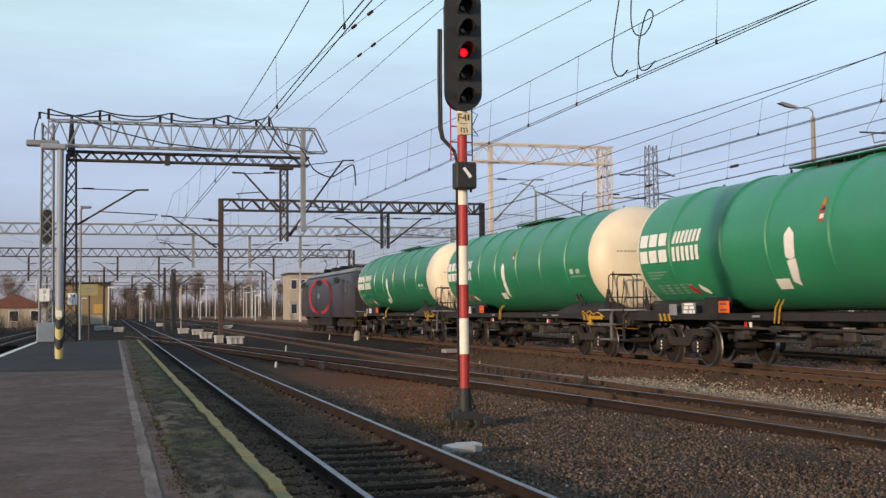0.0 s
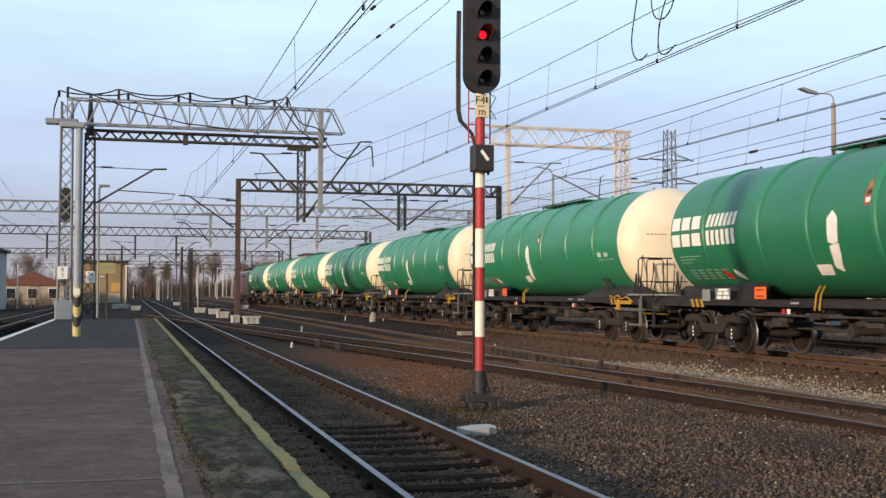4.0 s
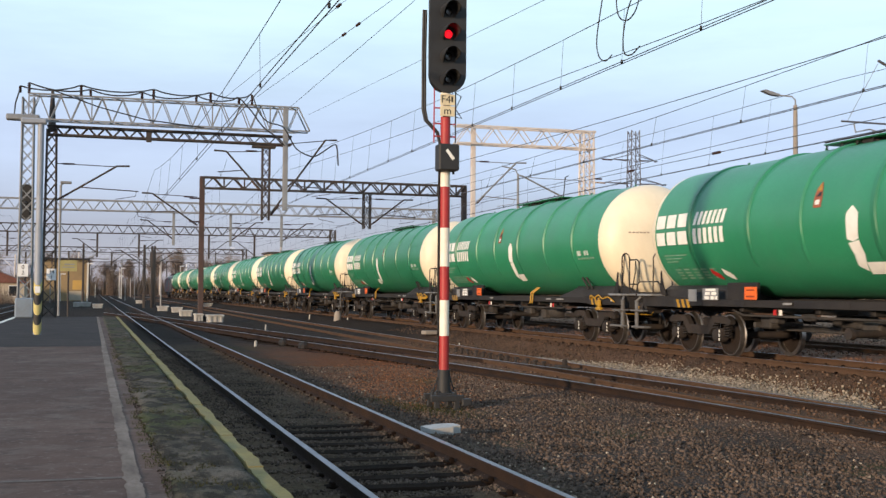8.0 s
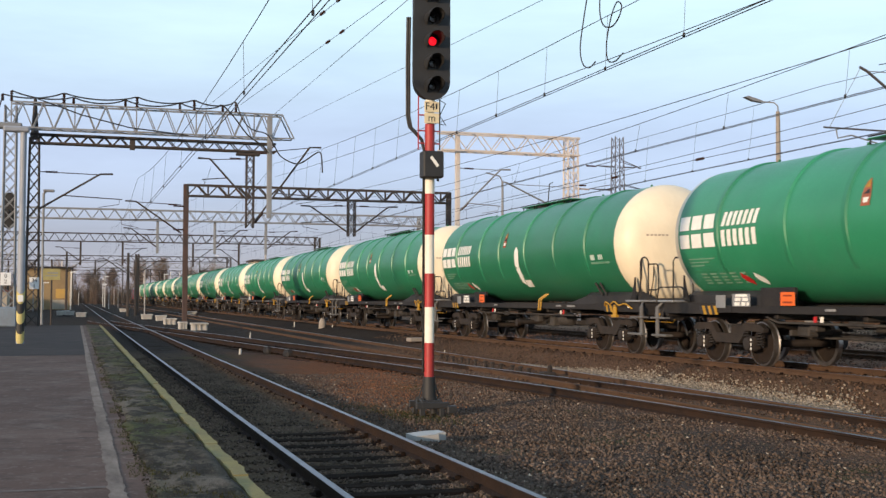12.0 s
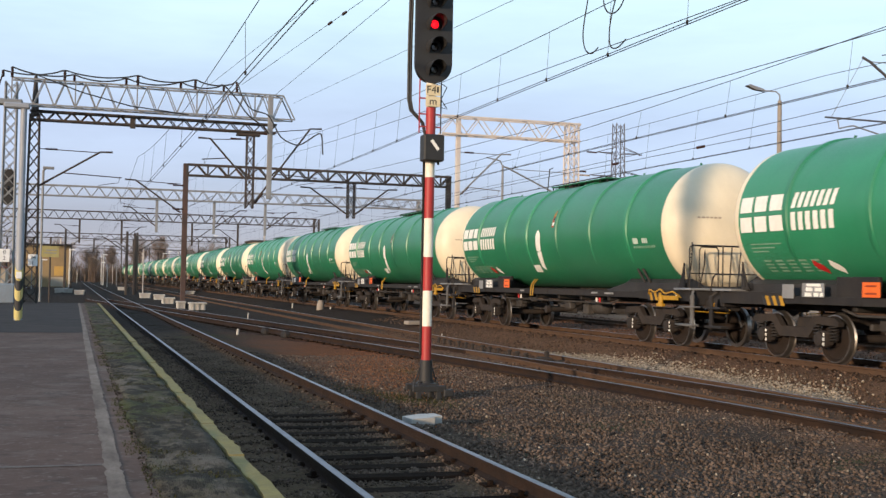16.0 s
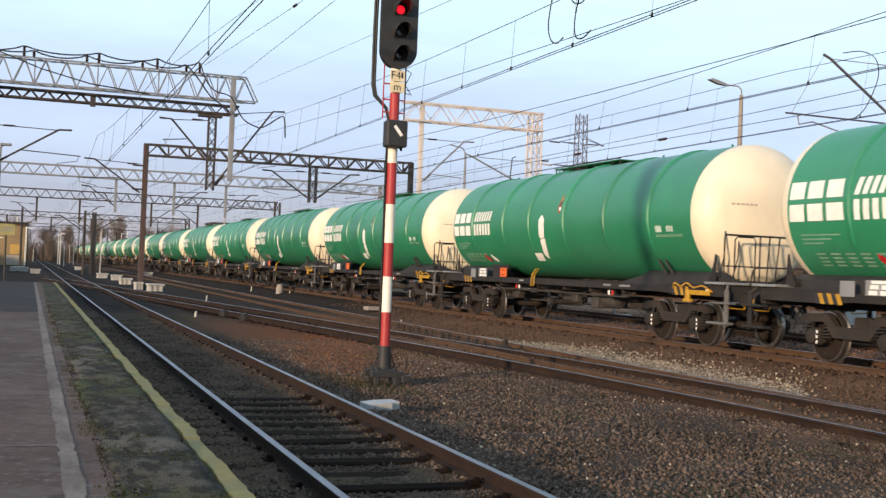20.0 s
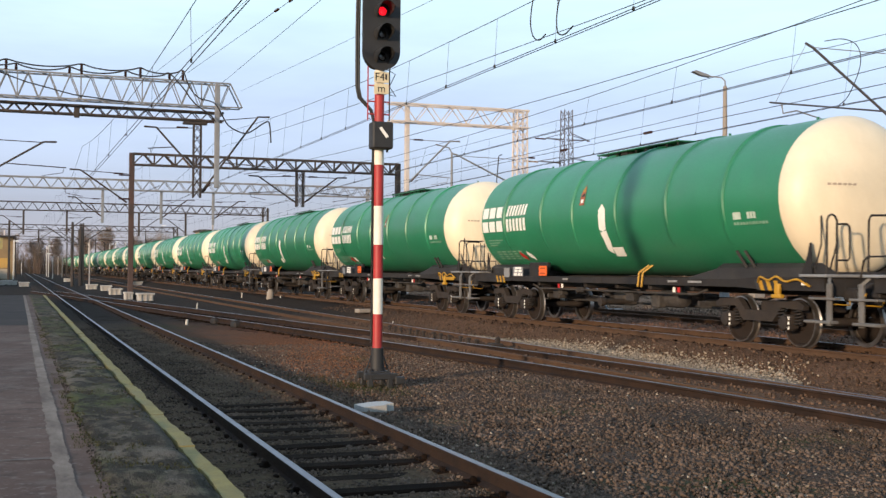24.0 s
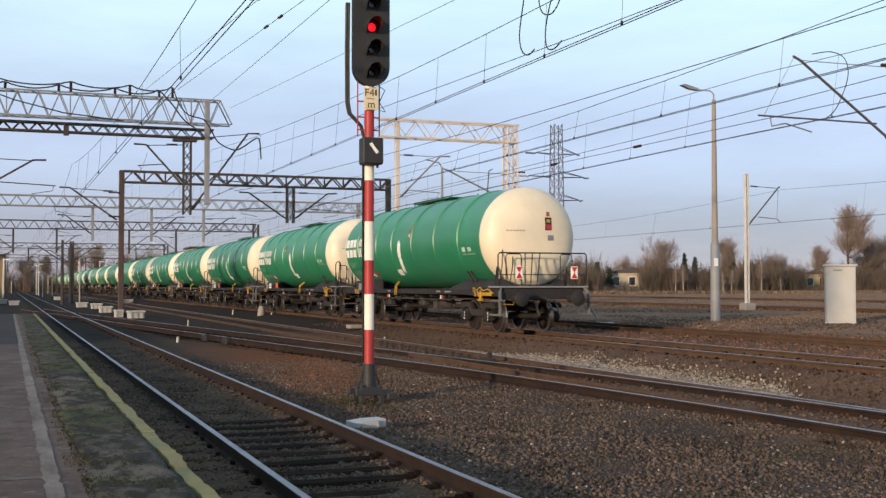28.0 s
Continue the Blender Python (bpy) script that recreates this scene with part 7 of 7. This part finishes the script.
def house(name, label, x, y, w, d, h, wall, roof, rows=1, cols=3, pitch=0.0, z=-0.2, overhang=0.35, rz=0):
    t = thing(name, label, "building", pose(x, y, z, 0, 0, rz))
    part("wall", Geo().box((0, 0, h / 2), (w, d, h), 0.02), wall, t)
    if pitch:
        part("roof", Geo().prism(((-w / 2 - overhang, h), (w / 2 + overhang, h), (0, h + pitch)), -d / 2 - overhang, d / 2 + overhang, "y"), roof, t)
    else:
        part("roof", Geo().box((0, 0, h + 0.12), (w + 2 * overhang, d + 2 * overhang, 0.26), 0.03), roof, t)
    for r_ in range(rows):
        for c in range(cols):
            wx = -w / 2 + w * (c + 0.5) / cols
            wz = h * (r_ + 0.58) / rows
            ww, wh = min(1.1, w / cols * 0.6), min(1.4, h / rows * 0.5)
            wd = part("window", Geo().box((wx, -d / 2 - 0.01, wz), (ww + 0.16, 0.06, wh + 0.16), 0.01), M_SIGN, t)
            part("pane", Geo().box((wx, -d / 2 - 0.045, wz), (ww, 0.02, wh), 0.004), M_GLASS, wd)
    return t


house("station_building", "ochre plastered two-storey station building with a flat roof", -4.35, 199, 7.4, 8, 6.7, M_OCHRE, M_ROOF, 0, 1, z=-0.3)
hb = thing("notice", "faded yellow notice patch on the building wall", "sign", pose(-2.1, 194.97, 2.3))
part("panel", Geo().box((0, 0, 0), (1.7, 0.06, 1.5), 0.02), M_NOTICE, hb)
bs = thing("wall_patch", "pale worn plaster patch low on the building", "plaster patch", pose(-2.4, 194.96, 0.55))
part("patch", Geo().box((0, 0, 0), (2.6, 0.05, 1.5), 0.02), M_CREAMWALL, bs)
house("signal_box", "cream two-storey signal box with a flat roof", 29.3, 182, 5.6, 7, 7.6, M_CREAMWALL, M_ROOF, 2, 4)
house("grey_depot", "pale grey depot with tall windows beside the station", -19.5, 116, 15, 14, 5.6, M_CONC, M_ROOF, 1, 6, rz=0)
house("brick_house", "low house with an orange tiled roof", -12.5, 165, 8, 7, 2.6, M_CREAMWALL, M_REDROOF, 1, 3, 1.8)
house("brick_house", "low house with an orange tiled roof", -22, 180, 9, 7, 2.8, M_CREAMWALL, M_REDROOF, 1, 3, 2.2)
house("cottage", "pale cottage among bare trees", 106.5, 184, 8.5, 6, 3.6, M_CREAMWALL, M_ROOF, 1, 3, 1.0, 0.3, rz=-25)
house("cottage", "small yellow cottage among bare trees", 151, 188, 4.6, 4, 3.5, M_CREAMYELLOW, M_ROOF, 1, 2, 1.0, 0.3, rz=-35)

for x, y, w in ((6.77, 66.6, 0.85), (6.1, 69.5, 0.45), (6.29, 81.6, 0.85), (6.66, 95.5, 0.85), (5.95, 102.5, 0.9), (6.23, 157, 1.2), (11.6, 123, 1.1), (0.6, 116.1, 0.9), (-0.5, 128, 0.9), (-1.3, 131, 0.8), (-0.9, 133, 0.7), (-1.5, 126, 0.6)):
    t = thing("concrete_box", "whitewashed concrete trough box beside the switches", "concrete box", pose(x, y, -0.22, 0, 0, random.uniform(-8, 8)), group="switch boxes")
    g = Geo()
    g.box((0, 0, 0.17), (w, 0.6, 0.34), 0.03)
    part("trough", g, M_WBOX, t)
    part("lid", Geo().box((0, 0, 0.39), (w * 1.12, 0.75, 0.11), 0.02), M_WBOX, t)
    for s in (-1, 0, 1):
        part("rib", Geo().box((s * w * 0.36, -0.32, 0.17), (0.1, 0.06, 0.33), 0.01), M_WBOX, t)


def far_mast(x, y, h, material, kind):
    """Slim masts down the yard: lamp posts, signal posts and catenary posts."""
    t = thing("yard_mast", {0: "slim pale lamp post far down the yard", 1: "dark catenary post far down the yard", 2: "small signal post with a white plate far down the yard"}[kind], "mast", pose(x, y, ground_z(x)), group="yard masts")
    r = 0.10 if kind == 0 else 0.16 if kind == 1 else 0.07
    part("post", Geo().lathe([(r, 0), (r * 0.75, h)], n=6), material, t)
    if kind == 0:
        part("lamp", Geo().box((0.35, 0, h), (0.9, 0.3, 0.14), 0.03), M_SIGN, t)
    elif kind == 1:
        s = random.choice((-1, 1))
        part("bracket", Geo().tube([(0, 0, h * 0.66), (s * 2.2, 0, h * 0.9), (s * 2.8, 0, h * 0.9)], 0.05, 5), material, t)
        part("arm", Geo().tube([(s * 0.9, 0, h * 0.76), (s * 3.0, 0, h * 0.74)], 0.03, 5), material, t)
    else:
        part("plate", Geo().lathe([(0.17, -0.04), (0.17, 0.04)], (0, -0.1, h), "y", 10), M_GALV, t)


rng_back = random.Random(31)
for k in range(96):
    y = 120 + 330 * rng_back.random() ** 0.8
    x = rng_back.uniform(-16, 12 + y * 0.09)
    if 1.0 < x < 4.6 or 8.4 < x < 11.6 or 12.0 < x < 16.8:
        x += 3.2 if rng_back.random() < 0.5 else -0.0
        if 1.0 < x < 4.6 or 12.0 < x < 16.8:
            continue
    kind = rng_back.choice((0, 1, 1, 2, 2))
    far_mast(x, y, {0: rng_back.uniform(7, 10), 1: rng_back.uniform(7, 9.5), 2: rng_back.uniform(3, 5)}[kind], rng_back.choice((M_GALV, M_PALESTEEL, M_MWHITE)) if kind != 1 else rng_back.choice((M_DARKSTEEL, M_PALESTEEL)), kind)
for k in range(54):
    y = 165 + 190 * rng_back.random()
    x = y * rng_back.uniform(-0.03, 0.17)
    if 1.0 < x < 4.6 or 8.4 < x < 11.6 or 12.0 < x < 16.8:
        continue
    far_mast(x, y, rng_back.uniform(3.5, 7.5), M_WPOST, 0 if k % 3 else 2)
for x, y in ((3.7, 118), (4.6, 121), (5.2, 131)):
    far_mast(x + 1.3, y, 6.3, M_DARKSTEEL, 1)


def bare_tree(seed, h, wide, low):
    """A leafless tree: a trunk that forks into rising limbs, and a rounded haze of fine twigs that ends on an uneven crown."""
    r = random.Random(seed)
    trunk, twigs = Geo(), Geo()
    cz, rz_ = h * (0.5 + low / 2), h * (0.5 - low / 2)

    def crown_point(f0, f1):
        a, u = r.uniform(0, 6.28), r.uniform(-0.75, 1)
        f = r.uniform(f0, f1) * (1 + 0.22 * noise.noise((math.cos(a) * 2, math.sin(a) * 2, u * 2 + seed)))
        q = math.sqrt(max(0.0, 1 - u * u))
        return Vector((wide * f * q * math.cos(a), wide * f * q * math.sin(a), cz + rz_ * f * u))

    def bow(p, q, up):
        mid = p.lerp(q, 0.5) + Vector((r.uniform(-1, 1), r.uniform(-1, 1), 0)) * (q - p).length * 0.07
        mid.z += up * (q - p).length * 0.12
        return [p, mid, q]

    fork = Vector((r.uniform(-0.2, 0.2), r.uniform(-0.2, 0.2), h * (low + 0.12)))
    top = Vector((r.uniform(-0.4, 0.4), r.uniform(-0.4, 0.4), h * 0.8))
    trunk.tube([(0, 0, -0.2), fork, top], [h * 0.017, h * 0.013, h * 0.004], 6)
    ends = []
    for k in range(22):
        p = fork.lerp(top, r.random() ** 1.4 * 0.8)
        q = crown_point(0.5, 0.8)
        if q.z < p.z:
            q.z = p.z + r.uniform(0.2, 1.0)
        pts = bow(p, q, -0.8)
        trunk.tube(pts, [h * 0.005, h * 0.0035, h * 0.0018], 4, cap=False)
        ends += [pts[1].lerp(pts[2], f) for f in (0.0, 0.25, 0.5, 0.7, 0.85, 1.0)] + [pts[0].lerp(pts[1], f) for f in (0.4, 0.8)]
    ends += [fork.lerp(top, f) for f in (0.6, 0.75, 0.9, 1.0)]
    for p in ends:
        for _ in range(5):
            out = (p - Vector((0, 0, cz - rz_))).normalized()
            q = p + (out + Vector((r.uniform(-1, 1), r.uniform(-1, 1), r.uniform(-0.3, 0.8))) * 0.9).normalized() * h * r.uniform(0.06, 0.19)
            pts = bow(p, q, -0.5)
            twigs.tube(pts, [0.015, 0.011, 0.007], 3, cap=False)
            for _ in range(7):
                b = pts[1].lerp(q, r.random())
                e = b + ((q - p).normalized() + Vector((r.uniform(-1, 1), r.uniform(-1, 1), r.uniform(-0.5, 0.9)))).normalized() * h * r.uniform(0.03, 0.085)
                twigs.tube([b, e], [0.007, 0.0045], 3, cap=False)
    return trunk.mesh("trunk", [M_BARK]), twigs.mesh("crown", [M_TWIG])


TREES = [bare_tree(s, 10, w, lo) for s, w, lo in ((1, 3.6, 0.12), (2, 4.2, 0.1), (3, 3.0, 0.18), (4, 2.6, 0.25))]


def tree(x, y, h, k, rz):
    t = thing("bare_tree", "leafless brown tree at the edge of the yard", "tree", pose(x, y, 0.1, 0, 0, rz), group="bare trees")
    t.scale = (h / 10,) * 3
    a, b = TREES[k % 4]
    part("trunk", a, None, t)
    part("crown", b, None, t)


for x, y, h, k in ((113, 184, 11.2, 0), (108.5, 190, 7.2, 1), (125.5, 182, 10.8, 3), (131, 190, 6.5, 1), (151, 178, 17.5, 3), (159, 182, 12.5, 0), (144, 192, 7.6, 2), (91, 188, 8, 1), (101, 194, 7, 2), (118, 194, 7, 0), (137, 190, 6.8, 0), (167, 188, 12, 1), (155, 192, 10, 3), (148, 196, 8, 1),
                   (-4, 420, 15, 1), (6, 430, 13, 0), (20, 380, 14, 2), (28, 400, 16, 3), (36, 370, 12, 1), (46, 410, 15, 0), (58, 400, 14, 2), (70, 390, 13, 3), (84, 380, 13, 0), (12, 400, 12, 3), (-14, 380, 13, 2), (-24, 300, 12, 1), (-30, 260, 11, 0), (98, 300, 12, 1), (120, 320, 12, 2), (76, 260, 9, 0), (66, 300, 10, 1), (172, 196, 12, 3), (180, 192, 12, 1)):
    tree(x, y, h, k, 40 * k + x)


def birch(x, y, h, seed):
    t = thing("birch_tree", "slim young birch with a pale trunk", "tree", pose(x, y, 0.1), group="birches")
    r = random.Random(seed)
    lean = r.uniform(-0.25, 0.25)
    part("trunk", Geo().tube([(0, 0, -0.2), (lean * 0.5, 0, h * 0.5), (lean, 0, h * 0.9)], [0.10, 0.08, 0.03], 6), M_BIRCH, t, "pale birch bark")
    g = Geo()
    for _ in range(240):
        f = r.uniform(0.35, 1)
        a = r.uniform(0, 6.28)
        b = Vector((lean * f, 0, h * 0.9 * f))
        l_ = h * r.uniform(0.06, 0.2) * (1.3 - f)
        g.tube([b, b + Vector((math.cos(a), math.sin(a), 0.9)) * l_], [0.016, 0.008], 3, cap=False)
    part("crown", g, M_TWIG, t)


for k, (x, y, h) in enumerate(((107.8, 171, 5.2), (109.4, 171, 5.6), (119.2, 171, 4.6), (118.2, 172, 4.2), (130.5, 172, 3.4), (127, 173, 6.5))):
    birch(x, y, h, k)


def fir(x, y, h):
    t = thing("fir_tree", "small dark fir among the bare trees", "tree", pose(x, y, 0.2), group="firs")
    part("trunk", Geo().lathe([(0.12, 0), (0.05, h * 0.9)], n=6), M_BARK, t)
    r = random.Random(int(x * 7))
    g = Geo()
    for k in range(420):
        f = r.random()
        a, rad = r.uniform(0, 6.28), ((1 - f) * h * 0.2 + 0.25) * r.uniform(0.5, 1.25)
        z = 0.12 * h + f * h * 0.88
        p = Vector((0, 0, z))
        q = Vector((rad * math.cos(a), rad * math.sin(a), z - rad * 0.4))
        g.tube([p, p.lerp(q, 0.6), q + Vector((r.uniform(-0.2, 0.2), r.uniform(-0.2, 0.2), r.uniform(-0.2, 0.3)))], [0.04, 0.10, 0.02], 4, cap=False)
    part("crown", g, M_FIR, t)


for x, y, h in ((97.5, 180, 5.6), (100.5, 181, 4.6), (118.6, 185, 7.4), (120.9, 185, 6.8), (126.5, 181, 7.6), (96, 186, 5)):
    fir(x, y, h)


def woods(name, label, count, place, h0, h1, seed, stems=40):
    """A belt of leafless bushes: fans of fine stems, of uneven height, close together."""
    r = random.Random(seed)
    g = Geo()
    for _ in range(count):
        x, y, cut = place(r)
        h = cut * r.uniform(h0, h1) * (0.75 + 0.6 * noise.noise((x * 0.09, y * 0.09, seed)) + 0.3 * noise.noise((x * 0.4, y * 0.4, seed)))
        z, spread = ground_z(x) - 0.1, r.uniform(0.25, 0.55)
        for _ in range(stems):
            a, f = r.uniform(0, 6.28), r.random() ** 0.6
            hh = h * r.uniform(0.55, 1.0) * (1 - 0.25 * f * f)
            p = Vector((x + r.uniform(-0.5, 0.5), y + r.uniform(-0.5, 0.5), z))
            m_ = p + Vector((math.cos(a) * f * spread * hh * 0.35, math.sin(a) * f * spread * hh * 0.35, hh * 0.55))
            q = p + Vector((math.cos(a) * f * spread * hh + r.uniform(-0.2, 0.2), math.sin(a) * f * spread * hh, hh))
            w = 0.008 + 0.0032 * h
            side = Vector((-math.sin(a + 1), math.cos(a + 1), 0)) * w
            g.add([p - side, p + side, m_ + side * 0.8, m_ - side * 0.8, q + side * 0.3, q - side * 0.3], [(0, 1, 2, 3), (3, 2, 4, 5)])
            for _ in range(4):
                b = m_.lerp(q, r.random() * 0.8)
                e = b + Vector((r.uniform(-1, 1), r.uniform(-1, 1), r.uniform(0.1, 1.2))) * hh * 0.13
                g.add([b - side * 0.5, b + side * 0.5, e], [(0, 1, 2)])
    me = bpy.data.meshes.new(name)
    me.from_pydata(g.v, [], g.f)
    me.materials.append(M_SCRUB)
    tagged(new(name, me), label, "woods", kind="stuff")


def scrub_material():
    m = stone_material("bare_scrub", (0.155, 0.108, 0.088), (0.105, 0.086, 0.062))
    for t in m.node_tree.nodes:
        if t.type == "TEX_NOISE" and t.inputs["Scale"].default_value < 10:
            t.inputs["Scale"].default_value = 0.11
    return m


M_SCRUB = scrub_material()


def _belt(r):
    x, y = r.uniform(78, 205), 174 + 30 * r.random() ** 1.5
    b = x / y
    cut = r.choice((0.2, 0.3, 0.42)) if (0.545 < b < 0.592 and y < 186) or (0.785 < b < 0.815 and y < 192) else 1.0
    return x, y, cut


woods("scrub_belt", "belt of reddish-brown leafless scrub behind the field", 2700, _belt, 5.0, 8.2, 3)
woods("far_scrub", "distant brown scrub along the yard", 900, lambda r: (r.uniform(-60, 150), 330 + 110 * r.random(), 1.0), 6, 11, 4)
woods("station_scrub", "dull brown bushes behind the station tracks", 300, lambda r: (lambda y: (-y * r.uniform(0.02, 0.2) - 4, y, 1.0))(170 + 130 * r.random()), 3.5, 7.5, 6, 30)
woods("left_scrub", "dark scrub beside the station tracks", 160, lambda r: (r.uniform(-26, -9), 122 + 100 * r.random(), 1.0), 1.5, 3.5, 5)


motions()
